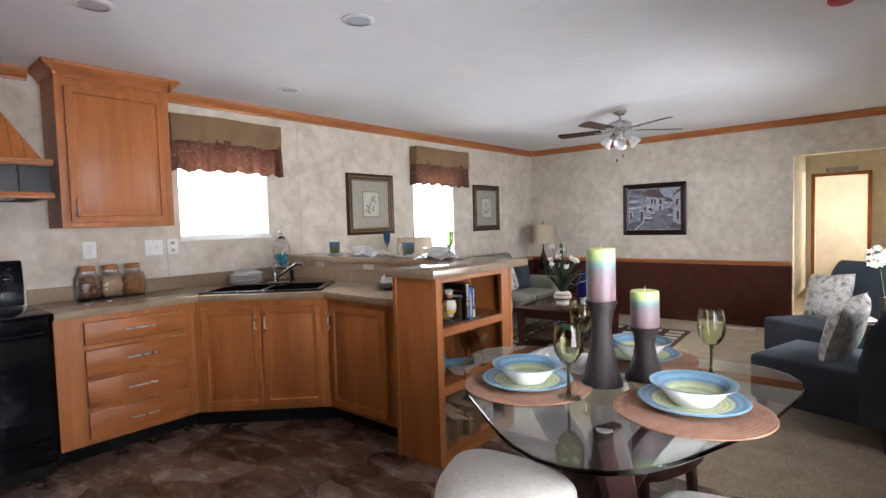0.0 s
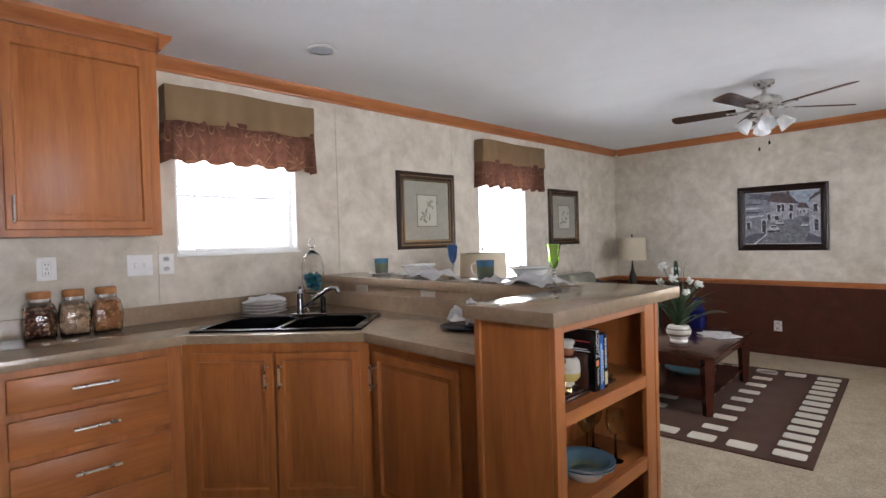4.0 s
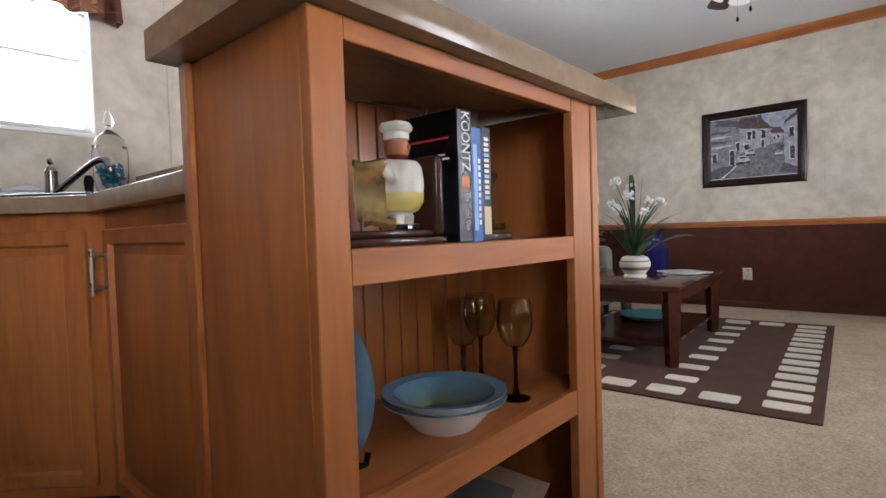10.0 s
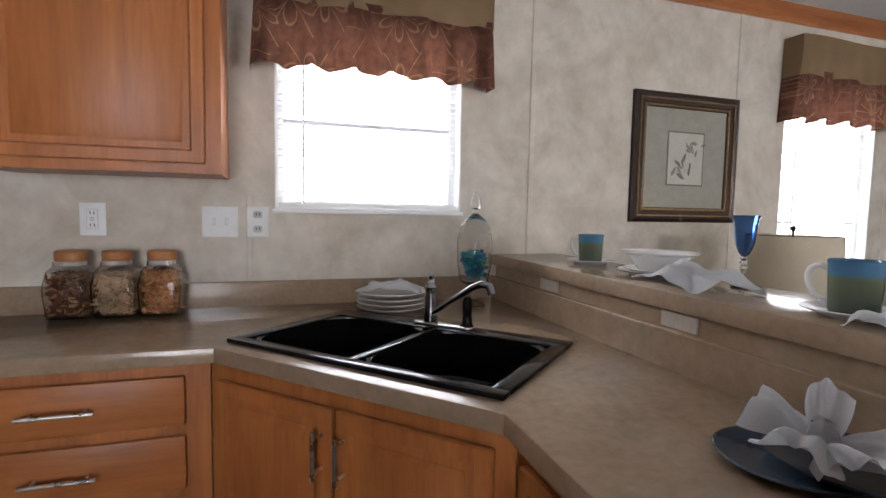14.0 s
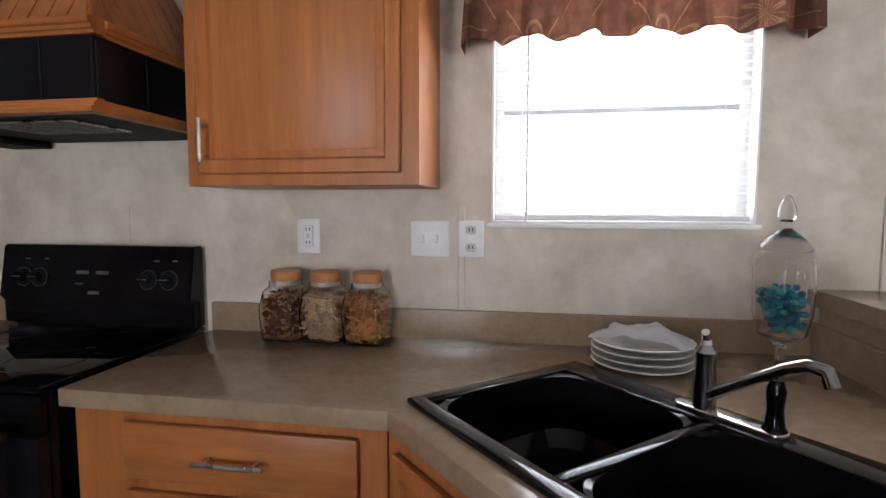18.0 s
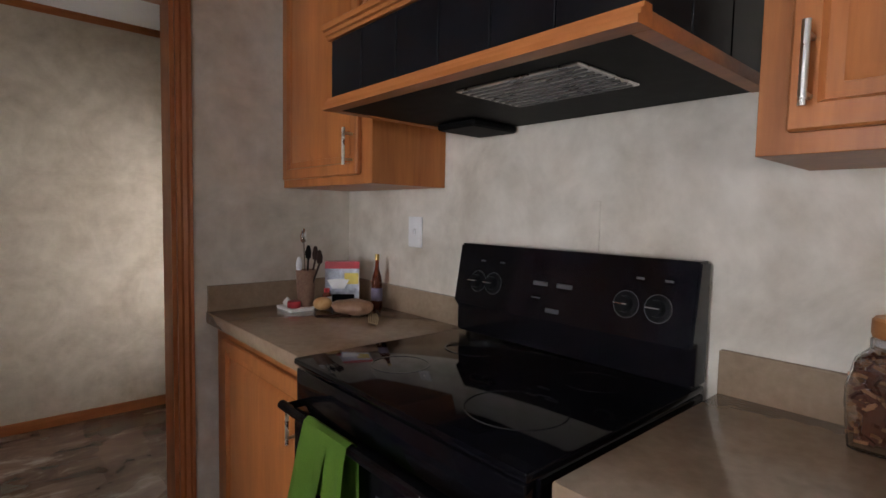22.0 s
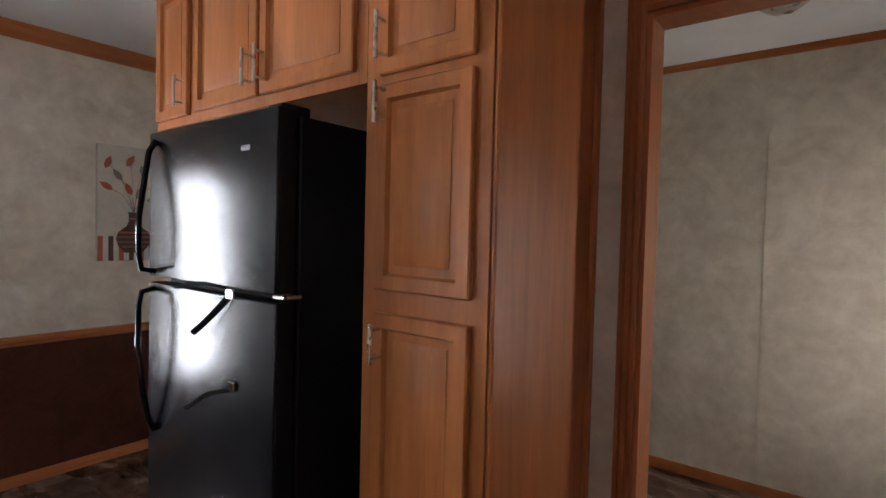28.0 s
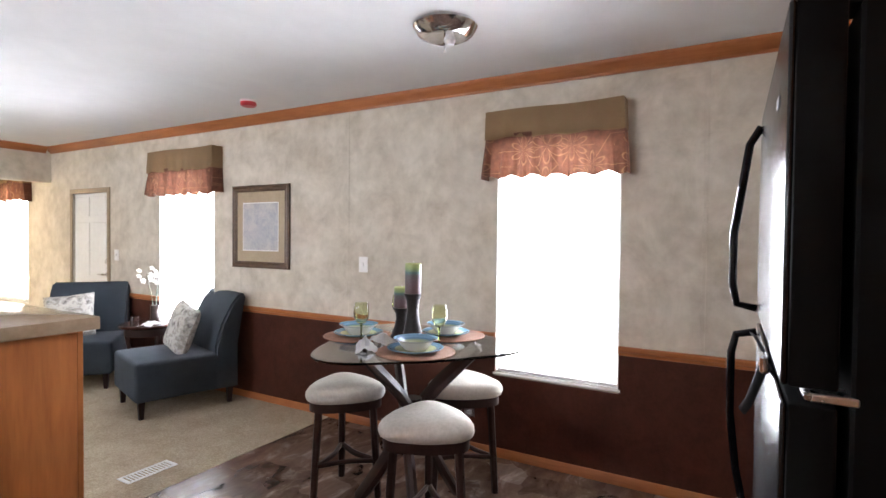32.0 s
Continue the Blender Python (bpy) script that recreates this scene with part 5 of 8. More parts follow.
TCX, TCY, TZT = -0.352, 1.858, 0.884
tb = thing("dining_table", "rounded triangular glass-topped pub table on dark bent legs", "table", Matrix.Translation((TCX, TCY, 0)))
part("tabletop", dome(tri(TCX, TCY, 0.485, -74, 0.15), TCX, TCY, [(0.994, TZT - 0.012), (1.0, TZT - 0.009), (1.0, TZT - 0.003), (0.994, TZT)]), SMOKEG, tb, "clear glass top")
for i in range(3):
    a = radians(-75 + 120 * i)
    d = Vector((math.cos(a), math.sin(a), 0))
    s_ = Vector((-d.y, d.x, 0))
    c = Vector((TCX, TCY, 0))
    pts = [c + d * 0.34 + Z3 * (TZT - 0.016), c + d * 0.25 + Z3 * 0.78, c + d * 0.13 + Z3 * 0.66, c + d * 0.045 + Z3 * 0.55, c - d * 0.03 + Z3 * 0.46, c - d * 0.10 + Z3 * 0.32, c - d * 0.20 + Z3 * 0.16, c - d * 0.31 + Z3 * 0.0]
    pts = [p + s_ * 0.035 for p in pts]
    part("leg", tube(pts, [0.046, 0.05, 0.054, 0.056, 0.056, 0.056, 0.054, 0.05], 8, 0.5), DARKW, tb)
    part("glass_pad", lathe([(0.02, 0.0), (0.02, 0.003)], 12, (pts[0].x, pts[0].y, TZT - 0.0155)), WHITE, tb)
part("collar", lathe([(0.05, 0.44), (0.062, 0.48), (0.062, 0.55), (0.05, 0.59)], 20, (TCX, TCY, 0)), DARKW, tb)


def stool():
    e = thing("bar_stool", "dark wooden stool with a cream triangular cushion", "stool", Matrix(), "stools round the dining table")
    o = tri(0, 0, 0.196, 90, 0.13)
    part("cushion", dome(o, 0, 0, [(0.93, 0.545), (1.0, 0.556), (1.03, 0.575), (1.02, 0.595), (0.96, 0.612), (0.8, 0.625), (0.5, 0.632), (0.1, 0.634)]), STOOLF, e, "cream suede seat cushion", local=True)
    part("apron", dome(tri(0, 0, 0.182, 90, 0.13), 0, 0, [(1.0, 0.498), (1.0, 0.544)]), DARKW, e, local=True)
    legs = []
    for a in (90, 210, 330):
        d = Vector((math.cos(radians(a)), math.sin(radians(a)), 0))
        top, foot = d * 0.165, d * 0.20
        legs.append(d)
        part("leg", tube([foot, top + Z3 * 0.53], [0.019, 0.021], 8), DARKW, e, local=True)
    for i in range(3):
        a, b = legs[i] * 0.192, legs[(i + 1) % 3] * 0.192
        pts = [a.lerp(b, t) * (1 + (0.0 if t in (0, 1) else -0.28 * math.sin(math.pi * t))) + Z3 * 0.20 for t in (0, 0.2, 0.4, 0.6, 0.8, 1)]
        part("stretcher", tube(pts, 0.013, 8, 1.2), DARKW, e, local=True)
    return e


st = stool()
st.matrix_basis = pose(-0.60, 1.615, 0, 0, 0, 58)
copy_thing(st, pose(-0.385, 2.28, 0, 0, 0, 75))
copy_thing(st, pose(0.02, 1.75, 0, 0, 0, -55))


def slipper_chair():
    e = thing("slipper_chair", "armless slate-blue upholstered slipper chair on dark legs", "armchair", Matrix(), "slipper chairs by the window")
    w, d = 0.68, 0.79            # front towards -y
    part("seat", box(-w / 2, -d / 2, 0.14, w / 2, d / 2 - 0.16, 0.445, 0.03, 3), CHAIRF, e, local=True)
    bm = bmesh.new()
    prof = [(d / 2 - 0.21, 0.30), (d / 2 - 0.20, 0.50), (d / 2 - 0.15, 0.68), (d / 2 - 0.07, 0.84), (d / 2 - 0.005, 0.915), (d / 2 + 0.035, 0.925), (d / 2 + 0.055, 0.89), (d / 2 + 0.03, 0.76), (d / 2 - 0.01, 0.50), (d / 2 - 0.01, 0.14), (d / 2 - 0.21, 0.14)]
    a = [bm.verts.new((-w / 2, y, z)) for y, z in prof]
    b = [bm.verts.new((w / 2, y, z)) for y, z in prof]
    n = len(prof)
    for i in range(n):
        bm.faces.new((a[i], a[(i + 1) % n], b[(i + 1) % n], b[i]))
    bm.faces.new(a)
    bm.faces.new(b)
    bmesh.ops.recalc_face_normals(bm, faces=bm.faces[:])
    bmesh.ops.bevel(bm, geom=[q for q in bm.edges if len(q.link_faces) == 2 and (q.link_faces[0] in bm.faces[-2:] or q.link_faces[1] in bm.faces[-2:])], offset=0.018, segments=3, affect="EDGES")
    part("backrest", bm, CHAIRF, e, local=True)
    for x, y in ((-0.28, -0.34), (0.28, -0.34), (-0.28, 0.33), (0.28, 0.33)):
        part("leg", tube([(x, y, 0.005), (x, y, 0.141)], [0.022, 0.034], 4), DARKW, e, local=True)
    return e


def heading(x, y, fx, fy):
    """A pose whose -y points along (fx, fy)."""
    return pose(x, y, 0.004, 0, 0, math.degrees(math.atan2(fx, -fy)))


ch = slipper_chair()
ch.matrix_basis = heading(0.08, 4.50, -0.94, 0.28)
copy_thing(ch, heading(-0.02, 5.84, -0.64, -0.77))


def floral():
    m, nt, b = mat("floral_cushion", 0.9, spec=0.2)
    v = node(nt, "ShaderNodeTexVoronoi", Scale=14.0)
    nt.links.new(coords(nt), v.inputs["Vector"])
    c1 = ramp(nt, v.outputs["Distance"], [(0.25, (0.16, 0.15, 0.15)), (0.38, (0.52, 0.50, 0.46))])
    c2 = ramp(nt, noise_fac(nt, 26.0, 5, 0.7), [(0.42, (0.14, 0.12, 0.10)), (0.52, (0.55, 0.53, 0.48))])
    nt.links.new(blend(nt, c1, c2, 0.5), b.inputs["Base Color"])
    bump(nt, b, noise_fac(nt, 350.0, 2), 0.3, 0.001)
    return m


FLORAL = floral()


def cushion(label, m, w=0.42, material=None, t=0.15):
    n = 14
    bm = bmesh.new()
    for sgn in (1, -1):
        g = []
        for i in range(n + 1):
            row = []
            for j in range(n + 1):
                u, v = i / n * 2 - 1, j / n * 2 - 1
                h = (max(0, (1 - u ** 4) * (1 - v ** 4))) ** 0.5
                pin = 1 - 0.06 * (1 - abs(u)) * abs(v) - 0.06 * (1 - abs(v)) * abs(u)
                row.append(bm.verts.new((u * w / 2 * pin, sgn * h * t / 2 + 0.004 * math.sin(5 * u + 3 * v), v * w / 2 * pin)))
            g.append(row)
        for i in range(n):
            for j in range(n):
                bm.faces.new((g[i][j], g[i + 1][j], g[i + 1][j + 1], g[i][j + 1]))
    bmesh.ops.remove_doubles(bm, verts=bm.verts[:], dist=0.002)
    bmesh.ops.recalc_face_normals(bm, faces=bm.faces[:])
    o = new("throw_cushion", mesh_from("throw_cushion", bm, material or FLORAL))
    o.matrix_basis = m
    return tagged(o, label, "cushion")


cushion("grey floral throw cushion on the slipper chair", heading(0.08, 4.50, -0.94, 0.28) @ pose(0.02, 0.03, 0.63, -18, 8, 0))
cushion("grey floral throw cushion leaning on the slipper chair", heading(-0.02, 5.84, -0.64, -0.77) @ pose(-0.10, 0.04, 0.63, -18, -6, 0))

sd = thing("side_table", "small round dark wooden side table", "table", Matrix.Translation((0.23, 5.17, 0.004)))
part("top", lathe([(0.0, 0.56), (0.225, 0.56), (0.24, 0.57), (0.24, 0.582), (0.23, 0.59), (0.0, 0.59)], 32, (0.23, 5.17, 0.004)), DARKX, sd)
part("apron", lathe([(0.19, 0.49), (0.19, 0.559)], 28, (0.23, 5.17, 0.004), True), DARKW, sd)
for i in range(3):
    a = radians(30 + 120 * i)
    part("leg", tube([(0.23 + 0.20 * math.cos(a), 5.17 + 0.20 * math.sin(a), 0.004), (0.23 + 0.14 * math.cos(a), 5.17 + 0.14 * math.sin(a), 0.3), (0.23 + 0.17 * math.cos(a), 5.17 + 0.17 * math.sin(a), 0.50)], [0.014, 0.018, 0.022], 8), DARKW, sd)

# sofa
sf = thing("sofa", "sage green upholstered sofa along the window wall", "sofa", Matrix.Translation((-3.45, 5.75, 0.004)))
SY0, SY1 = 4.72, 6.72
part("base", box(-3.88, SY0 + 0.02, 0.09, -3.02, SY1 - 0.02, 0.30, 0.03, 3), SOFAF, sf)
for i in range(3):
    w = (SY1 - SY0 - 0.44) / 3
    a = SY0 + 0.22 + i * w
    part("seat_cushion", box(-3.66, a + 0.004, 0.305, -2.98, a + w - 0.004, 0.47, 0.045, 3), SOFAF, sf)
    part("back_cushion", moved(box(-0.11, a + 0.005, 0.0, 0.11, a + w - 0.005, 0.46, 0.07, 4), Matrix.Translation((-3.68, 0, 0.475)) @ Matrix.Rotation(radians(-10), 4, "Y")), SOFAF, sf)
part("back", box(-3.92, SY0 + 0.05, 0.10, -3.74, SY1 - 0.05, 0.88, 0.05, 4), SOFAF, sf)
for a, b in ((SY0, SY0 + 0.215), (SY1 - 0.215, SY1)):
    part("arm", box(-3.90, a, 0.09, -3.02, b, 0.62, 0.07, 4), SOFAF, sf)
for x in (-3.85, -3.08):
    for y in (SY0 + 0.08, SY1 - 0.08):
        part("foot", tube([(x, y, 0.004), (x, y, 0.092)], [0.02, 0.03], 8), DARKW, sf)
cushion("dark blue throw cushion on the sofa", pose(-3.42, 6.30, 0.66, -14, 10, 88), 0.40, CHAIRF)
cushion("grey floral throw cushion on the sofa", pose(-3.40, 5.95, 0.64, -18, -8, 95), 0.38)


def end_table(x, y):
    e = thing("end_table", "dark wooden end table with a lower shelf", "table", Matrix.Translation((x, y, 0.004)), "end tables")
    part("top", box(x - 0.26, y - 0.26, 0.575, x + 0.26, y + 0.26, 0.604, 0.005), DARKX, e)
    part("apron", box(x - 0.23, y - 0.23, 0.50, x + 0.23, y + 0.23, 0.5745), DARKX, e)
    part("shelf", box(x - 0.22, y - 0.22, 0.15, x + 0.22, y + 0.22, 0.17), DARKX, e)
    for i in (-1, 1):
        for j in (-1, 1):
            part("leg", tube([(x + i * 0.225, y + j * 0.225, 0.004), (x + i * 0.225, y + j * 0.225, 0.50)], [0.022, 0.034], 4), DARKW, e)
    return e


def table_lamp(x, y, rs, z0, z1):
    e = thing("table_lamp", "table lamp with a cream drum shade and metal base", "lamp", Matrix.Translation((x, y, 0.608)), "table lamps")
    part("base", lathe([(0.0, 0.0), (0.075, 0.0), (0.075, 0.015), (0.03, 0.03), (0.022, 0.06), (0.035, 0.10), (0.05, 0.16), (0.042, 0.24), (0.02, 0.31), (0.012, 0.36), (0.009, z0 - 0.608)], 24, (x, y, 0.606)), BRONZE, e)
    sh = lathe([(rs, z0), (rs * 0.94, z1), (rs * 0.94 - 0.003, z1), (rs - 0.003, z0)], 40, (x, y, 0), False)
    part("shade", sh, SHADE, e, "cream fabric drum shade")
    part("shade_ring", lathe([(rs * 0.94 - 0.002, z1 - 0.012), (rs * 0.94 + 0.001, z1 - 0.012), (rs * 0.94 + 0.001, z1), (rs * 0.94 - 0.002, z1)], 40, (x, y, 0), False), SHADE, e)
    part("harp", tube([(x, y, z0 - 0.02), (x, y, z1 + 0.01)], 0.004, 6), BRONZE, e)
    part("spider", tube([(x - rs * 0.93, y, z1 - 0.006), (x + rs * 0.93, y, z1 - 0.006)], 0.0025, 6), BRONZE, e)
    part("finial", lathe([(0.0, 0.0), (0.008, 0.004), (0.005, 0.012), (0.013, 0.024), (0.008, 0.036), (0.0, 0.040)], 14, (x, y, z1 + 0.005)), BRONZE, e)
    return e


BRONZE = plain("dark_bronze", (0.035, 0.028, 0.022), 0.35, 0.7)
end_table(-3.45, 4.32)
table_lamp(-3.45, 4.30, 0.195, 0.99, 1.235)
end_table(-3.52, 7.10)
table_lamp(-3.54, 7.16, 0.165, 1.035, 1.305)

# coffee table on the rug
RUGZ = 0.012
MR = pose(-2.19, 5.67, 0.004, 0, 0, 3.2)
rg = thing("area_rug", "brown area rug with cream block borders", "rug", MR)
part("field", box(-0.83, -1.155, 0.0, 0.83, 1.155, 0.009, 0.003), RUGM, rg, local=True)


def rug_blocks(x0, x1, y0, y1, nx, ny, wx, wy, group):
    for i in range(nx):
        for j in range(ny):
            cx = x0 + (x1 - x0) * (i / (nx - 1) if nx > 1 else 0)
            cy = y0 + (y1 - y0) * (j / (ny - 1) if ny > 1 else 0)
            part("cream_block", prism([(cx + x, cy + y) for x, y in rrect(-wx / 2, -wy / 2, wx / 2, wy / 2, 0.018, 3)], 0.0085, 0.0125), RUGC, rg, local=True)


rug_blocks(0.70, 0.70, -1.005, 1.005, 1, 13, 0.17, 0.105, "a")
rug_blocks(0.24, 0.24, -0.80, 0.98, 1, 8, 0.15, 0.095, "b")
rug_blocks(-0.24, -0.24, -0.80, 0.98, 1, 8, 0.15, 0.095, "b")
rug_blocks(-0.70, -0.70, -1.005, 1.005, 1, 13, 0.17, 0.105, "a")
rug_blocks(-0.47, 0.45, -1.02, -1.02, 5, 1, 0.16, 0.12, "c")
rug_blocks(-0.47, 0.45, 1.02, 1.02, 5, 1, 0.16, 0.12, "c")

CX, CY = 0.345, 0.595
CTM = pose(-2.360, 5.630, RUGZ, 0, 0, 3.4)
ct = thing("coffee_table", "dark cherry coffee table with tapered legs and lower shelf", "table", CTM)
CHERRY = wood("cherry_stain", (0.030, 0.008, 0.005), (0.062, 0.018, 0.011), "y", 0.16)
part("top", box(-CX - 0.03, -CY - 0.03, 0.423, CX + 0.03, CY + 0.03, 0.450, 0.005, 2), CHERRY, ct, local=True)
part("apron", box(-CX + 0.02, -CY + 0.02, 0.343, CX - 0.02, CY - 0.02, 0.4225), CHERRY, ct, local=True)
part("lower_shelf", box(-CX + 0.03, -CY + 0.03, 0.108, CX - 0.03, CY - 0.03, 0.128, 0.002), CHERRY, ct, local=True)
for x in (-CX + 0.035, CX - 0.035):
    for y in (-CY + 0.035, CY - 0.035):
        part("leg", moved(tube([(0, 0, 0.0), (0, 0, 0.4225)], [0.036, 0.055], 4), Matrix.Translation((x, y, 0)) @ Matrix.Rotation(radians(45), 4, "Z")), CHERRY, ct, local=True)


def turned(name, label, category, prof, at, material, seg=28, group="", caps=True):
    bm = lathe(prof, seg, (0, 0, 0), caps)
    o = new(name, mesh_from(name, bm, material))
    o.matrix_basis = Matrix.Translation(at)
    PLACE[o] = o.matrix_basis.copy()
    return tagged(o, label, category, group)


turned("glass_bowl", "turquoise blue glass bowl on the lower shelf", "bowl", [(0.0, 0.0), (0.07, 0.0), (0.16, 0.03), (0.20, 0.055), (0.195, 0.057), (0.15, 0.036), (0.0, 0.010)], (-2.36, 5.70, 0.14), plain("turquoise_glaze", (0.07, 0.22, 0.26), 0.15))
for i in range(2):
    mg = thing("magazine", "magazine lying on the coffee table", "magazine", pose(-2.20 + 0.03 * i, 5.90 - 0.05 * i, 0.4625 + 0.007 * i, 0, 0, 20 + 35 * i))
    part("pages", box(-0.11, -0.14, 0.0, 0.11, 0.14, 0.0065), WHITE, mg, local=True)
    part("cover", box(-0.111, -0.141, 0.0066, 0.111, 0.141, 0.0072), plain("magazine_cover_%d" % i, (0.45, 0.47, 0.50) if i else (0.35, 0.42, 0.48), 0.3, var=0.5, scale=30), mg, local=True)


def plant(x, y, z, scale=1.0):
    """White allium-like flowers with grassy leaves in a striped pot."""
    rng = random.Random(5)
    e = thing("potted_flowers", "white flowers with grassy leaves in a striped ceramic pot", "plant", Matrix.Translation((x, y, z)))
    part("pot", lathe([(0.0, 0.0), (0.062, 0.0), (0.07, 0.012), (0.062, 0.03), (0.092, 0.07), (0.095, 0.10), (0.078, 0.135), (0.05, 0.145), (0.048, 0.13), (0.0, 0.125)], 28, (x, y, z)), by_height("striped_pot", [(0.0, (0.55, 0.53, 0.48)), (0.36, (0.55, 0.53, 0.48)), (0.38, (0.10, 0.06, 0.045)), (0.50, (0.12, 0.07, 0.05)), (0.52, (0.46, 0.42, 0.34)), (0.72, (0.50, 0.46, 0.38)), (0.74, (0.14, 0.11, 0.09)), (0.79, (0.14, 0.11, 0.09)), (0.81, (0.50, 0.48, 0.43))], z, z + 0.145, 0.4), e)
    for i in range(44):
        a = rng.uniform(0, 6.28)
        ln, bend = rng.uniform(0.22, 0.46), rng.uniform(0.10, 0.36)
        bm = bmesh.new()
        prev = None
        for k in range(7):
            t = k / 6
            r = 0.015 + bend * t * t
            c = Vector((x + r * math.cos(a), y + r * math.sin(a), z + 0.13 + ln * t * (1 - 0.9 * bend * t)))
            s_ = Vector((-math.sin(a), math.cos(a), 0)) * (0.011 * (1 - t) ** 0.6 + 0.0006)
            q = (bm.verts.new(c - s_), bm.verts.new(c + s_))
            if prev:
                bm.faces.new((prev[0], prev[1], q[1], q[0]))
            prev = q
        part("leaf", bm, LEAF, e)
    for dx_, dy_, hgt, size in ((-0.11, -0.02, 0.49, 1.2), (-0.03, 0.05, 0.44, 1.3), (0.0, -0.08, 0.39, 1.2), (0.16, 0.02, 0.34, 1.2), (-0.17, 0.06, 0.35, 1.0), (0.05, 0.12, 0.36, 1.0), (-0.06, -0.12, 0.31, 1.1), (0.10, -0.10, 0.29, 1.0), (-0.10, 0.14, 0.27, 0.9)):
        tip = Vector((x + dx_, y + dy_, z + 0.13 + hgt))
        s_ = part("stem", tube([(x, y, z + 0.12), (x + dx_ * 0.35, y + dy_ * 0.35, z + 0.13 + hgt * 0.6), tip], 0.0028, 5), LEAF, e)
        bm = bmesh.new()
        for k in range(46):
            d = Vector((rng.gauss(0, 1), rng.gauss(0, 1), rng.gauss(0.3, 0.8))).normalized() * rng.uniform(0.010, 0.036) * size
            o_ = d.orthogonal().normalized() * 0.010
            p_ = d.cross(o_).normalized() * 0.010
            vs = [bm.verts.new(tip + d + v) for v in (o_, p_, -o_, -p_)]
            bm.faces.new(vs)
            bm.faces.new((bm.verts.new(tip), vs[0], vs[2]))
        part("flower_head", bm, PETAL, s_)
    # a leafy top sprig and broad dark leaves low at the sides
    for a, up, out, wd in ((0.2, 0.52, 0.05, 0.020), (2.2, 0.53, 0.03, 0.018), (0.1, 0.14, 0.34, 0.034), (3.3, 0.22, 0.28, 0.036), (2.6, 0.16, 0.24, 0.030), (5.6, 0.12, 0.26, 0.030), (0.7, 0.20, 0.22, 0.028), (4.3, 0.18, 0.20, 0.028)):
        bm = bmesh.new()
        prev = None
        for k in range(7):
            t = k / 6
            c = Vector((x + (0.02 + out * t) * math.cos(a), y + (0.02 + out * t) * math.sin(a), z + 0.13 + up * math.sin(t * 1.9)))
            s_ = Vector((-math.sin(a), math.cos(a), 0.25)) * (wd * math.sin(math.pi * min(1.0, 0.06 + t * 0.94)) ** 0.8 + 0.001)
            q = (bm.verts.new(c - s_), bm.verts.new(c + s_))
            if prev:
                bm.faces.new((prev[0], prev[1], q[1], q[0]))
            prev = q
        part("broad_leaf", bm, LEAF, e)
    return e


plant(-2.34, 5.42, 0.462)
turned("glass_vase", "cobalt blue glass bottle vase", "vase", [(0.0, 0.0), (0.0676, 0.0), (0.078, 0.0405), (0.0754, 0.162), (0.039, 0.2093), (0.0312, 0.2565), (0.0416, 0.2767), (0.0338, 0.2741), (0.026, 0.2295), (0.065, 0.1485), (0.0676, 0.027), (0.0, 0.0135)], (-2.465, 6.20, 0.462), plain("cobalt_glaze", (0.004, 0.007, 0.065), 0.05))

# ceiling fan
FNX, FNY = -1.732, 5.527
fn = thing("ceiling_fan", "ceiling fan, five dark blades and frosted light kit", "ceiling fan", Matrix.Translation((FNX, FNY, CEIL)))
part("canopy", lathe([(0.0, 0.0), (0.07, 0.0), (0.068, -0.02), (0.04, -0.05), (0.016, -0.055)], 28, (FNX, FNY, CEIL)), NICKEL, fn)
part("downrod", tube([(FNX, FNY, CEIL - 0.04), (FNX, FNY, CEIL - 0.13)], 0.014, 12), NICKEL, fn)
part("motor", lathe([(0.02, -0.10), (0.06, -0.105), (0.105, -0.125), (0.115, -0.155), (0.115, -0.175), (0.10, -0.195), (0.05, -0.215), (0.045, -0.26), (0.06, -0.275), (0.06, -0.29), (0.0, -0.295)], 36, (FNX, FNY, CEIL)), NICKEL, fn)
for i in range(5):
    m_ = Matrix.Translation((FNX, FNY, CEIL - 0.195)) @ Matrix.Rotation(radians(44 + 72 * i), 4, "Z")
    part("blade_iron", moved(join(tube([(0.09, 0, 0.0), (0.15, 0, -0.012), (0.21, 0, -0.006)], 0.010, 8, 0.5), box(0.17, -0.03, -0.008, 0.25, 0.03, -0.003, 0.002)), m_), NICKEL, fn)
    bl = prism([(0.18, -0.052), (0.60, -0.066), (0.63, -0.050), (0.638, 0.0), (0.63, 0.050), (0.60, 0.066), (0.18, 0.052)], -0.003, 0.004, 0.001, 1)
    part("blade", moved(bl, m_ @ Matrix.Rotation(radians(11), 4, "X")), DARKX, fn)
for i in range(4):
    a = radians(20 + 90 * i)
    d = Vector((math.cos(a), math.sin(a), 0))
    c = Vector((FNX, FNY, CEIL - 0.27)) + d * 0.06
    part("lamp_arm", tube([c - d * 0.02, c + d * 0.03 - Z3 * 0.005], 0.012, 8), NICKEL, fn)
    sh = lathe([(0.022, 0.0), (0.032, 0.01), (0.045, 0.05), (0.060, 0.09), (0.058, 0.09), (0.042, 0.05), (0.018, 0.004)], 20, caps=False)
    rot = d.to_track_quat("X", "Z").to_matrix().to_4x4() @ Matrix.Rotation(radians(140), 4, "Y")
    part("glass_shade", moved(sh, Matrix.Translation(c + d * 0.035 - Z3 * 0.005) @ rot), FROST, fn, "frosted bell glass shade")
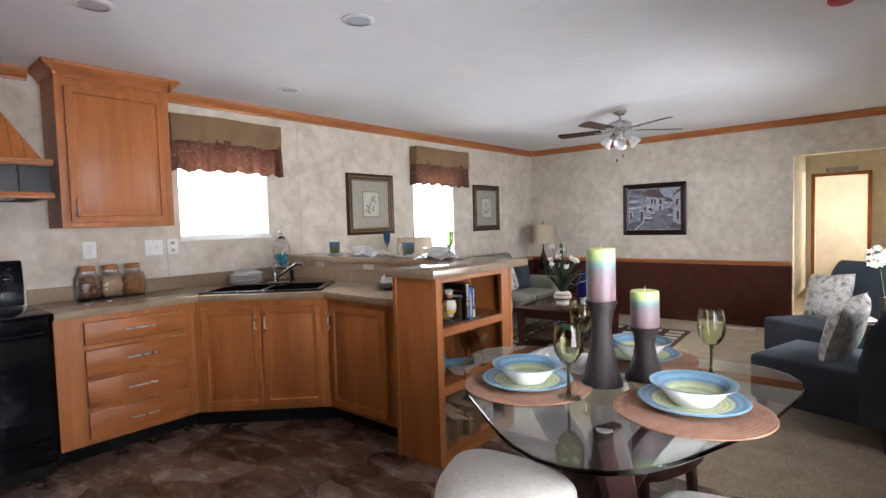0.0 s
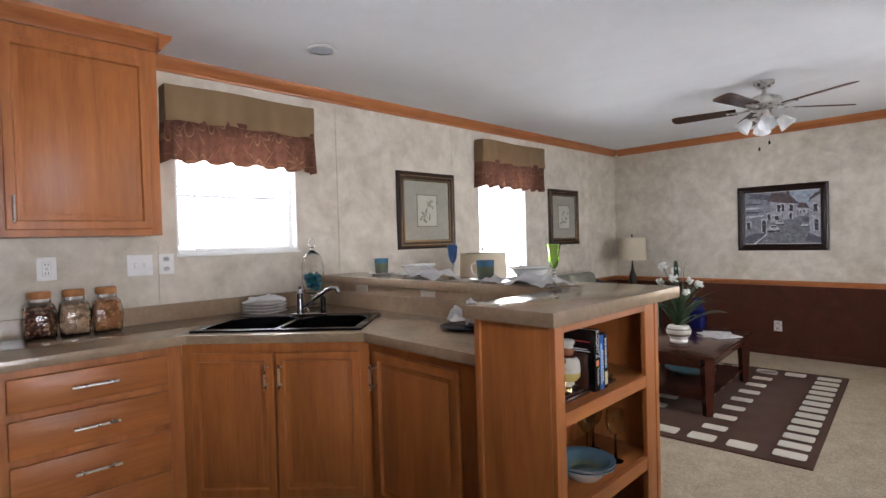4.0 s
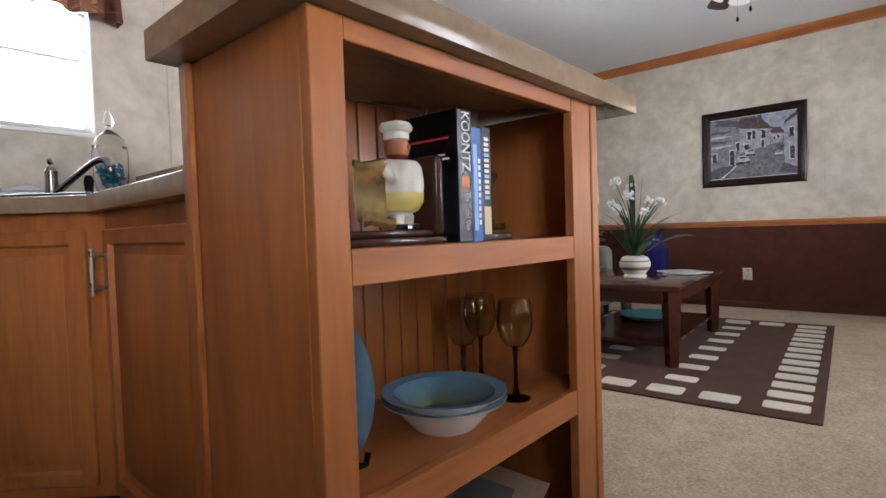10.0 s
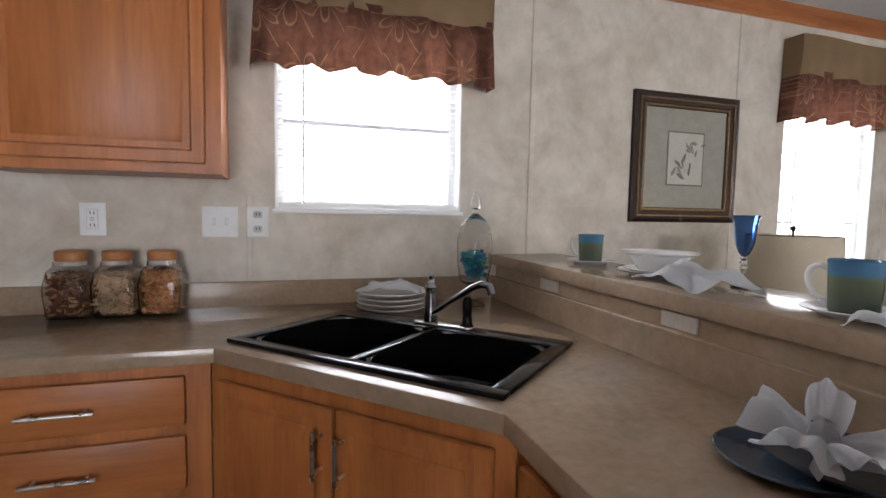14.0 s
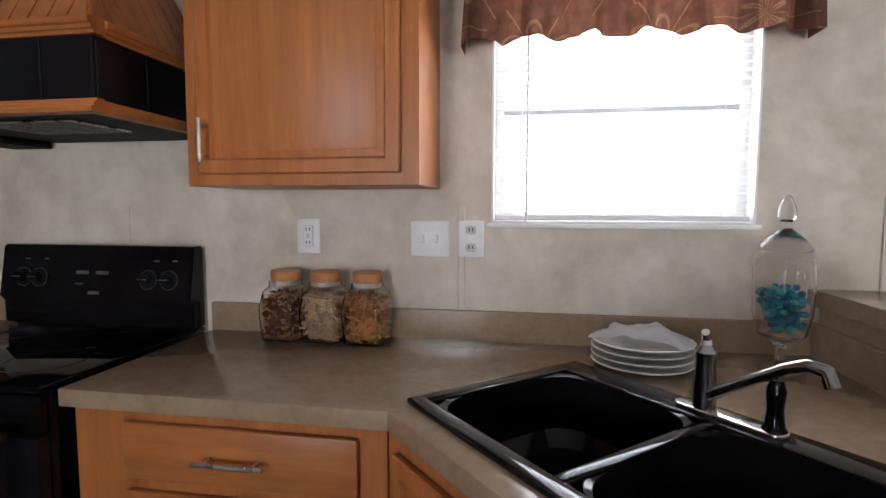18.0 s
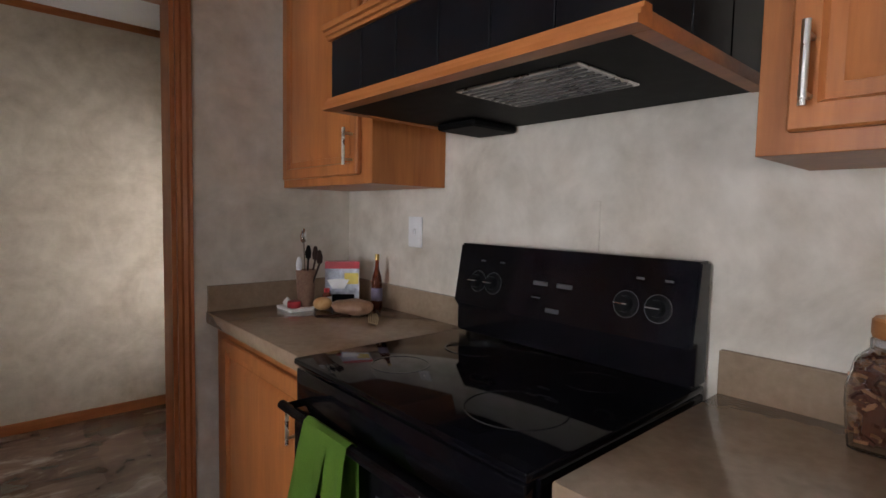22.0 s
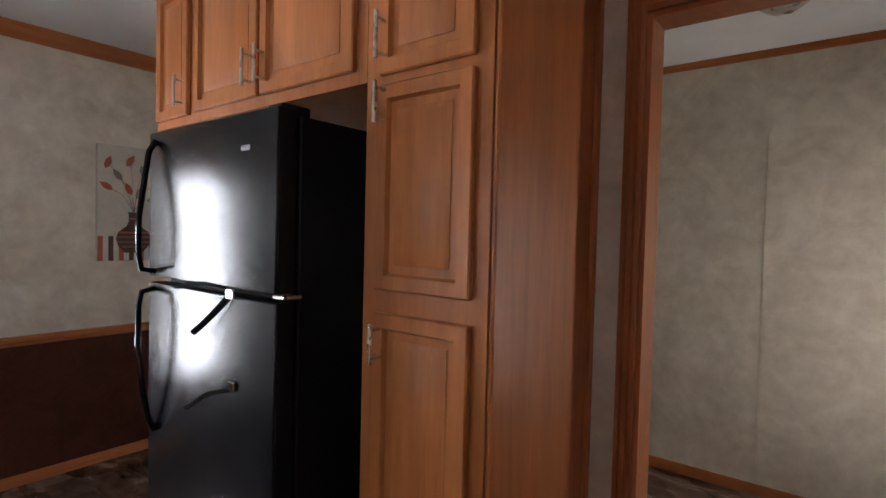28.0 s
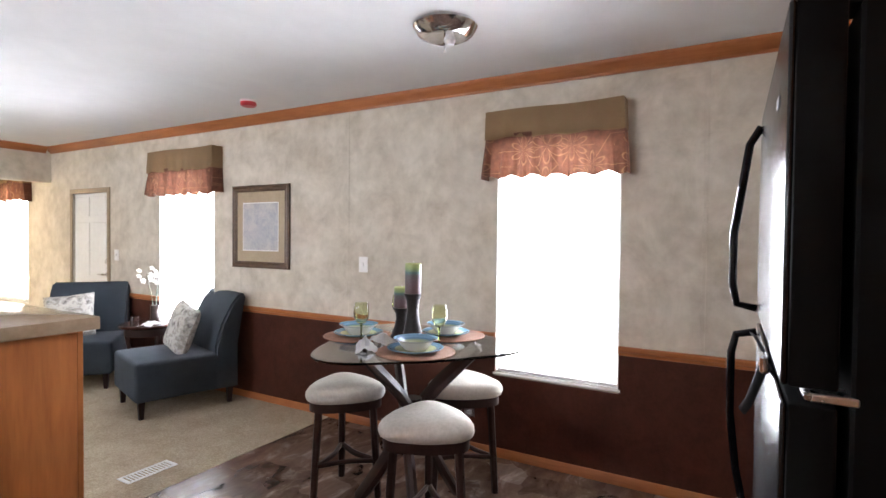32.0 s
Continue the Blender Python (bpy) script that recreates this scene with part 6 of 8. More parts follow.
for dx_, ln in ((0.03, 0.16), (-0.035, 0.20)):
    part("pull_chain", tube([(FNX + dx_, FNY, CEIL - 0.28), (FNX + dx_, FNY, CEIL - 0.28 - ln)], 0.0012, 5), NICKEL, fn)
    part("pull_knob", lathe([(0.0, 0.0), (0.008, 0.008), (0.005, 0.03), (0.0, 0.032)], 10, (FNX + dx_, FNY, CEIL - 0.31 - ln)), BLACKM, fn)

# ceiling fixtures
FROST_G = plain("grey_frosted_lens", (0.42, 0.445, 0.49), 0.3)
for x, y in ((-1.823, 2.21), (-2.553, 1.226), (-3.247, 2.73)):
    cl = thing("recessed_light", "white recessed ceiling downlight", "downlight", Matrix.Translation((x, y, CEIL)), "ceiling downlights")
    part("ring", lathe([(0.062, 0.0), (0.085, 0.0), (0.085, -0.006), (0.066, -0.009)], 32, (x, y, CEIL), False), WHITE, cl)
    part("lens", lathe([(0.0, -0.002), (0.063, -0.002), (0.063, -0.005), (0.0, -0.007)], 28, (x, y, CEIL)), FROST_G, cl, "grey frosted lens")
fl = thing("flush_light", "polished nickel flush ceiling light without its shade", "ceiling light", Matrix.Translation((-0.41, 1.65, CEIL)))
part("pan", lathe([(0.0, 0.0), (0.155, 0.0), (0.158, -0.012), (0.13, -0.05), (0.10, -0.062), (0.06, -0.045), (0.0, -0.04)], 40, (-0.41, 1.65, CEIL)), CHROME, fl)
part("bulb", lathe([(0.0, -0.115), (0.02, -0.11), (0.03, -0.09), (0.022, -0.065), (0.013, -0.04)], 18, (-0.435, 1.61, CEIL)), FROST, fl, "frosted light bulb")
part("stem", lathe([(0.0, -0.13), (0.006, -0.125), (0.006, -0.04)], 10, (-0.41, 1.65, CEIL)), CHROME, fl)
sa = thing("smoke_alarm", "smoke alarm under a red dust cover", "alarm", Matrix.Translation((0.11, 3.66, CEIL)))
part("base", lathe([(0.0, 0.0), (0.062, 0.0), (0.062, -0.012), (0.0, -0.013)], 28, (0.11, 3.66, CEIL)), WHITE, sa)
part("dust_cover", lathe([(0.058, -0.012), (0.060, -0.030), (0.05, -0.042), (0.0, -0.044)], 28, (0.11, 3.66, CEIL)), REDP, sa, "red plastic dust cover")
turned("hall_ceiling_light", "small nickel ceiling light in the hall", "ceiling light", [(0.0, -0.06), (0.05, -0.055), (0.10, -0.02), (0.105, 0.0)], (-2.72, -1.5, CEIL), NICKEL)


# ---- wall things ----


def on_wall(face, out):
    """A frame on a wall: x to the viewer's right, y into the wall, z up."""
    return lambda u, z: facing(*( (face, u) if out[0] else (u, face) ), z, (-out[0], -out[1]))


EASTW, WESTW, NORTHW = on_wall(XR, (-1, 0)), on_wall(XS, (1, 0)), on_wall(YF, (0, -1))


def ornate(m, w, h, label, frame_m, rim, matt, art, inner=None, kind="print"):
    """A framed picture; its centre at m."""
    e = thing("framed_picture", label, "picture", m)
    d = 0.028
    prof = [(0.0, 0.0), (0.0, -d * 0.7), (rim * 0.25, -d), (rim * 0.5, -d * 0.72), (rim * 0.75, -d * 0.85), (rim, -d * 0.4), (rim, 0.0)]
    corner = [(-w / 2, -h / 2), (w / 2, -h / 2), (w / 2, h / 2), (-w / 2, h / 2)]
    for i in range(4):
        (x0, z0), (x1, z1) = corner[i], corner[(i + 1) % 4]
        bm = bmesh.new()
        ends = []
        for x, z in ((x0, z0), (x1, z1)):
            ends.append([bm.verts.new((x * (1 - 2 * u / w), v, z * (1 - 2 * u / h))) for u, v in prof])
        n = len(prof)
        for k in range(n - 1):
            bm.faces.new((ends[0][k], ends[0][k + 1], ends[1][k + 1], ends[1][k]))
        bmesh.ops.recalc_face_normals(bm, faces=bm.faces[:])
        part("frame_side", bm, frame_m, e, local=True)
    part("mat_board", box(-w / 2 + rim, -0.008, -h / 2 + rim, w / 2 - rim, -0.002, h / 2 - rim), matt, e, local=True)
    if inner:
        iw, ih = inner
        part("inner_line", box(-iw / 2 - 0.008, -0.0092, -ih / 2 - 0.008, iw / 2 + 0.008, -0.0083, ih / 2 + 0.008), THINL if kind == "print" else WHITE, e, local=True)
        part("artwork", box(-iw / 2, -0.0106, -ih / 2, iw / 2, -0.0096, ih / 2), art, e, local=True)
    return e


FRAMED = mottled("dark_gilt_frame", (0.014, 0.006, 0.004), (0.034, 0.014, 0.009), 60.0, 200.0, 0.35, 0.1, spec=0.3)
GILT = mottled("worn_gilt", (0.11, 0.058, 0.022), (0.30, 0.185, 0.075), 60.0, 200.0, 0.35, 0.1, metal=0.6)
THINL = plain("thin_brown_line", (0.14, 0.11, 0.075), 0.6)
FRAMEB = plain("dark_brown_frame", (0.016, 0.007, 0.005), 0.3, spec=0.25, var=0.3)
MATT = mottled("grey_green_mat", (0.26, 0.25, 0.20), (0.33, 0.31, 0.26), 20.0, 150.0, 0.8)
PAPER = mottled("aged_paper", (0.42, 0.40, 0.34), (0.50, 0.48, 0.41), 14.0, 120.0, 0.8)


def sprig(e, seed, w, h):
    """Leaves and a small bird-like blot drawn on the print, as thin raised shapes."""
    rng = random.Random(seed)
    ink = [plain("ink_%d_%d" % (seed, k), c, 0.8, var=0.3) for k, c in enumerate(((0.12, 0.13, 0.09), (0.22, 0.21, 0.15), (0.14, 0.11, 0.10)))]
    for k in range(2):
        pts = [(-w * 0.18 + w * 0.4 * t + 0.02 * math.sin(5 * t + k), -0.0111, -h * 0.4 + h * 0.72 * t + k * 0.01) for t in (0, 0.25, 0.5, 0.75, 1)]
        part("twig", tube(pts, 0.0016, 4, 0.2), ink[2], e, local=True)
    for i in range(15):
        t = rng.random()
        cx, cz = -w * 0.18 + w * 0.4 * t + rng.uniform(-0.3, 0.3) * w, -h * 0.38 + h * 0.72 * t + rng.uniform(-0.1, 0.1) * h
        a, ln = rng.uniform(0, 3.14), rng.uniform(0.016, 0.034)
        pts = [(cx + ln * (s * math.cos(a) - q * math.sin(a)), -0.0110 - 0.0001 * (i % 4), cz + ln * (s * math.sin(a) + q * math.cos(a))) for s, q in ((-1, 0), (-0.4, 0.32), (0.3, 0.3), (1, 0), (0.3, -0.3), (-0.4, -0.32))]
        bm = bmesh.new()
        bm.faces.new([bm.verts.new(p) for p in pts])
        part("leaf_mark", bm, ink[i % 2], e, local=True)


for k, (y0, y1, z0, z1) in enumerate(((3.82, 4.485, 1.278, 1.927), (5.99, 6.61, 1.253, 1.882))):
    e = ornate(WESTW((y0 + y1) / 2, (z0 + z1) / 2), y1 - y0, z1 - z0, "gilt-framed botanical bird print with a wide mat", FRAMED, 0.075, MATT, PAPER, (0.22, 0.26))
    sprig(e, 30 + k, 0.22, 0.26)
    fw_, fh_ = (y1 - y0) / 2, (z1 - z0) / 2
    for off, wd_, dp in ((0.034, 0.0035, 0.0245), (0.066, 0.005, 0.0195)):
        for s_ in (-1, 1):
            part("gilt_line", box(s_ * (fw_ - off) - wd_, -dp - 0.003, -fh_ + off - wd_, s_ * (fw_ - off) + wd_, -dp + 0.004, fh_ - off + wd_, 0.0015), GILT, e, local=True)
            part("gilt_line", box(-fw_ + off + wd_ + 0.0005, -dp - 0.003, s_ * (fh_ - off) - wd_, fw_ - off - wd_ - 0.0005, -dp + 0.004, s_ * (fh_ - off) + wd_, 0.0015), GILT, e, local=True)


def street_art():
    """A dusky painted village street, in greys and browns."""
    m, nt, b = mat("street_painting", 0.5)
    c = ramp(nt, noise_fac(nt, 13.0, 8, 0.7, (1, 1, 1.5), 0.8), [(0.3, (0.02, 0.02, 0.03)), (0.45, (0.09, 0.085, 0.10)), (0.58, (0.17, 0.17, 0.20)), (0.72, (0.34, 0.34, 0.38))])
    nt.links.new(c, b.inputs["Base Color"])
    return m


STREET = street_art()
fx0, fx1, fz0, fz1 = -2.481, -1.656, 1.131, 1.828
e = ornate(NORTHW((fx0 + fx1) / 2, (fz0 + fz1) / 2), fx1 - fx0, fz1 - fz0, "dark-framed painting of a village street", FRAMEB, 0.07, STREET, STREET, (0.70, 0.55), "painting")
tones = {n: plain("paint_" + n, c, 0.6, var=0.35, scale=30) for n, c in (("pale", (0.30, 0.29, 0.32)), ("wall", (0.19, 0.185, 0.21)), ("roof", (0.075, 0.048, 0.050)), ("road", (0.14, 0.14, 0.155)), ("dark", (0.022, 0.020, 0.028)), ("shade", (0.075, 0.072, 0.090)), ("sky", (0.27, 0.31, 0.37)), ("white", (0.46, 0.45, 0.47)))}
brush = random.Random(77)


def uv_art(u, v):
    return (u - 0.5) * 0.70, (v - 0.5) * 0.55


def daub(tone, pts, lift):
    """One painted area with an uneven edge; points as fractions of the picture."""
    line = []
    for (u0, v0), (u1, v1) in zip(pts, pts[1:] + pts[:1]):
        for k in range(4):
            t = k / 4
            line.append((min(1.0, max(0.0, u0 + (u1 - u0) * t + brush.uniform(-0.006, 0.006))), min(1.0, max(0.0, v0 + (v1 - v0) * t + brush.uniform(-0.006, 0.006)))))
    bm = bmesh.new()
    bm.faces.new([bm.verts.new((uv_art(u, v)[0], -0.0108 - lift, uv_art(u, v)[1])) for u, v in line])
    part("painted_area", bm, tones[tone], e, local=True)


def patch(tone, u, v, w, h, lift):
    daub(tone, [(u - w / 2, v - h / 2), (u + w / 2, v - h / 2), (u + w / 2, v + h / 2), (u - w / 2, v + h / 2)], lift)


daub("sky", [(0.62, 0.62), (0.90, 0.62), (0.98, 1.0), (0.55, 1.0)], 0.0001)
daub("road", [(0.08, 0.0), (0.92, 0.0), (0.84, 0.28), (0.74, 0.52), (0.64, 0.52), (0.50, 0.36)], 0.0002)
daub("wall", [(0.0, 0.10), (0.30, 0.22), (0.38, 0.42), (0.38, 0.90), (0.0, 0.98)], 0.0003)
daub("pale", [(0.36, 0.40), (0.70, 0.50), (0.71, 0.78), (0.36, 0.84)], 0.0004)
daub("roof", [(0.32, 0.82), (0.74, 0.75), (0.66, 0.86), (0.60, 0.95), (0.38, 0.99)], 0.0005)
daub("shade", [(0.06, 0.90), (0.37, 0.84), (0.33, 0.95), (0.10, 0.99)], 0.0006)
daub("roof", [(0.56, 0.90), (0.61, 0.90), (0.61, 1.0), (0.56, 1.0)], 0.0007)
daub("pale", [(0.71, 0.50), (0.83, 0.52), (0.83, 0.70), (0.71, 0.70)], 0.0005)
daub("roof", [(0.70, 0.69), (0.85, 0.66), (0.82, 0.76), (0.73, 0.77)], 0.0006)
daub("pale", [(0.85, 0.10), (1.0, 0.03), (1.0, 0.93), (0.88, 0.80), (0.85, 0.70)], 0.0006)
daub("roof", [(0.84, 0.78), (1.0, 0.93), (1.0, 0.99), (0.86, 0.86)], 0.0007)
daub("shade", [(0.0, 0.0), (0.22, 0.0), (0.30, 0.22), (0.14, 0.20), (0.0, 0.14)], 0.0007)
daub("white", [(0.12, 0.0), (0.16, 0.0), (0.33, 0.20), (0.30, 0.20)], 0.0009)
daub("shade", [(0.80, 0.05), (1.0, 0.0), (1.0, 0.10), (0.84, 0.20)], 0.0009)
for k, v in enumerate((0.52, 0.60, 0.68, 0.76)):
    daub(("white", "shade")[k % 2], [(0.02, v), (0.24, v + 0.01), (0.28, v + 0.035), (0.03, v + 0.045)], 0.0008)
for u, v, w, h in ((0.47, 0.68, 0.045, 0.13), (0.52, 0.69, 0.035, 0.13), (0.63, 0.68, 0.04, 0.12), (0.62, 0.53, 0.03, 0.12), (0.27, 0.34, 0.05, 0.24), (0.06, 0.36, 0.05, 0.13), (0.34, 0.52, 0.04, 0.12), (0.93, 0.66, 0.05, 0.14), (0.94, 0.34, 0.05, 0.20), (0.75, 0.60, 0.02, 0.05), (0.79, 0.61, 0.02, 0.05), (0.44, 0.50, 0.05, 0.08)):
    patch("white", u, v + 0.01, w + 0.022, h + 0.03, 0.0010)
    patch("dark", u, v, w, h, 0.0011)
for u, v, sz in ((0.40, 0.29, 0.085), (0.48, 0.40, 0.06), (0.80, 0.34, 0.05)):
    patch("dark", u, v - sz * 0.55, sz * 2.0, sz * 0.5, 0.0012)
    daub("white", [(u - sz, v - sz * 0.4), (u + sz, v - sz * 0.3), (u + sz * 0.8, v + sz * 0.3), (u + sz * 0.3, v + sz * 0.8), (u - sz * 0.6, v + sz * 0.8), (u - sz, v + sz * 0.2)], 0.0013)
    patch("dark", u, v + sz * 0.45, sz * 1.0, sz * 0.35, 0.0014)
for tone in ("dark", "pale", "road", "shade"):
    bm = bmesh.new()
    for _ in range(70):
        u, v = brush.uniform(0.03, 0.97), brush.random() ** 1.4 * 0.9 + 0.04
        (cx, cz_), ln, th = uv_art(u, v), brush.uniform(0.006, 0.022), brush.uniform(0.001, 0.003)
        a = brush.choice((0.0, 0.1, -0.15, 0.5, 1.5))
        ca_, sa_ = math.cos(a), math.sin(a)
        bm.faces.new([bm.verts.new((max(-0.348, min(0.348, cx + p_ * ca_ - q_ * sa_)), -0.0124, max(-0.273, min(0.273, cz_ + p_ * sa_ + q_ * ca_)))) for p_, q_ in ((-ln, -th), (ln, -th * 0.4), (ln, th * 0.4), (-ln, th))])
    tagged(part("brush_strokes", bm, tones[tone], e, local=True), kind="stuff")

e = ornate(EASTW(3.947, 1.50), 0.69, 0.71, "brown-framed pale abstract print", plain("walnut_frame", (0.10, 0.055, 0.030), 0.4, var=0.3), 0.055, mottled("tan_mat", (0.33, 0.25, 0.15), (0.40, 0.31, 0.20), 20.0), mottled("pale_abstract", (0.30, 0.30, 0.36), (0.55, 0.53, 0.50), 12.0, 40.0, 0.6), (0.42, 0.40), "plain")

# flower canvas behind the fridge
ca = thing("canvas_print", "frameless canvas of a vase with red leaves", "picture", EASTW(-0.180, 1.543))
part("canvas", box(-0.195, -0.03, -0.343, 0.195, 0.0, 0.343, 0.003), PAPER, ca, local=True)
CB_, CR_, CM_, CG_ = plain("print_brown", (0.07, 0.03, 0.022), 0.7), plain("print_rust", (0.30, 0.08, 0.045), 0.7), plain("print_band", (0.16, 0.08, 0.06), 0.7), plain("print_grey", (0.17, 0.155, 0.13), 0.7)
for i in range(7):
    part("painted_band", box(-0.193 + 0.056 * i, -0.0306, -0.342, -0.166 + 0.056 * i, -0.0300, -0.195), CB_ if i % 2 else CR_, ca, local=True)
vase_prof = [(0.0, 0.0), (0.05, 0.0), (0.085, 0.04), (0.098, 0.085), (0.085, 0.125), (0.04, 0.16), (0.028, 0.19), (0.030, 0.24), (0.038, 0.245), (0.0, 0.245)]
part("painted_vase", moved(lathe(vase_prof, 24), Matrix.Translation((0.0, -0.0310, -0.295)) @ Matrix.Diagonal((1, 0.008, 1, 1))), CB_, ca, local=True)
for z, w in ((0.03, 0.066), (0.058, 0.088), (0.088, 0.094), (0.116, 0.084), (0.20, 0.026)):
    part("painted_stripe", box(-w, -0.0325, -0.295 + z, w, -0.0318, -0.283 + z), (CM_, CR_)[z > 0.1], ca, local=True)
for i, (x, z, a) in enumerate(((-0.14, 0.24, 1.2), (-0.09, 0.17, 2.2), (-0.02, 0.26, 1.0), (0.05, 0.20, 1.8), (0.10, 0.27, 0.6), (0.15, 0.16, 0.4), (-0.03, 0.09, 2.0), (0.03, 0.07, 1.2), (-0.15, 0.10, 2.6), (0.11, 0.04, 0.5))):
    part("painted_stem", tube([(0.0, -0.0312, -0.05), (x * 0.4, -0.0312, z * 0.5), (x, -0.0312, z)], 0.0018, 4, 0.2), CB_, ca, local=True)
    bm = bmesh.new()
    bm.faces.new([bm.verts.new((x + 0.042 * (s * math.cos(a) - q * math.sin(a)), -0.0318, z + 0.042 * (s * math.sin(a) + q * math.cos(a)))) for s, q in ((-1, 0), (-0.5, 0.38), (0.2, 0.42), (1, 0), (0.2, -0.42), (-0.5, -0.38))])
    part("painted_leaf", bm, (CR_, CG_)[i % 2], ca, local=True)


SOCKET = plain("ivory_socket", (0.50, 0.49, 0.46), 0.4)


def plate_cover(m, kind, label):
    """A wall plate 70 or 115 mm wide with its switches or sockets."""
    w = 0.128 if kind == "double" else 0.082
    h = 0.118
    e = thing("wall_switch" if kind in ("double", "switch") else "wall_outlet", label, "switch" if kind in ("double", "switch") else "outlet", m)
    part("cover", box(-w / 2, -0.006, -h / 2, w / 2, 0.0, h / 2, 0.003, 2), WHITE, e, local=True)
    if kind == "gfci":
        part("raised_frame", box(-0.0180, -0.0085, -0.0355, 0.0180, -0.0062, 0.0355, 0.001), SOCKET, e, local=True)
        part("face", box(-0.0165, -0.0100, -0.034, 0.0165, -0.0086, 0.034, 0.001), WHITE, e, local=True)
        for z in (-0.022, 0.022):
            for x in (-0.006, 0.006):
                part("slot", box(x - 0.0014, -0.0106, z - 0.005, x + 0.0014, -0.0100, z + 0.006), BLACKM, e, local=True)
        for z in (-0.004, 0.004):
            part("test_button", box(-0.006, -0.0112, z - 0.0026, 0.006, -0.0101, z + 0.0026, 0.0005), SOCKET, e, local=True)
    elif kind == "outlet":
        for z in (-0.028, 0.028):
            s_ = part("socket", prism([(x, y) for x, y in rrect(-0.017, -0.014, 0.017, 0.014, 0.010, 4)], 0, 0.002), SOCKET, e, local=True)
            s_.matrix_basis = pose(0, -0.006, z, 90, 0, 0)
            for x in (-0.006, 0.006):
                part("slot", box(x - 0.0018, -0.0087, z - 0.004, x + 0.0018, -0.0079, z + 0.007), BLACKM, e, local=True)
    else:
        for x in ((-0.023, 0.023) if kind == "double" else (0.0,)):
            part("toggle", box(x - 0.005, -0.014, -0.011, x + 0.005, -0.005, 0.011, 0.002), WHITE, e, local=True)
            part("toggle_slot", box(x - 0.006, -0.0066, -0.013, x + 0.006, -0.0058, 0.013), SOCKET, e, local=True)
    return e


plate_cover(WESTW(1.945, 1.257), "double", "white double toggle switch above the worktop")
plate_cover(WESTW(2.081, 1.258), "outlet", "white wall outlet above the worktop")
plate_cover(WESTW(1.526, 1.262), "gfci", "white wall outlet beside the range")
plate_cover(WESTW(0.042, 1.245), "switch", "white wall switch between the range and the doorway")
plate_cover(NORTHW(-2.115, 0.318), "outlet", "white wall outlet in the dark wainscot")
plate_cover(EASTW(2.84, 1.215), "switch", "white wall switch beside the dining table")
plate_cover(EASTW(1.935, 0.285), "outlet", "white wall outlet low under the window")
plate_cover(EASTW(6.158, 1.20), "switch", "white wall switch beside the front door")

# floor registers
for x0, y0, x1, y1 in ((-0.95, 3.38, -0.65, 3.495), (-1.15, 7.30, -0.85, 7.40)):
    rgst = thing("floor_register", "white metal floor register in the carpet", "vent", Matrix.Translation((x0, y0, 0.004)), "floor registers")
    part("frame", join(box(x0, y0, 0.004, x1, y0 + 0.014, 0.009), box(x0, y1 - 0.014, 0.004, x1, y1, 0.009), box(x0, y0 + 0.014, 0.004, x0 + 0.014, y1 - 0.014, 0.009), box(x1 - 0.014, y0 + 0.014, 0.004, x1, y1 - 0.014, 0.009)), PAINT, rgst)
    for i in range(14):
        a = x0 + 0.018 + (x1 - x0 - 0.036) * i / 13
        part("louvre", box(a - 0.004, y0 + 0.014, 0.0042, a + 0.004, y1 - 0.014, 0.0075), PAINT, rgst)

# front door
fdm = EASTW((LEAFY[0] + LEAFY[1]) / 2, 0.0)
fw = LEAFY[1] - LEAFY[0]
dr = thing("door_1", "white panelled front door with a lever handle", "door", fdm, kind="structure")
part("leaf", box(-fw / 2 + 0.003, 0.02, 0.01, fw / 2 - 0.003, 0.06, LEAFY[3] - 0.004, 0.002), PAINT, dr, local=True)
for x in (-0.17, 0.17):
    for z0, z1 in ((0.15, 0.80), (0.95, 1.55), (1.62, 1.84)):
        f_ = box(x - 0.13, 0.012, z0, x + 0.13, 0.0205, z1, 0.004)
        part("panel", f_, PAINT, dr, local=True)
part("lever_handle", join(moved(lathe([(0.0, 0.0), (0.03, 0.0), (0.03, 0.006), (0.011, 0.012), (0.011, 0.05), (0.0, 0.05)], 18), pose(0.31, 0.02, 0.98, 90, 0, 0)), tube([(0.31, -0.025, 0.98), (0.22, -0.03, 0.98)], 0.009, 8)), NICKEL, dr, local=True)
part("deadbolt", moved(lathe([(0.0, 0.0), (0.028, 0.0), (0.026, 0.012), (0.0, 0.014)], 18), pose(0.31, 0.02, 1.12, 90, 0, 0)), NICKEL, dr, local=True)
TAUPE = plain("taupe_trim", (0.30, 0.22, 0.14), 0.5)
single("door_trim", moved(join(box(-fw / 2 - 0.05, -0.012, 0, -fw / 2 + 0.002, 0.0, LEAFY[3] + 0.05, 0.003), box(fw / 2 - 0.002, -0.012, 0, fw / 2 + 0.05, 0.0, LEAFY[3] + 0.05, 0.003), box(-fw / 2 + 0.002, -0.012, LEAFY[3] - 0.002, fw / 2 - 0.002, 0.0, LEAFY[3] + 0.05, 0.003)), fdm), TAUPE, "taupe door trim", "trim", "structure")
gv = thing("return_air_grille", "white return air grille over the far doorway", "vent", facing(-0.25, YB, 2.10, (0, 1)))
part("frame", box(-0.25, -0.008, -0.045, 0.25, 0.0, 0.045, 0.002), PAINT, gv, local=True)
for i in range(5):
    part("louvre", box(-0.235, -0.012, -0.036 + i * 0.017, 0.235, -0.0082, -0.026 + i * 0.017), GREYP, gv, local=True)

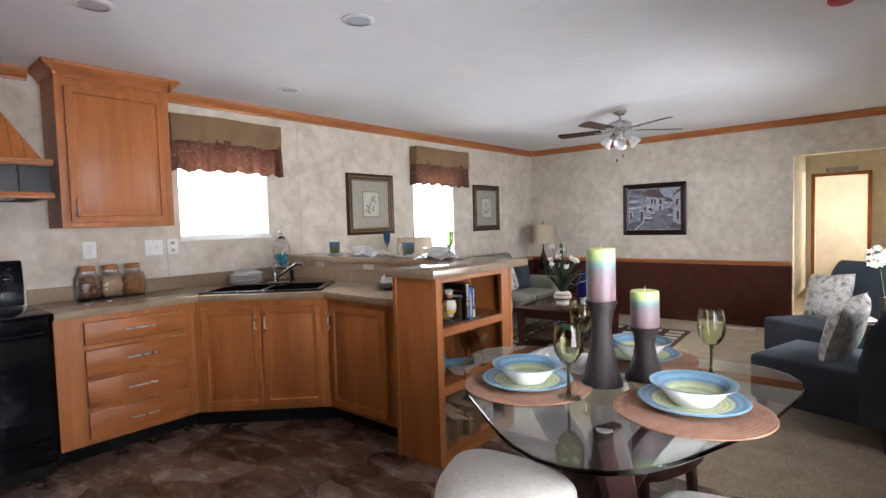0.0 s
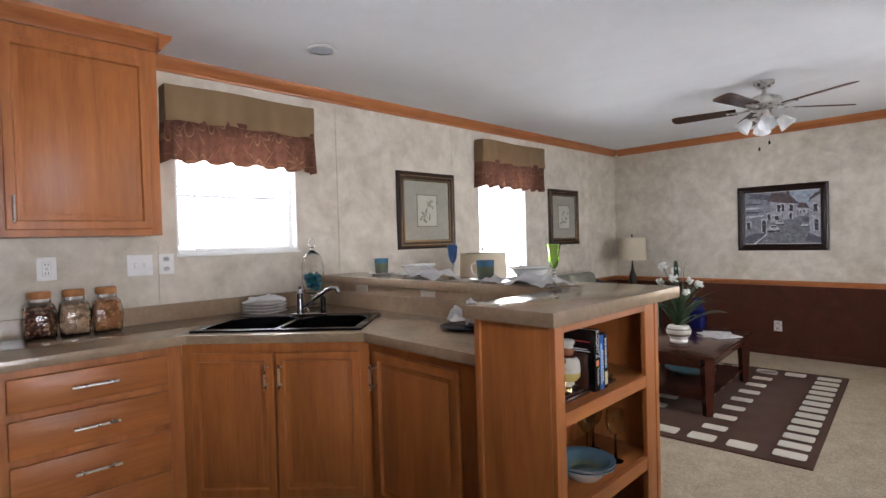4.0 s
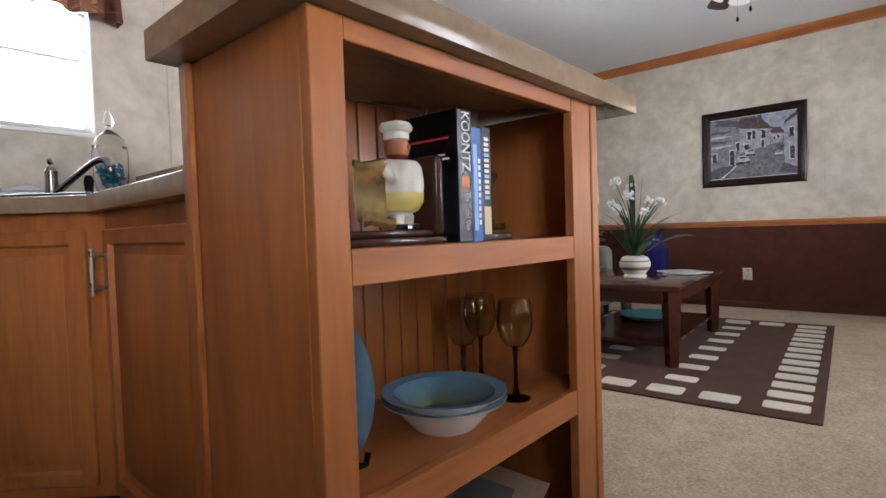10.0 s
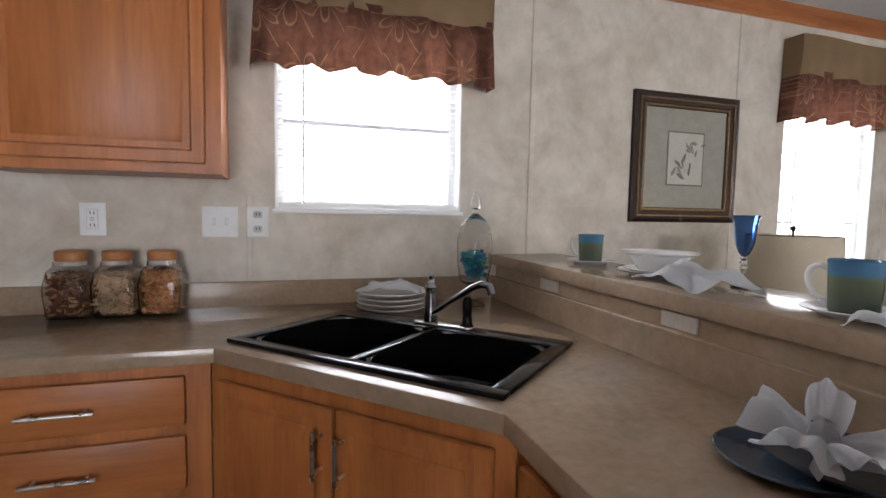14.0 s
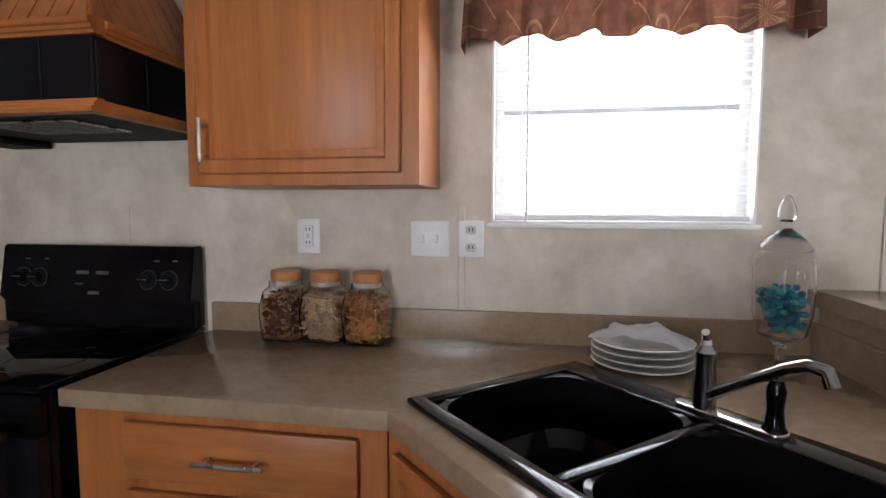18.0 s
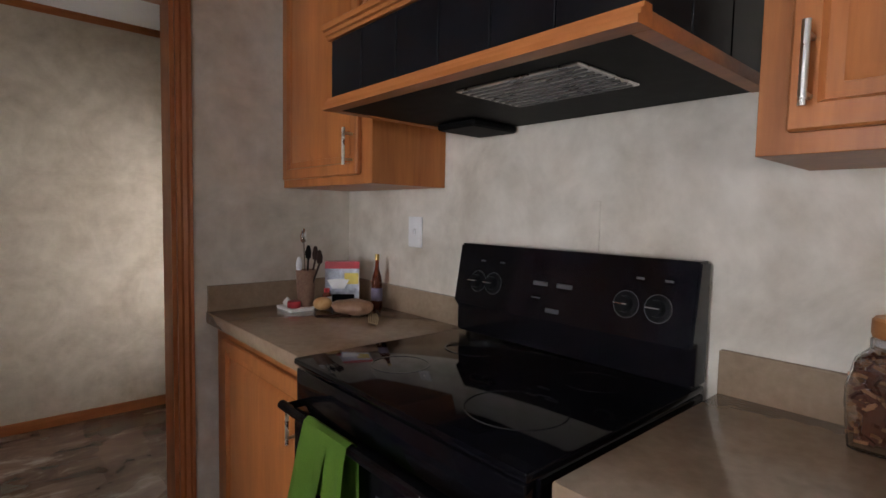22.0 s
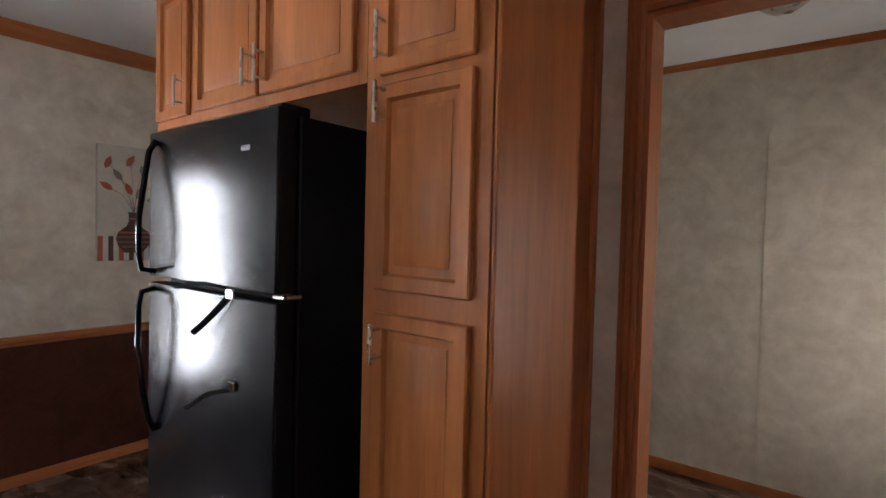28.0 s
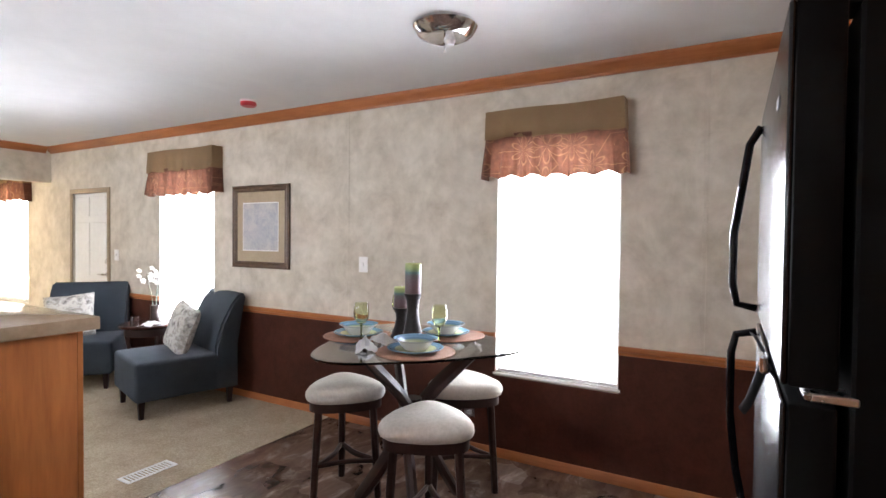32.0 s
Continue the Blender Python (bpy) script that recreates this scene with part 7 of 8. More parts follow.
# ---- small things ----
PLATE = [(0.0, 0.0), (0.085, 0.0), (0.095, 0.006), (0.132, 0.016), (0.135, 0.019), (0.131, 0.021), (0.092, 0.011), (0.0, 0.006)]
BOWL = [(0.0, 0.0), (0.055, 0.0), (0.060, 0.004), (0.082, 0.030), (0.092, 0.045), (0.112, 0.052), (0.113, 0.055), (0.092, 0.051), (0.078, 0.036), (0.05, 0.010), (0.0, 0.008)]


def glazed_bowl(label, at, k, kz, glaze, group):
    """A stoneware bowl: pale shell outside, ringed glaze inside and on the rim."""
    e = thing("soup_bowl", label, "bowl", Matrix.Translation(at), group)
    part("shell", lathe(scaled(BOWL[:7], k, kz), 40, caps=False), CERAM, e, "pale glazed outside", local=True)
    part("inner_glaze", lathe(scaled(BOWL[5:], k, kz), 40, caps=False), glaze, e, "ringed blue and green glaze", local=True)
    return e


def scaled(prof, k, kz=None):
    return [(r * k, z * (kz or k)) for r, z in prof]


def goblet(label, at, bowl_m, stem_m, prof_bowl, stem_h, foot_r, group="wine glasses"):
    """A stemmed glass: bowl, stem and foot."""
    e = thing("wine_glass", label, "glass", Matrix.Translation(at), group)
    n = len(prof_bowl)
    inner = [(max(0.0, r - 0.0022), z + (0.002 if i < n - 1 else 0)) for i, (r, z) in enumerate(prof_bowl)][::-1]
    part("bowl", lathe([(r, z + stem_h) for r, z in prof_bowl + inner], 24, caps=False), bowl_m, e, local=True)
    part("stem", lathe([(0.0, stem_h + 0.004), (0.006, stem_h), (0.004, stem_h * 0.7), (0.0045, stem_h * 0.3), (0.008, 0.008), (foot_r * 0.9, 0.004), (foot_r, 0.0015), (foot_r, 0.0), (0.0, 0.0)], 20), stem_m, e, local=True)
    return e


WINE = [(0.004, 0.0), (0.022, 0.008), (0.036, 0.032), (0.041, 0.060), (0.039, 0.090), (0.034, 0.118)]
for x, y in ((-0.391, 1.676), (-0.126, 2.10), (-0.528, 2.055)):
    goblet("olive green stemmed wine glass on the dining table", (x, y, TZT), GREENG, DKGREEN, [(r * 0.98, z * 0.94) for r, z in WINE], 0.096, 0.034)

for i, (x, y) in enumerate(((-0.103, 1.800), (-0.548, 1.715), (-0.378, 2.192))):
    a = -15 + 240 * i
    pm = thing("placemat", "round woven rust-brown placemat", "placemat", pose(x + (0.004 if i == 0 else 0), y - (0.028 if i == 0 else 0), TZT, 0, 0, a), "place settings on the dining table")
    k = 0
    r_ = 0.19
    while r_ > 0.02:
        part("braid", lathe([(r_, 0.0), (r_, 0.003), (r_ - 0.005, 0.0042), (r_ - 0.0105, 0.003), (r_ - 0.0105, 0.0)], 48, caps=False), MAT_W, pm, local=True)
        r_ -= 0.0112
    turned("dinner_plate", "blue-rimmed green glazed dinner plate", "plate", PLATE, (x, y, TZT + 0.0045), PLATEG, 40, "place settings on the dining table", False)
    glazed_bowl("cream and blue ringed stoneware soup bowl", (x + 0.002, y, TZT + 0.0125), 0.94, 0.98, BOWLG, "place settings on the dining table")


def candle(x, y, hh, hc, rc, label):
    hd = thing("candle_holder", "waisted bronze candle holder on the dining table", "candle holder", Matrix.Translation((x, y, TZT)), "candle holders")
    part("body", lathe([(0.0, 0.0), (0.060, 0.0), (0.060, 0.006), (0.052, hh * 0.12), (0.036, hh * 0.42), (0.029, hh * 0.66), (0.034, hh * 0.86), (0.045, hh * 0.97), (0.047, hh), (0.0, hh)], 32, (x, y, TZT)), mottled("hammered_bronze_%d" % int(hh * 1000), (0.010, 0.007, 0.007), (0.026, 0.018, 0.017), 90.0, 260.0, 0.5, 0.6, spec=0.25), hd)
    c = thing("pillar_candle", label, "candle", Matrix.Translation((x, y, TZT + hh)), "pillar candles")
    z0, z1 = TZT + hh, TZT + hh + hc
    wax = by_height("layered_wax_%d" % int(hh * 1000), [(0.0, (0.085, 0.046, 0.045)), (0.35, (0.125, 0.080, 0.086)), (0.60, (0.11, 0.10, 0.105)), (0.70, (0.09, 0.17, 0.16)), (0.82, (0.27, 0.35, 0.14)), (1.0, (0.42, 0.46, 0.18))], z0, z1, 0.45)
    wax.node_tree.nodes["Principled BSDF"].inputs["Subsurface Weight"].default_value = 0.0
    wax.node_tree.nodes["Principled BSDF"].inputs["Subsurface Radius"].default_value = (0.02, 0.02, 0.01)
    part("wax", lathe([(0.0, 0.001), (rc, 0.001), (rc, hc - 0.004), (rc - 0.004, hc), (rc * 0.6, hc - 0.004), (0.0, hc - 0.006)], 32, (x, y, z0)), wax, c)
    part("wick", tube([(x, y, z1 - 0.007), (x + 0.002, y, z1 + 0.012)], 0.0012, 5), WHITE, c)


candle(-0.367, 1.848, 0.252, 0.156, 0.042, "tall pillar candle, lime top over mauve")
candle(-0.283, 1.974, 0.160, 0.112, 0.042, "short pillar candle, lime top over mauve")


def napkin(label, m, w, d, h, seed, flute=False):
    """A crumpled cloth napkin: a folded sheet with soft ridges."""
    rng = random.Random(seed)
    n = 34
    ph = [rng.uniform(0, 6.28) for _ in range(6)]
    bm = bmesh.new()
    g = []
    for i in range(n + 1):
        row = []
        for j in range(n + 1):
            u, v = i / n * 2 - 1, j / n * 2 - 1
            rad = math.hypot(u, v)
            edge = 1 + 0.12 * math.sin(3 * math.atan2(v, u) + ph[0]) + 0.06 * math.sin(7 * math.atan2(v, u) + ph[1])
            rid = 1.2 - 2.0 * abs(math.sin(2.6 * u + 1.3 * v + ph[2])) + 0.7 * (1 - 2 * abs(math.sin(3.6 * v - 1.6 * u + ph[3]))) + 0.3 * math.sin(11 * u + ph[4])
            z = max(0.0, (1 - rad ** 2 * 0.55)) * h * 0.46 + h * 0.34 * (rid * 0.5 + 0.6) * max(0.12, 1 - rad * 0.45)
            if flute:
                z += h * 0.5 * max(0, math.cos(u * 3.1)) * (1 - abs(v))
            row.append(bm.verts.new((u * w / 2 * edge, v * d / 2 * edge, max(0.002, z))))
        g.append(row)
    for i in range(n):
        for j in range(n):
            bm.faces.new((g[i][j], g[i + 1][j], g[i + 1][j + 1], g[i][j + 1]))
    bmesh.ops.solidify(bm, geom=bm.faces[:], thickness=0.002)
    e = thing("napkin", label, "napkin", m, "white napkins")
    part("cloth", bm, NAPKIN, e, local=True)
    return e


def ring_on(e, m):
    t_ = lathe([(0.021, -0.009), (0.023, -0.009), (0.023, 0.009), (0.021, 0.009), (0.021, -0.009)], 20, caps=False)
    part("napkin_ring", moved(t_, m), CHROME, e, "silver napkin ring", local=True)


nk = napkin("white cloth napkin in a silver ring on the dining table", pose(-0.620, 1.955, TZT, 0, 0, 40), 0.20, 0.09, 0.05, 3, True)
ring_on(nk, pose(0, 0, 0.022, 0, 90, 0))
nk = napkin("white cloth napkin in a ring beside the candles", pose(-0.470, 1.965, TZT, 0, 0, 75), 0.17, 0.09, 0.05, 9, True)
ring_on(nk, pose(0, 0, 0.022, 0, 90, 0))

# settings on the bar ledge
LZ = BZ1
BLACKRIM = ringed("white_plate_dark_rim", [(0.0, (0.70, 0.69, 0.67)), (0.76, (0.70, 0.69, 0.67)), (0.80, (0.03, 0.03, 0.04)), (0.88, (0.70, 0.69, 0.67))])
MUGG = [by_height("mug_glaze", [(0.0, (0.08, 0.10, 0.07)), (0.52, (0.11, 0.13, 0.08)), (0.60, (0.06, 0.15, 0.24)), (1.0, (0.05, 0.13, 0.22))], LZ + 0.02, LZ + 0.13, 0.2)]


def mug(x, y, a):
    turned("saucer", "white saucer with a dark rim line on the ledge", "saucer", scaled(PLATE, 0.68, 0.8), (x, y, LZ), BLACKRIM, 36, "place settings on the bar ledge", False)
    e = thing("coffee_mug", "blue and green glazed coffee mug", "mug", pose(x, y, LZ + 0.006, 0, 0, a), "coffee mugs")
    part("cup", lathe([(0.0, 0.0), (0.040, 0.0), (0.043, 0.004), (0.047, 0.095), (0.049, 0.106), (0.047, 0.107), (0.044, 0.095), (0.040, 0.010), (0.0, 0.008)], 28, caps=False), MUGG[0], e, local=True)
    part("handle", tube([(0.044, 0, 0.086), (0.056, 0, 0.092), (0.067, 0, 0.091), (0.076, 0, 0.084), (0.080, 0, 0.072), (0.079, 0, 0.058), (0.074, 0, 0.044), (0.066, 0, 0.032), (0.055, 0, 0.025), (0.042, 0, 0.022)], 0.0048, 8, 1.3), CERAM, e, "cream handle", local=True)


mug(-3.50, 3.30, 215)
mug(-2.50, 3.225, 205)
for x, y in ((-3.13, 3.30), (-2.27, 3.315)):
    turned("dinner_plate", "white dinner plate with a dark rim line", "plate", PLATE, (x, y, LZ), BLACKRIM, 40, "place settings on the bar ledge", False)
    turned("salad_plate", "white salad plate with a dark rim line", "plate", scaled(PLATE, 0.8), (x, y, LZ + 0.0085), BLACKRIM, 36, "place settings on the bar ledge", False)
    turned("soup_bowl", "white rimmed soup bowl on stacked plates", "bowl", scaled(BOWL, 1.05, 1.1), (x, y, LZ + 0.0165), CERAM, 40, "place settings on the bar ledge", False)
FLUTE = [(0.005, 0.0), (0.014, 0.009), (0.024, 0.034), (0.027, 0.062), (0.030, 0.092), (0.034, 0.112)]


def flute(label, x, y, m):
    e = thing("goblet", label, "goblet", Matrix.Translation((x, y, LZ)), "coloured goblets")
    inner = [(max(0.0, r - 0.0025), z + 0.003) for r, z in FLUTE[:-1]] + [(FLUTE[-1][0] - 0.0025, FLUTE[-1][1])]
    part("bowl", lathe([(r, z + 0.085) for r, z in [(0.0, 0.0)] + FLUTE + inner[::-1] + [(0.0, 0.004)]], 28, caps=False), m, e, "coloured glass bowl", local=True)
    part("stem", lathe([(0.0, 0.084), (0.011, 0.082), (0.006, 0.076), (0.012, 0.069), (0.006, 0.062), (0.011, 0.055), (0.005, 0.048), (0.0045, 0.018), (0.009, 0.007), (0.028, 0.004), (0.030, 0.0), (0.0, 0.0)], 20), GLASS, e, "clear cut-glass stem", local=True)


flute("lime green goblet with a clear stem", -1.988, 3.10, LIMEG)
flute("blue goblet with a clear stem", -2.86, 3.345, BLUEG)
napkin("crumpled white napkin on the bar ledge", pose(-2.90, 3.215, LZ, 0, 0, -12), 0.32, 0.19, 0.090, 14)
napkin("crumpled white napkin on the bar ledge", pose(-2.13, 3.165, LZ, 0, 0, -10), 0.28, 0.20, 0.080, 15)
napkin("small folded white napkin on the bar ledge", pose(-2.395, 3.17, LZ, 0, 0, 10), 0.11, 0.11, 0.05, 16)
for i in range(2):
    turned("salad_plate", "dark blue glazed plate on the worktop", "plate", scaled(PLATE, 0.84), (-2.365 + 0.05 * i, 2.90 + 0.05 * i, CT + 0.001 + i * 0.012), plain("ink_blue_glaze_%d" % i, (0.030, 0.050, 0.075), 0.2), 36, "", False)
nk = thing("napkin", "white napkin tied like a bow on blue plates", "napkin", pose(-2.325, 2.905, CT + 0.022, 0, 0, 20) @ Matrix.Diagonal((0.90, 0.90, 1.25, 1)), "white napkins")
for turn, rise, length, wide, puff in ((20, 6, 0.120, 0.062, 0.034), (160, 8, 0.115, 0.060, 0.036), (262, 4, 0.105, 0.066, 0.030), (315, 2, 0.095, 0.058, 0.028), (95, 58, 0.078, 0.034, 0.024)):
    fb = bmesh.new()
    rows = []
    for k in range(13):
        t = k / 12
        row = []
        for i in range(21):
            u = i / 20 * 2 - 1
            half = 0.010 + (wide - 0.010) * math.sin(min(1.0, t * 1.15) * math.pi / 2)
            arch = puff * math.cos(u * math.pi / 2) ** 0.7 * (0.30 + 0.70 * math.sin(t * math.pi * 0.72))
            fold = 0.006 * t * math.sin(9 * u + turn) + 0.004 * math.sin(5 * t + 3 * u + turn)
            p_ = Vector((0.008 + length * t * (1 - 0.10 * u * u + 0.05 * math.sin(4 * u + turn)), half * u, arch + fold))
            row.append(fb.verts.new(Matrix.Rotation(radians(turn), 3, "Z") @ (Matrix.Rotation(radians(-rise), 3, "Y") @ p_) + Vector((0, 0, 0.012))))
        rows.append(row)
    for a, b in zip(rows, rows[1:]):
        for i in range(20):
            fb.faces.new((a[i], a[i + 1], b[i + 1], b[i]))
    bmesh.ops.solidify(fb, geom=fb.faces[:], thickness=0.0018)
    part("cloth_fold", fb, NAPKIN, nk, local=True)
ring_on(nk, pose(0, 0, 0.035, 90, 0, 15))

# by the sink
sp = (-3.755, 2.575)
for i in range(4):
    turned("dinner_plate", "white dinner plate in a stack by the sink", "plate", scaled(PLATE, 1.0, 0.9), (sp[0], sp[1], CT + i * 0.019), CERAM, 40, "stacked white plates", False)
napkin("white napkin lying on the stacked plates", pose(sp[0], sp[1] + 0.01, CT + 0.074, 0, 0, 60), 0.22, 0.15, 0.055, 25)
ap = thing("apothecary_jar", "footed clear glass apothecary jar with teal stones", "jar", Matrix.Translation((-3.765, 2.925, CT)))
part("body", lathe([(0.0, 0.0), (0.048, 0.0), (0.050, 0.004), (0.012, 0.018), (0.010, 0.06), (0.022, 0.080), (0.058, 0.10), (0.070, 0.16), (0.073, 0.27), (0.066, 0.30), (0.063, 0.30), (0.070, 0.268), (0.067, 0.16), (0.055, 0.104), (0.0, 0.090)], 32, caps=False), GLASS, ap, local=True)
part("lid", lathe([(0.070, 0.301), (0.070, 0.308), (0.060, 0.335), (0.036, 0.360), (0.014, 0.378), (0.012, 0.395), (0.022, 0.41), (0.020, 0.435), (0.008, 0.462), (0.0, 0.466)], 28, caps=False), GLASS, ap, "domed glass lid", local=True)
rng = random.Random(8)
TEAL = [plain("teal_stone_%d" % i, c, 0.2) for i, c in enumerate(((0.02, 0.28, 0.38), (0.02, 0.18, 0.32), (0.07, 0.42, 0.42)))]
for i in range(84):
    a, r_, z_ = rng.uniform(0, 6.28), 0.050 * rng.random() ** 0.5, rng.uniform(0.112, 0.225)
    s_ = bmesh.new()
    bmesh.ops.create_icosphere(s_, subdivisions=1, radius=rng.uniform(0.011, 0.016))
    s_.transform(Matrix.Translation((r_ * math.cos(a), r_ * math.sin(a), z_)) @ Matrix.Diagonal((1, rng.uniform(0.7, 1.2), rng.uniform(0.6, 1), 1)))
    part("stone", s_, TEAL[i % 3], ap, local=True)


def fill_bits(e, cols, seed, hw_, z0, z1, size, count):
    """Pasta or pods in a jar: short tilted rods, one mesh."""
    rng_ = random.Random(seed)
    for c in cols:
        bm = bmesh.new()
        for _ in range(count // len(cols)):
            p_ = Vector((rng_.uniform(-hw_, hw_), rng_.uniform(-hw_, hw_), rng_.uniform(z0, z1)))
            k = max(abs(p_.x), abs(p_.y))
            d = Vector((rng_.gauss(0, 1), rng_.gauss(0, 1), rng_.gauss(0, 0.6))).normalized() * size
            b0 = box(-size * 0.28, -size * 0.28, -size, size * 0.28, size * 0.28, size)
            b0.transform(Matrix.Translation(p_) @ d.to_track_quat("Z", "Y").to_matrix().to_4x4())
            me = bpy.data.meshes.new("tmp")
            b0.to_mesh(me)
            b0.free()
            bm.from_mesh(me)
            bpy.data.meshes.remove(me)
        tagged(part("filling", bm, c, e, local=True), kind="stuff")
    # solid core added behind the rods to brighten the gaps between them
    core = box(-hw_ * 0.78, -hw_ * 0.78, z0, hw_ * 0.78, hw_ * 0.78, z1 - 0.012, 0.008, 2)
    tagged(part("filling", core, cols[0], e, local=True), kind="stuff")


PASTA = [[plain("pod_brown", (0.15, 0.045, 0.018), 0.5), plain("pod_cream", (0.40, 0.20, 0.09), 0.6)], [plain("shell_tan", (0.58, 0.37, 0.21), 0.6), plain("shell_pale", (0.68, 0.48, 0.30), 0.6)], [plain("pasta_amber", (0.50, 0.19, 0.05), 0.5), plain("pasta_gold", (0.60, 0.30, 0.10), 0.5)]]
for i, y in enumerate((1.482, 1.620, 1.760)):
    j = thing("storage_jar", "square glass jar of %s with a round wooden lid" % ("mixed dark beans", "tan pasta shells", "amber pasta twists")[i], "jar", pose(-3.862, y, CT, 0, 0, -4), "storage jars")
    w = 0.068
    sizes, zs = (0.82, 0.90, 1.0, 1.0, 0.86, 0.62, 0.62), (0.0, 0.004, 0.080, 0.112, 0.160, 0.178, 0.194)
    skin = [ring_at(rrect(-w * k, -w * k, w * k, w * k, 0.018 * k, 4), z) for k, z in zip(sizes, zs)]
    skin += [ring_at(rrect(-w * k + 0.003, -w * k + 0.003, w * k - 0.003, w * k - 0.003, 0.015 * k, 4), z + (0.005 if z < 0.01 else 0.0)) for k, z in zip(sizes[::-1], zs[::-1])]
    gl = loops(skin, True)
    gl.faces.new(list(gl.verts)[: len(skin[0])])
    bmesh.ops.recalc_face_normals(gl, faces=gl.faces[:])
    part("glass_body", gl, GLASS, j, local=True)
    fill_bits(j, PASTA[i], 40 + i, w * 0.83, 0.014, (0.152, 0.156, 0.158)[i], 0.010, 660)
    part("lid", lathe([(0.0, 0.1945), (0.046, 0.1945), (0.048, 0.200), (0.048, 0.224), (0.044, 0.229), (0.0, 0.230)], 28), CORK, j, "round turned wooden lid", local=True)
    part("lid_seal", lathe([(0.041, 0.180), (0.0425, 0.180), (0.0425, 0.1940), (0.041, 0.1940)], 24, caps=False), WHITE, j, local=True)

# corner beside the range
cz = CT
ut = thing("utensil_crock", "woven brown utensil holder with kitchen tools", "utensil holder", Matrix.Translation((-3.655, -0.285, cz + 0.012)))
part("pot", lathe([(0.0, 0.0), (0.030, 0.0), (0.039, 0.145), (0.036, 0.145), (0.028, 0.006), (0.0, 0.005)], 24, caps=False), mottled("wicker", (0.13, 0.06, 0.035), (0.24, 0.13, 0.08), 120.0, 300.0, 0.7, 1.0), ut, local=True)
for i, (dx_, dy_, hh, m_) in enumerate(((0.01, 0.0, 0.34, CHROME), (-0.02, -0.02, 0.25, BLACKM), (-0.02, 0.04, 0.25, DARKW), (-0.03, 0.055, 0.23, DARKW), (0.02, -0.02, 0.19, NAPKIN))):
    t_ = part("tool", tube([(0, 0, 0.01), (dx_, dy_, hh * 0.75)], 0.004, 6), m_, ut, local=True)
    part("tool_head", moved(lathe([(0.0, 0.0), (0.012, 0.008), (0.014, 0.03), (0.007, 0.055), (0.0, 0.06)], 12), Matrix.Translation((dx_, dy_, hh * 0.75 - 0.005)) @ Matrix.Diagonal((1, 0.5, 1, 1))), m_, t_, local=True)
bxr = thing("food_box", "red and white cereal carton with a bowl picture", "carton", pose(-3.815, -0.275, cz, 0, 0, 148) @ Matrix.Diagonal((0.82, 0.9, 0.92, 1)))
part("carton", box(-0.085, -0.03, 0, 0.085, 0.03, 0.20, 0.002), plain("carton_print", (0.42, 0.44, 0.50), 0.5, var=0.5, scale=30.0), bxr, local=True)
part("red_band", box(-0.0856, -0.0306, 0.17, 0.0856, 0.0306, 0.2005), REDP, bxr, local=True)
part("yellow_patch", box(0.01, -0.0310, 0.10, 0.08, -0.0302, 0.15), plain("yellow_print", (0.55, 0.42, 0.08), 0.5), bxr, local=True)
part("dark_patch", box(-0.05, -0.0312, 0.02, 0.06, -0.0302, 0.055), BLACKM, bxr, local=True)
part("bowl_picture", moved(lathe([(0.0, 0.0), (0.03, 0.0), (0.055, 0.04), (0.0, 0.045)], 20), Matrix.Translation((-0.02, -0.0312, 0.08)) @ Matrix.Diagonal((1, 0.02, 1, 1))), CERAM, bxr, local=True)
ob = thing("sauce_bottle", "glass bottle of red sauce with a tall neck", "bottle", Matrix.Translation((-3.885, -0.125, cz)) @ Matrix.Diagonal((0.78, 0.78, 1.0, 1)))
part("bottle", lathe([(0.0, 0.0), (0.027, 0.0), (0.029, 0.006), (0.029, 0.10), (0.024, 0.13), (0.011, 0.165), (0.010, 0.20), (0.0, 0.202)], 24), glass("red_liquid", (0.35, 0.07, 0.03)), ob, local=True)
part("label", lathe([(0.0294, 0.035), (0.0297, 0.036), (0.0297, 0.085), (0.0294, 0.086)], 24, caps=False), plain("violet_label", (0.20, 0.16, 0.22), 0.5), ob, local=True)
part("cap", lathe([(0.0, 0.224), (0.012, 0.223), (0.012, 0.1985), (0.0105, 0.1985)], 16, caps=False), GOLD, ob, local=True)
for x, y, hh, cap in ((-3.745, -0.275, 0.066, BLACKM), (-3.715, -0.225, 0.085, REDP)):
    sb = thing("spice_bottle", "small spice bottle with a white label", "bottle", Matrix.Translation((x, y, cz)), "spice bottles")
    part("bottle", lathe([(0.0, 0.0), (0.016, 0.0), (0.017, 0.003), (0.017, hh * 0.72), (0.010, hh * 0.82), (0.0, hh * 0.82)], 18), plain("spice_glass", (0.16, 0.05, 0.03), 0.2) if "spice_glass" not in bpy.data.materials else bpy.data.materials["spice_glass"], sb, local=True)
    part("label", lathe([(0.0173, hh * 0.15), (0.0175, hh * 0.15), (0.0175, hh * 0.62), (0.0173, hh * 0.62)], 18, caps=False), WHITE, sb, local=True)
    part("cap", lathe([(0.011, hh * 0.8205), (0.012, hh), (0.0, hh)], 14), cap, sb, local=True)
turned("tin", "small red tin beside the spices", "tin", [(0.0, 0.0), (0.024, 0.0), (0.026, 0.003), (0.026, 0.022), (0.023, 0.026), (0.0, 0.027)], (-3.600, -0.275, cz + 0.0125), REDP)
turned("garlic_bulb", "white garlic bulb on recipe cards", "garlic", [(0.0, 0.0), (0.014, 0.002), (0.019, 0.012), (0.013, 0.022), (0.004, 0.030), (0.0, 0.036)], (-3.60, -0.335, cz + 0.0125), CERAM, 14)
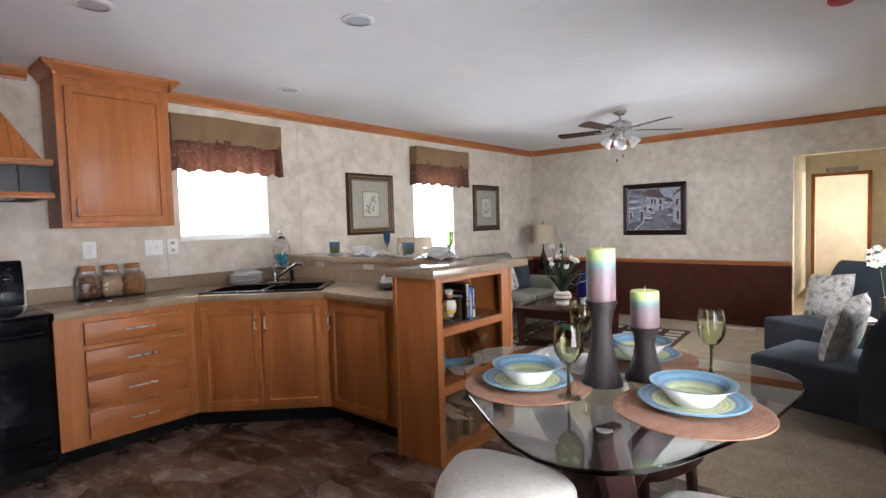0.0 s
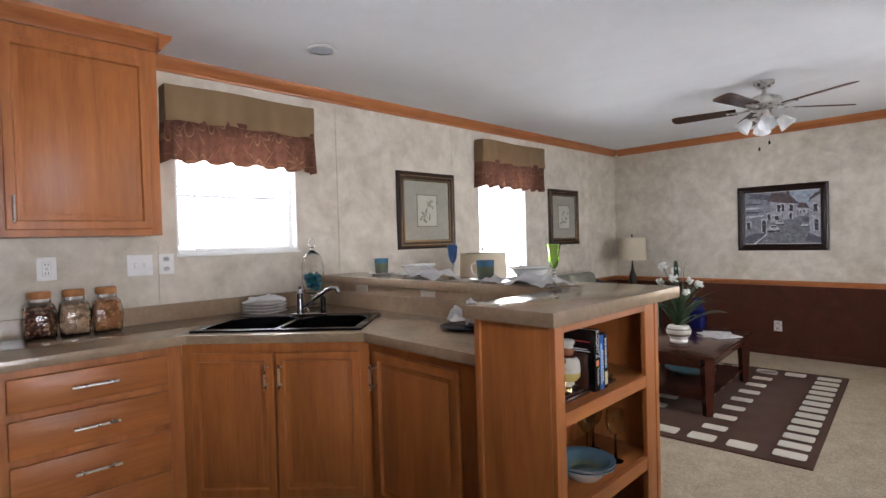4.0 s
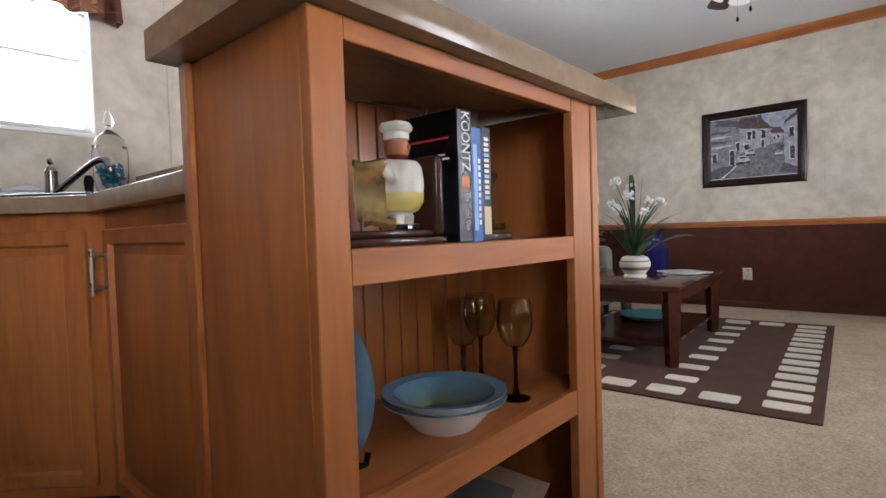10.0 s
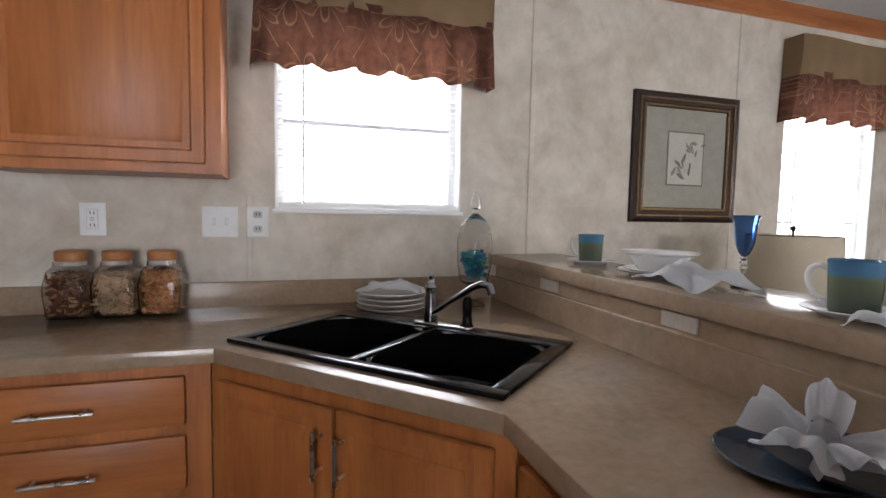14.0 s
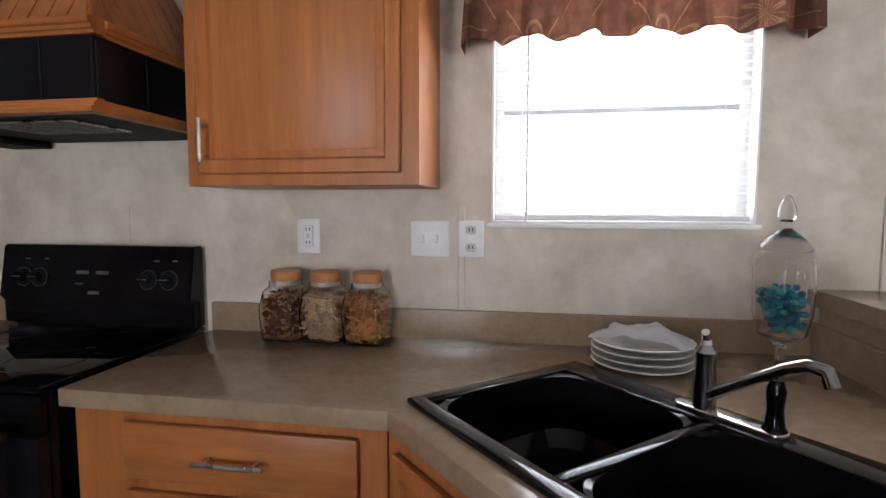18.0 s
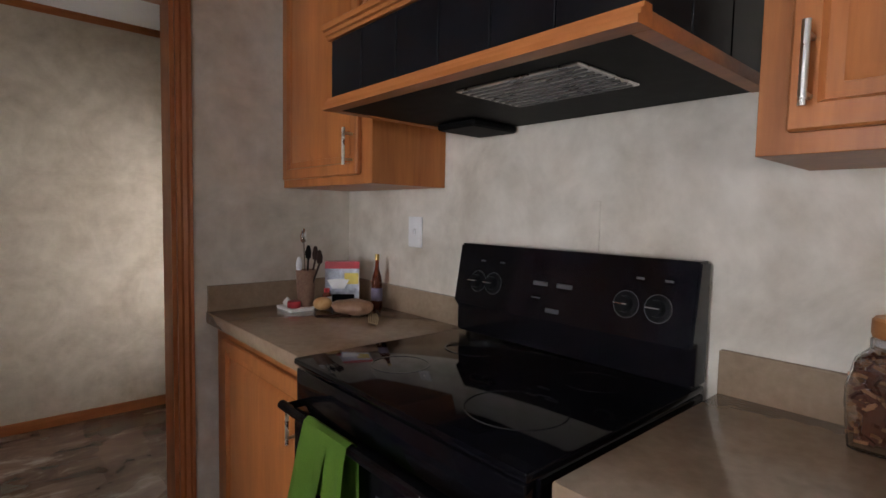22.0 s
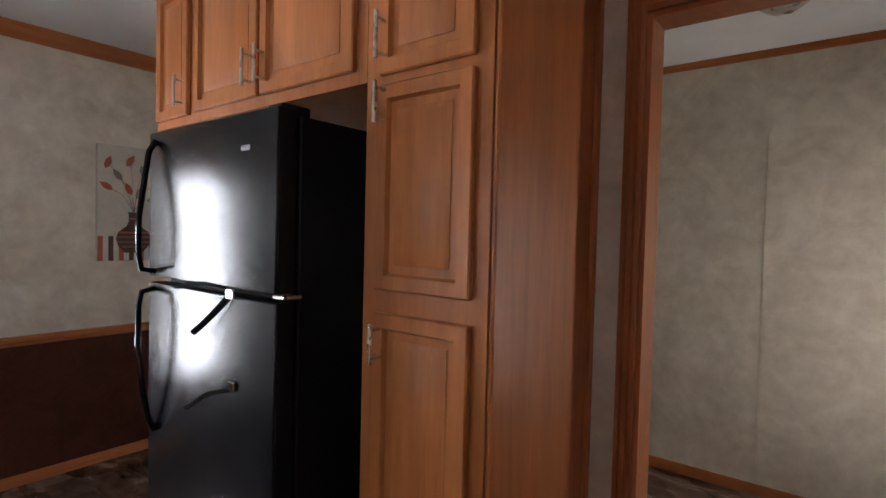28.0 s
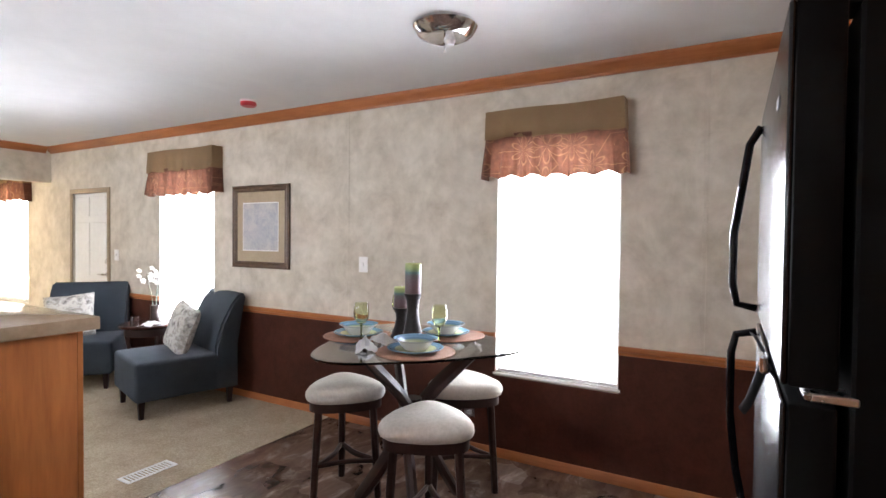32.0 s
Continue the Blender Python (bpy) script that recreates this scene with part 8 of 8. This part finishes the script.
single("recipe_card_stack", box(-3.700, -0.37, cz, -3.570, -0.235, cz + 0.012, 0.002), WHITE, "stack of white recipe cards", "cards", base=(-3.62, -0.33, cz))
cb = thing("cutting_board", "dark wooden cutting board on the worktop", "board", pose(-3.718, -0.190, cz, 0, 0, 65))
part("board", box(-0.13, -0.07, 0, 0.13, 0.07, 0.010, 0.004), DARKX, cb, local=True)
bn = bmesh.new()
bmesh.ops.create_uvsphere(bn, u_segments=20, v_segments=12, radius=0.034)
bn.transform(Matrix.Diagonal((1.1, 1.0, 0.75, 1)))
o = single("bread_roll", bn, mottled("bread_crust", (0.42, 0.22, 0.07), (0.58, 0.36, 0.16), 30.0), "golden bread roll on the cutting board", "bread")
o.matrix_basis = Matrix.Translation((-3.67, -0.175, cz + 0.036))
wd_ = bmesh.new()
bmesh.ops.create_uvsphere(wd_, u_segments=28, v_segments=16, radius=1.0)
for v in wd_.verts:
    x_, y_, z_ = v.co
    sq = max(abs(x_), abs(y_), 1e-6) ** 0.35
    wob = 1 + 0.05 * math.sin(7 * x_ + 4 * y_) + 0.03 * math.sin(11 * y_ - 5 * x_)
    v.co = Vector((0.088 * x_ * wob / sq ** 0.5, 0.055 * y_ * wob / sq ** 0.5, 0.030 + (0.026 + 0.010 * x_) * z_ * wob - (0.004 if z_ < -0.5 else 0)))
zl = min(v.co.z for v in wd_.verts)
bmesh.ops.translate(wd_, vec=(0, 0, -zl), verts=wd_.verts[:])
o = single("bread_bag", wd_, mottled("brown_paper", (0.20, 0.10, 0.055), (0.28, 0.16, 0.09), 20.0), "folded brown paper bread bag", "bag")
o.matrix_basis = pose(-3.735, -0.075, cz + 0.001, 0, 0, 112)
wh = thing("wheat_stalks", "dried wheat stalks lying on the worktop", "wheat", Matrix.Translation((-3.76, 0.02, cz)))
for i in range(6):
    part("stalk", tube([(-3.80, -0.05 + 0.01 * i, cz + 0.004 + 0.003 * (i % 3)), (-3.74, 0.04 + 0.012 * i, cz + 0.012), (-3.70, 0.10 + 0.01 * i, cz + 0.006)], 0.0022, 5), plain("straw", (0.40, 0.30, 0.15), 0.7) if "straw" not in bpy.data.materials else bpy.data.materials["straw"], wh)

# shelf unit: figurine, books, bowls, glasses, carton
S1, S2, S3 = 0.782, 0.452, 0.089
be = thing("bookend", "dark wooden bookend with a gilt base", "bookend", Matrix.Translation((-1.68, 2.69, S1)), "bookends")
part("base", box(-1.775, 2.592, S1, -1.650, 2.800, S1 + 0.013, 0.004, 2), DARKX, be)
part("plinth", box(-1.770, 2.598, S1 + 0.0132, -1.656, 2.773, S1 + 0.024, 0.004, 2), DARKX, be)
part("upright", box(-1.775, 2.775, S1 + 0.0135, -1.650, 2.7995, S1 + 0.147, 0.010, 3), DARKX, be)
BRASS = plain("pale_gilt", (0.62, 0.48, 0.22), 0.25, 0.75, var=0.35)
chef = lathe([(0.0, 0.026), (0.026, 0.026), (0.030, 0.032), (0.041, 0.036), (0.045, 0.052), (0.046, 0.066), (0.0455, 0.071), (0.047, 0.082), (0.046, 0.100), (0.043, 0.118), (0.036, 0.128), (0.018, 0.135), (0.022, 0.139), (0.025, 0.146), (0.026, 0.154), (0.025, 0.163), (0.022, 0.170), (0.025, 0.171), (0.025, 0.183), (0.031, 0.187), (0.033, 0.194), (0.028, 0.202), (0.014, 0.206), (0.0, 0.206)], 32)
for v in chef.verts:
    if 0.04 < v.co.z < 0.13 and v.co.x > 0:
        v.co.x *= 1.18
    if v.co.z > 0.171:
        v.co.y += 0.012 * math.sin(3 * math.atan2(v.co.y, v.co.x)) * 0.25 - 0.002
foot = [(0.0, 0.0), (0.015, 0.0), (0.017, 0.004), (0.014, 0.009), (0.013, 0.012), (0.015, 0.028)]
chef = join(chef, lathe(foot, 14, (0.008, -0.017, 0)), lathe(foot, 14, (0.008, 0.017, 0)), tube([(0.016, -0.012, 0.004), (0.036, -0.016, 0.005)], [0.008, 0.006], 8), tube([(0.016, 0.020, 0.004), (0.036, 0.024, 0.005)], [0.008, 0.006], 8), lathe([(0.0, 0.150), (0.006, 0.153), (0.005, 0.160), (0.0, 0.161)], 10, (0.024, 0.004, 0)), tube([(0.0, -0.030, 0.125), (0.012, -0.050, 0.102), (0.024, -0.052, 0.088)], [0.012, 0.012, 0.008], 8), tube([(0.0, 0.030, 0.125), (0.010, 0.048, 0.100), (0.034, 0.040, 0.082)], [0.012, 0.012, 0.008], 8))
for k in range(5):
    chef = join(chef, lathe([(0.0, 0.0), (0.0025, 0.001), (0.0, 0.004)], 8, (0.049 + 0.0035 * math.sin(k * 0.8), -0.010 + 0.002 * k, 0.076 + 0.010 * k)))
CHEF0, CHEFH = S1 + 0.0242, 0.206 * 0.86
CHEFM = by_height("painted_figurine", [(0.0, (0.02, 0.015, 0.012)), (0.05, (0.02, 0.015, 0.012)), (0.06, (0.62, 0.58, 0.46)), (0.165, (0.62, 0.58, 0.46)), (0.175, (0.50, 0.38, 0.11)), (0.33, (0.58, 0.46, 0.16)), (0.345, (0.66, 0.63, 0.54)), (0.63, (0.66, 0.63, 0.54)), (0.64, (0.13, 0.02, 0.015)), (0.68, (0.13, 0.02, 0.015)), (0.69, (0.30, 0.11, 0.055)), (0.815, (0.34, 0.14, 0.07)), (0.83, (0.68, 0.65, 0.56)), (1.0, (0.68, 0.65, 0.56))], CHEF0, CHEF0 + CHEFH, 0.12)
o = single("chef_figurine", chef, CHEFM, "glazed figurine of a plump cook in white", "figurine")
o.matrix_basis = Matrix.Translation((-1.700, 2.738, CHEF0)) @ Matrix.Rotation(radians(12), 4, "Z") @ Matrix.Diagonal((0.80, 0.80, 0.86, 1))
# parchment scroll, rolled at its foot and its head
scr = [(0.022, 0.004), (0.030, 0.004), (0.035, 0.011), (0.032, 0.019), (0.024, 0.021), (0.016, 0.016), (0.010, 0.012), (0.003, 0.018), (-0.002, 0.034), (-0.005, 0.055), (-0.004, 0.075), (0.0, 0.090), (0.004, 0.098), (0.003, 0.106), (-0.004, 0.109), (-0.010, 0.105), (-0.010, 0.098)]
sb_ = bmesh.new()
lines = []
for k in range(5):
    w_ = k / 4
    lines.append([sb_.verts.new((u_ - 0.006 * w_ + 0.003 * math.sin(w_ * 3.14), -0.027 + 0.054 * w_, z_ + 0.004 * math.sin(w_ * 5 + z_ * 30))) for u_, z_ in scr])
for ra, rb in zip(lines, lines[1:]):
    for i in range(len(scr) - 1):
        sb_.faces.new((ra[i], ra[i + 1], rb[i + 1], rb[i]))
bmesh.ops.solidify(sb_, geom=sb_.faces[:], thickness=0.003)
sc = single("gilt_scroll", sb_, BRASS, "pale gilt unrolled scroll ornament beside the figurine", "ornament")
sc.matrix_basis = pose(-1.690, 2.672, S1 + 0.0245, 0, 0, -20)
TXT = plain("spine_print", (0.62, 0.62, 0.60), 0.5)
ORNG = plain("orange_mark", (0.60, 0.17, 0.05), 0.5)
PALEB = plain("pale_blue_print", (0.22, 0.38, 0.60), 0.5)


def spine_text(words, size, x, y, ztop, material, e, width):
    """Raised lettering that reads down a spine, scaled to its width of letters."""
    cu = bpy.data.curves.new("lettering", "FONT")
    cu.body, cu.size, cu.extrude = words, size, 0.0003
    ob = bpy.data.objects.new("lettering", cu)
    me = ob.to_mesh().copy()
    bpy.data.objects.remove(ob)
    bm = bmesh.new()
    bm.from_mesh(me)
    bpy.data.meshes.remove(me)
    xs, ys = [v.co.x for v in bm.verts], [v.co.y for v in bm.verts]
    k = width / (max(xs) - min(xs))
    bm.transform(Matrix.Translation((-min(xs), -(min(ys) + max(ys)) / 2, 0)))
    bm.transform(Matrix.Diagonal((k, 1, 1, 1)))
    bm.transform(Matrix(((0, 0, 1, x), (0, 1, 0, y), (-1, 0, 0, ztop), (0, 0, 0, 1))))
    part("spine_lettering", bm, material, e)


XB = -1.640
for i, (y0, w, hh, dpt, c) in enumerate(((2.822, 0.036, 0.226, 0.165, (0.006, 0.006, 0.007)), (2.860, 0.027, 0.200, 0.15, (0.035, 0.12, 0.36)), (2.889, 0.025, 0.204, 0.16, (0.022, 0.022, 0.026)))):
    bk = thing("book", ("thick black hardback novel standing between bookends", "slim blue book standing between bookends", "dark book with a pale printed spine")[i], "book", Matrix.Translation((XB - dpt / 2, y0 + w / 2, S1)), "cookbooks")
    cm = plain("book_cover_%d" % i, c, 0.22, spec=0.35)
    part("back_cover", box(XB - dpt, y0, S1, XB - 0.0025, y0 + 0.0022, S1 + hh), cm, bk)
    part("front_cover", box(XB - dpt, y0 + w - 0.0022, S1, XB - 0.0025, y0 + w, S1 + hh), cm, bk)
    sp_ = box(XB - 0.0024, y0, S1, XB, y0 + w, S1 + hh, 0.001)
    part("spine", sp_, cm, bk)
    part("pages", box(XB - dpt + 0.004, y0 + 0.0025, S1 + 0.003, XB - 0.003, y0 + w - 0.0025, S1 + hh - 0.004), PAPER, bk)
    ym = y0 + w / 2
    if i == 0:
        spine_text("KOONTZ", 0.032, XB + 0.0004, ym + 0.003, S1 + hh - 0.004, TXT, bk, 0.100)
        part("orange_emblem", box(XB + 0.0002, ym - 0.010, S1 + 0.092, XB + 0.0007, ym + 0.010, S1 + 0.114), ORNG, bk)
        spine_text("The Good Guy", 0.019, XB + 0.0004, ym + 0.003, S1 + 0.086, TXT, bk, 0.066)
        for k, (xa, xb_, za) in enumerate(((0.02, 0.11, 0.178), (0.03, 0.10, 0.150), (0.02, 0.12, 0.143))):
            part("cover_print", box(XB - xb_, y0 - 0.0006, S1 + za, XB - xa, y0 - 0.0002, S1 + za + (0.004 if k == 0 else 0.003)), (REDP, TXT, TXT)[k], bk)
    elif i == 1:
        part("spine_band", box(XB + 0.0002, y0 + 0.003, S1 + 0.02, XB + 0.0006, y0 + 0.013, S1 + 0.17), PALEB, bk)
        for k in range(10):
            part("spine_letter", box(XB + 0.0002, y0 + 0.016, S1 + 0.03 + 0.012 * k, XB + 0.0006, y0 + 0.022, S1 + 0.038 + 0.012 * k), TXT, bk)
    else:
        for k in range(12):
            part("spine_letter", box(XB + 0.0002, ym - 0.007, S1 + 0.075 + 0.0095 * k, XB + 0.0006, ym + 0.006, S1 + 0.081 + 0.0095 * k), TXT if k % 4 else PALEB, bk)
        part("spine_label", box(XB + 0.0002, ym - 0.010, S1 + 0.012, XB + 0.0006, ym + 0.010, S1 + 0.062), plain("cream_label", (0.50, 0.42, 0.24), 0.5), bk)
be2 = thing("bookend", "second bookend with a gilt scroll ornament", "bookend", Matrix.Translation((-1.68, 2.95, S1)), "bookends")
part("base", box(-1.75, 2.916, S1, -1.650, 2.998, S1 + 0.014, 0.004, 2), DARKX, be2)
part("upright", box(-1.75, 2.9165, S1 + 0.0145, -1.69, 2.928, S1 + 0.10, 0.004), DARKW, be2)
roll = [(0.034, 0.004), (0.040, 0.010), (0.036, 0.018), (0.026, 0.018), (0.016, 0.010), (0.004, 0.016), (-0.004, 0.040), (-0.004, 0.070), (0.002, 0.090), (0.010, 0.098), (0.016, 0.104), (0.012, 0.112), (0.002, 0.112)]
rl_ = bmesh.new()
ra, rb = [rl_.verts.new((-0.022, u_, z_)) for u_, z_ in roll], [rl_.verts.new((0.024, u_ - 0.003, z_)) for u_, z_ in roll]
for i in range(len(roll) - 1):
    rl_.faces.new((ra[i], ra[i + 1], rb[i + 1], rb[i]))
bmesh.ops.solidify(rl_, geom=rl_.faces[:], thickness=0.004)
part("scroll", moved(rl_, Matrix.Translation((-1.680, 2.945, S1 + 0.0145))), BRASS, be2)
for i in range(2):
    glazed_bowl("blue ringed serving bowl, one of two nested", (-1.700, 2.835, S2 + i * 0.013), 1.0, 0.98, ringed("serving_glaze_%d" % i, [(0.0, (0.16, 0.20, 0.12)), (0.25, (0.12, 0.20, 0.20)), (0.32, (0.20, 0.23, 0.13)), (0.42, (0.12, 0.21, 0.24)), (0.6, (0.11, 0.22, 0.31))]), "nested serving bowls")
for x, y in ((-1.677, 3.033), (-1.799, 3.076), (-1.775, 2.985)):
    goblet("smoky amber wine glass on the shelf", (x, y, S2), AMBERG, DKAMBER, [(r * 0.92, z * 0.85) for r, z in WINE], 0.105, 0.030)
PLATEB = ringed("blue_plate_glaze", [(0.0, BLUE_GLZ), (0.3, DEEP_GLZ), (0.45, BLUE_GLZ), (0.64, DEEP_GLZ), (0.70, BLUE_GLZ)])
ps = thing("display_plate", "blue plate standing on a black stand", "plate", pose(-1.705, 2.597, S2, 0, 0, 0))
part("plate", moved(lathe(scaled(PLATE, 0.85), 36, caps=False), pose(-0.03, -0.010, 0.122, 96, 0, 180)), PLATEB, ps, local=True)
part("stand", join(tube([(0.02, 0.045, 0.020), (0.02, 0.040, 0.004), (0.02, -0.01, 0.006), (0.02, -0.030, 0.10)], 0.005, 6), tube([(-0.08, 0.045, 0.020), (-0.08, 0.040, 0.004), (-0.08, -0.01, 0.006), (-0.08, -0.030, 0.10)], 0.005, 6), tube([(-0.08, 0.03, 0.005), (0.02, 0.03, 0.005)], 0.004, 6)), BLACKM, ps, local=True)
bx = thing("carton_divider", "open cardboard bottle carton with dividers", "carton", Matrix.Translation((-1.75, 2.86, S3)))
for i in range(4):
    part("divider", moved(box(-0.14, -0.002, 0, 0.14, 0.002, 0.13), pose(-1.745, 2.66 + i * 0.12, S3 + 0.003, 0, 0, 6 - 4 * i)), CARD, bx)
for i in range(3):
    part("divider", moved(box(-0.002, -0.24, 0, 0.002, 0.24, 0.12), pose(-1.84 + i * 0.09, 2.85, S3 + 0.002, 0, 4 * i - 4, 0)), CARD, bx)
part("flap", moved(box(-0.13, -0.10, 0, 0.12, 0.10, 0.004), pose(-1.74, 2.98, S3 + 0.155, 14, 8, 14)), CARD, bx)
part("flap", moved(box(-0.12, -0.10, 0, 0.12, 0.10, 0.004), pose(-1.73, 2.75, S3 + 0.14, -18, 10, -8)), CARD, bx)
part("grey_patch", moved(box(-0.05, -0.05, 0.0042, 0.06, 0.05, 0.0050), pose(-1.74, 2.98, S3 + 0.155, 14, 8, 14)), GREYP, bx)

# side table by the armchairs
sx0, sy0, sz0 = 0.23, 5.17, 0.594
orc = thing("orchid", "white silk orchid in a dark vase", "plant", Matrix.Translation((sx0 + 0.08, sy0 + 0.02, sz0)))
part("vase", lathe([(0.0, 0.0), (0.04, 0.0), (0.045, 0.02), (0.038, 0.10), (0.042, 0.16), (0.038, 0.16), (0.034, 0.10), (0.0, 0.02)], 20, caps=False), plain("dark_vase", (0.05, 0.03, 0.025), 0.3), orc, local=True)
rng = random.Random(12)
for i in range(3):
    a = i * 2.1 + 0.4
    tip = Vector((0.07 * math.cos(a), 0.07 * math.sin(a), 0.42 + 0.03 * i))
    sm = part("stem", tube([(0, 0, 0.05), tip * 0.5 + Vector((0, 0, 0.06)), tip], 0.003, 5), LEAF, orc, local=True)
    bm = bmesh.new()
    for k in range(7):
        c = tip + Vector((rng.uniform(-0.05, 0.05), rng.uniform(-0.05, 0.05), rng.uniform(-0.07, 0.04)))
        for q in range(5):
            b_ = q * 1.256
            d1 = Vector((math.cos(b_), math.sin(b_) * 0.5, math.sin(b_) * 0.8)) * 0.028
            d2 = Vector((math.cos(b_ + 0.5), math.sin(b_ + 0.5) * 0.5, math.sin(b_ + 0.5) * 0.8)) * 0.020
            d3 = Vector((math.cos(b_ - 0.5), math.sin(b_ - 0.5) * 0.5, math.sin(b_ - 0.5) * 0.8)) * 0.020
            bm.faces.new([bm.verts.new(p_) for p_ in (c, c + d3, c + d1 + Vector((0, 0.006, 0)), c + d2)])
    part("blossoms", bm, PETAL, sm, local=True)
turned("glass_tumbler", "clear glass tumbler on the side table", "glass", [(0.0, 0.0), (0.03, 0.0), (0.034, 0.08), (0.032, 0.08), (0.028, 0.006), (0.0, 0.006)], (sx0 - 0.13, sy0 - 0.02, sz0), GLASS, 20, "", False)
napkin("folded white napkin on the side table", pose(sx0 - 0.06, sy0 - 0.13, sz0, 0, 0, 30), 0.18, 0.11, 0.05, 33)
# greenery on the corner end table
gr = thing("trailing_plant", "small dark trailing plant on the end table", "plant", Matrix.Translation((-3.36, 7.02, 0.604)))
part("pot", lathe([(0.0, 0.0), (0.05, 0.0), (0.06, 0.07), (0.055, 0.07), (0.0, 0.06)], 18), plain("dark_pot", (0.03, 0.02, 0.02), 0.4), gr, local=True)
for i in range(22):
    a, r_, z_ = rng.uniform(0, 6.28), rng.uniform(0.03, 0.14), rng.uniform(0.05, 0.14)
    bm = bmesh.new()
    c = Vector((r_ * math.cos(a), r_ * math.sin(a), z_))
    u_, v_ = Vector((math.cos(a), math.sin(a), -0.3)) * 0.035, Vector((-math.sin(a), math.cos(a), 0.1)) * 0.018
    bm.faces.new([bm.verts.new(p_) for p_ in (c - u_, c + v_, c + u_, c - v_)])
    part("leaf", bm, LEAF, gr, local=True)
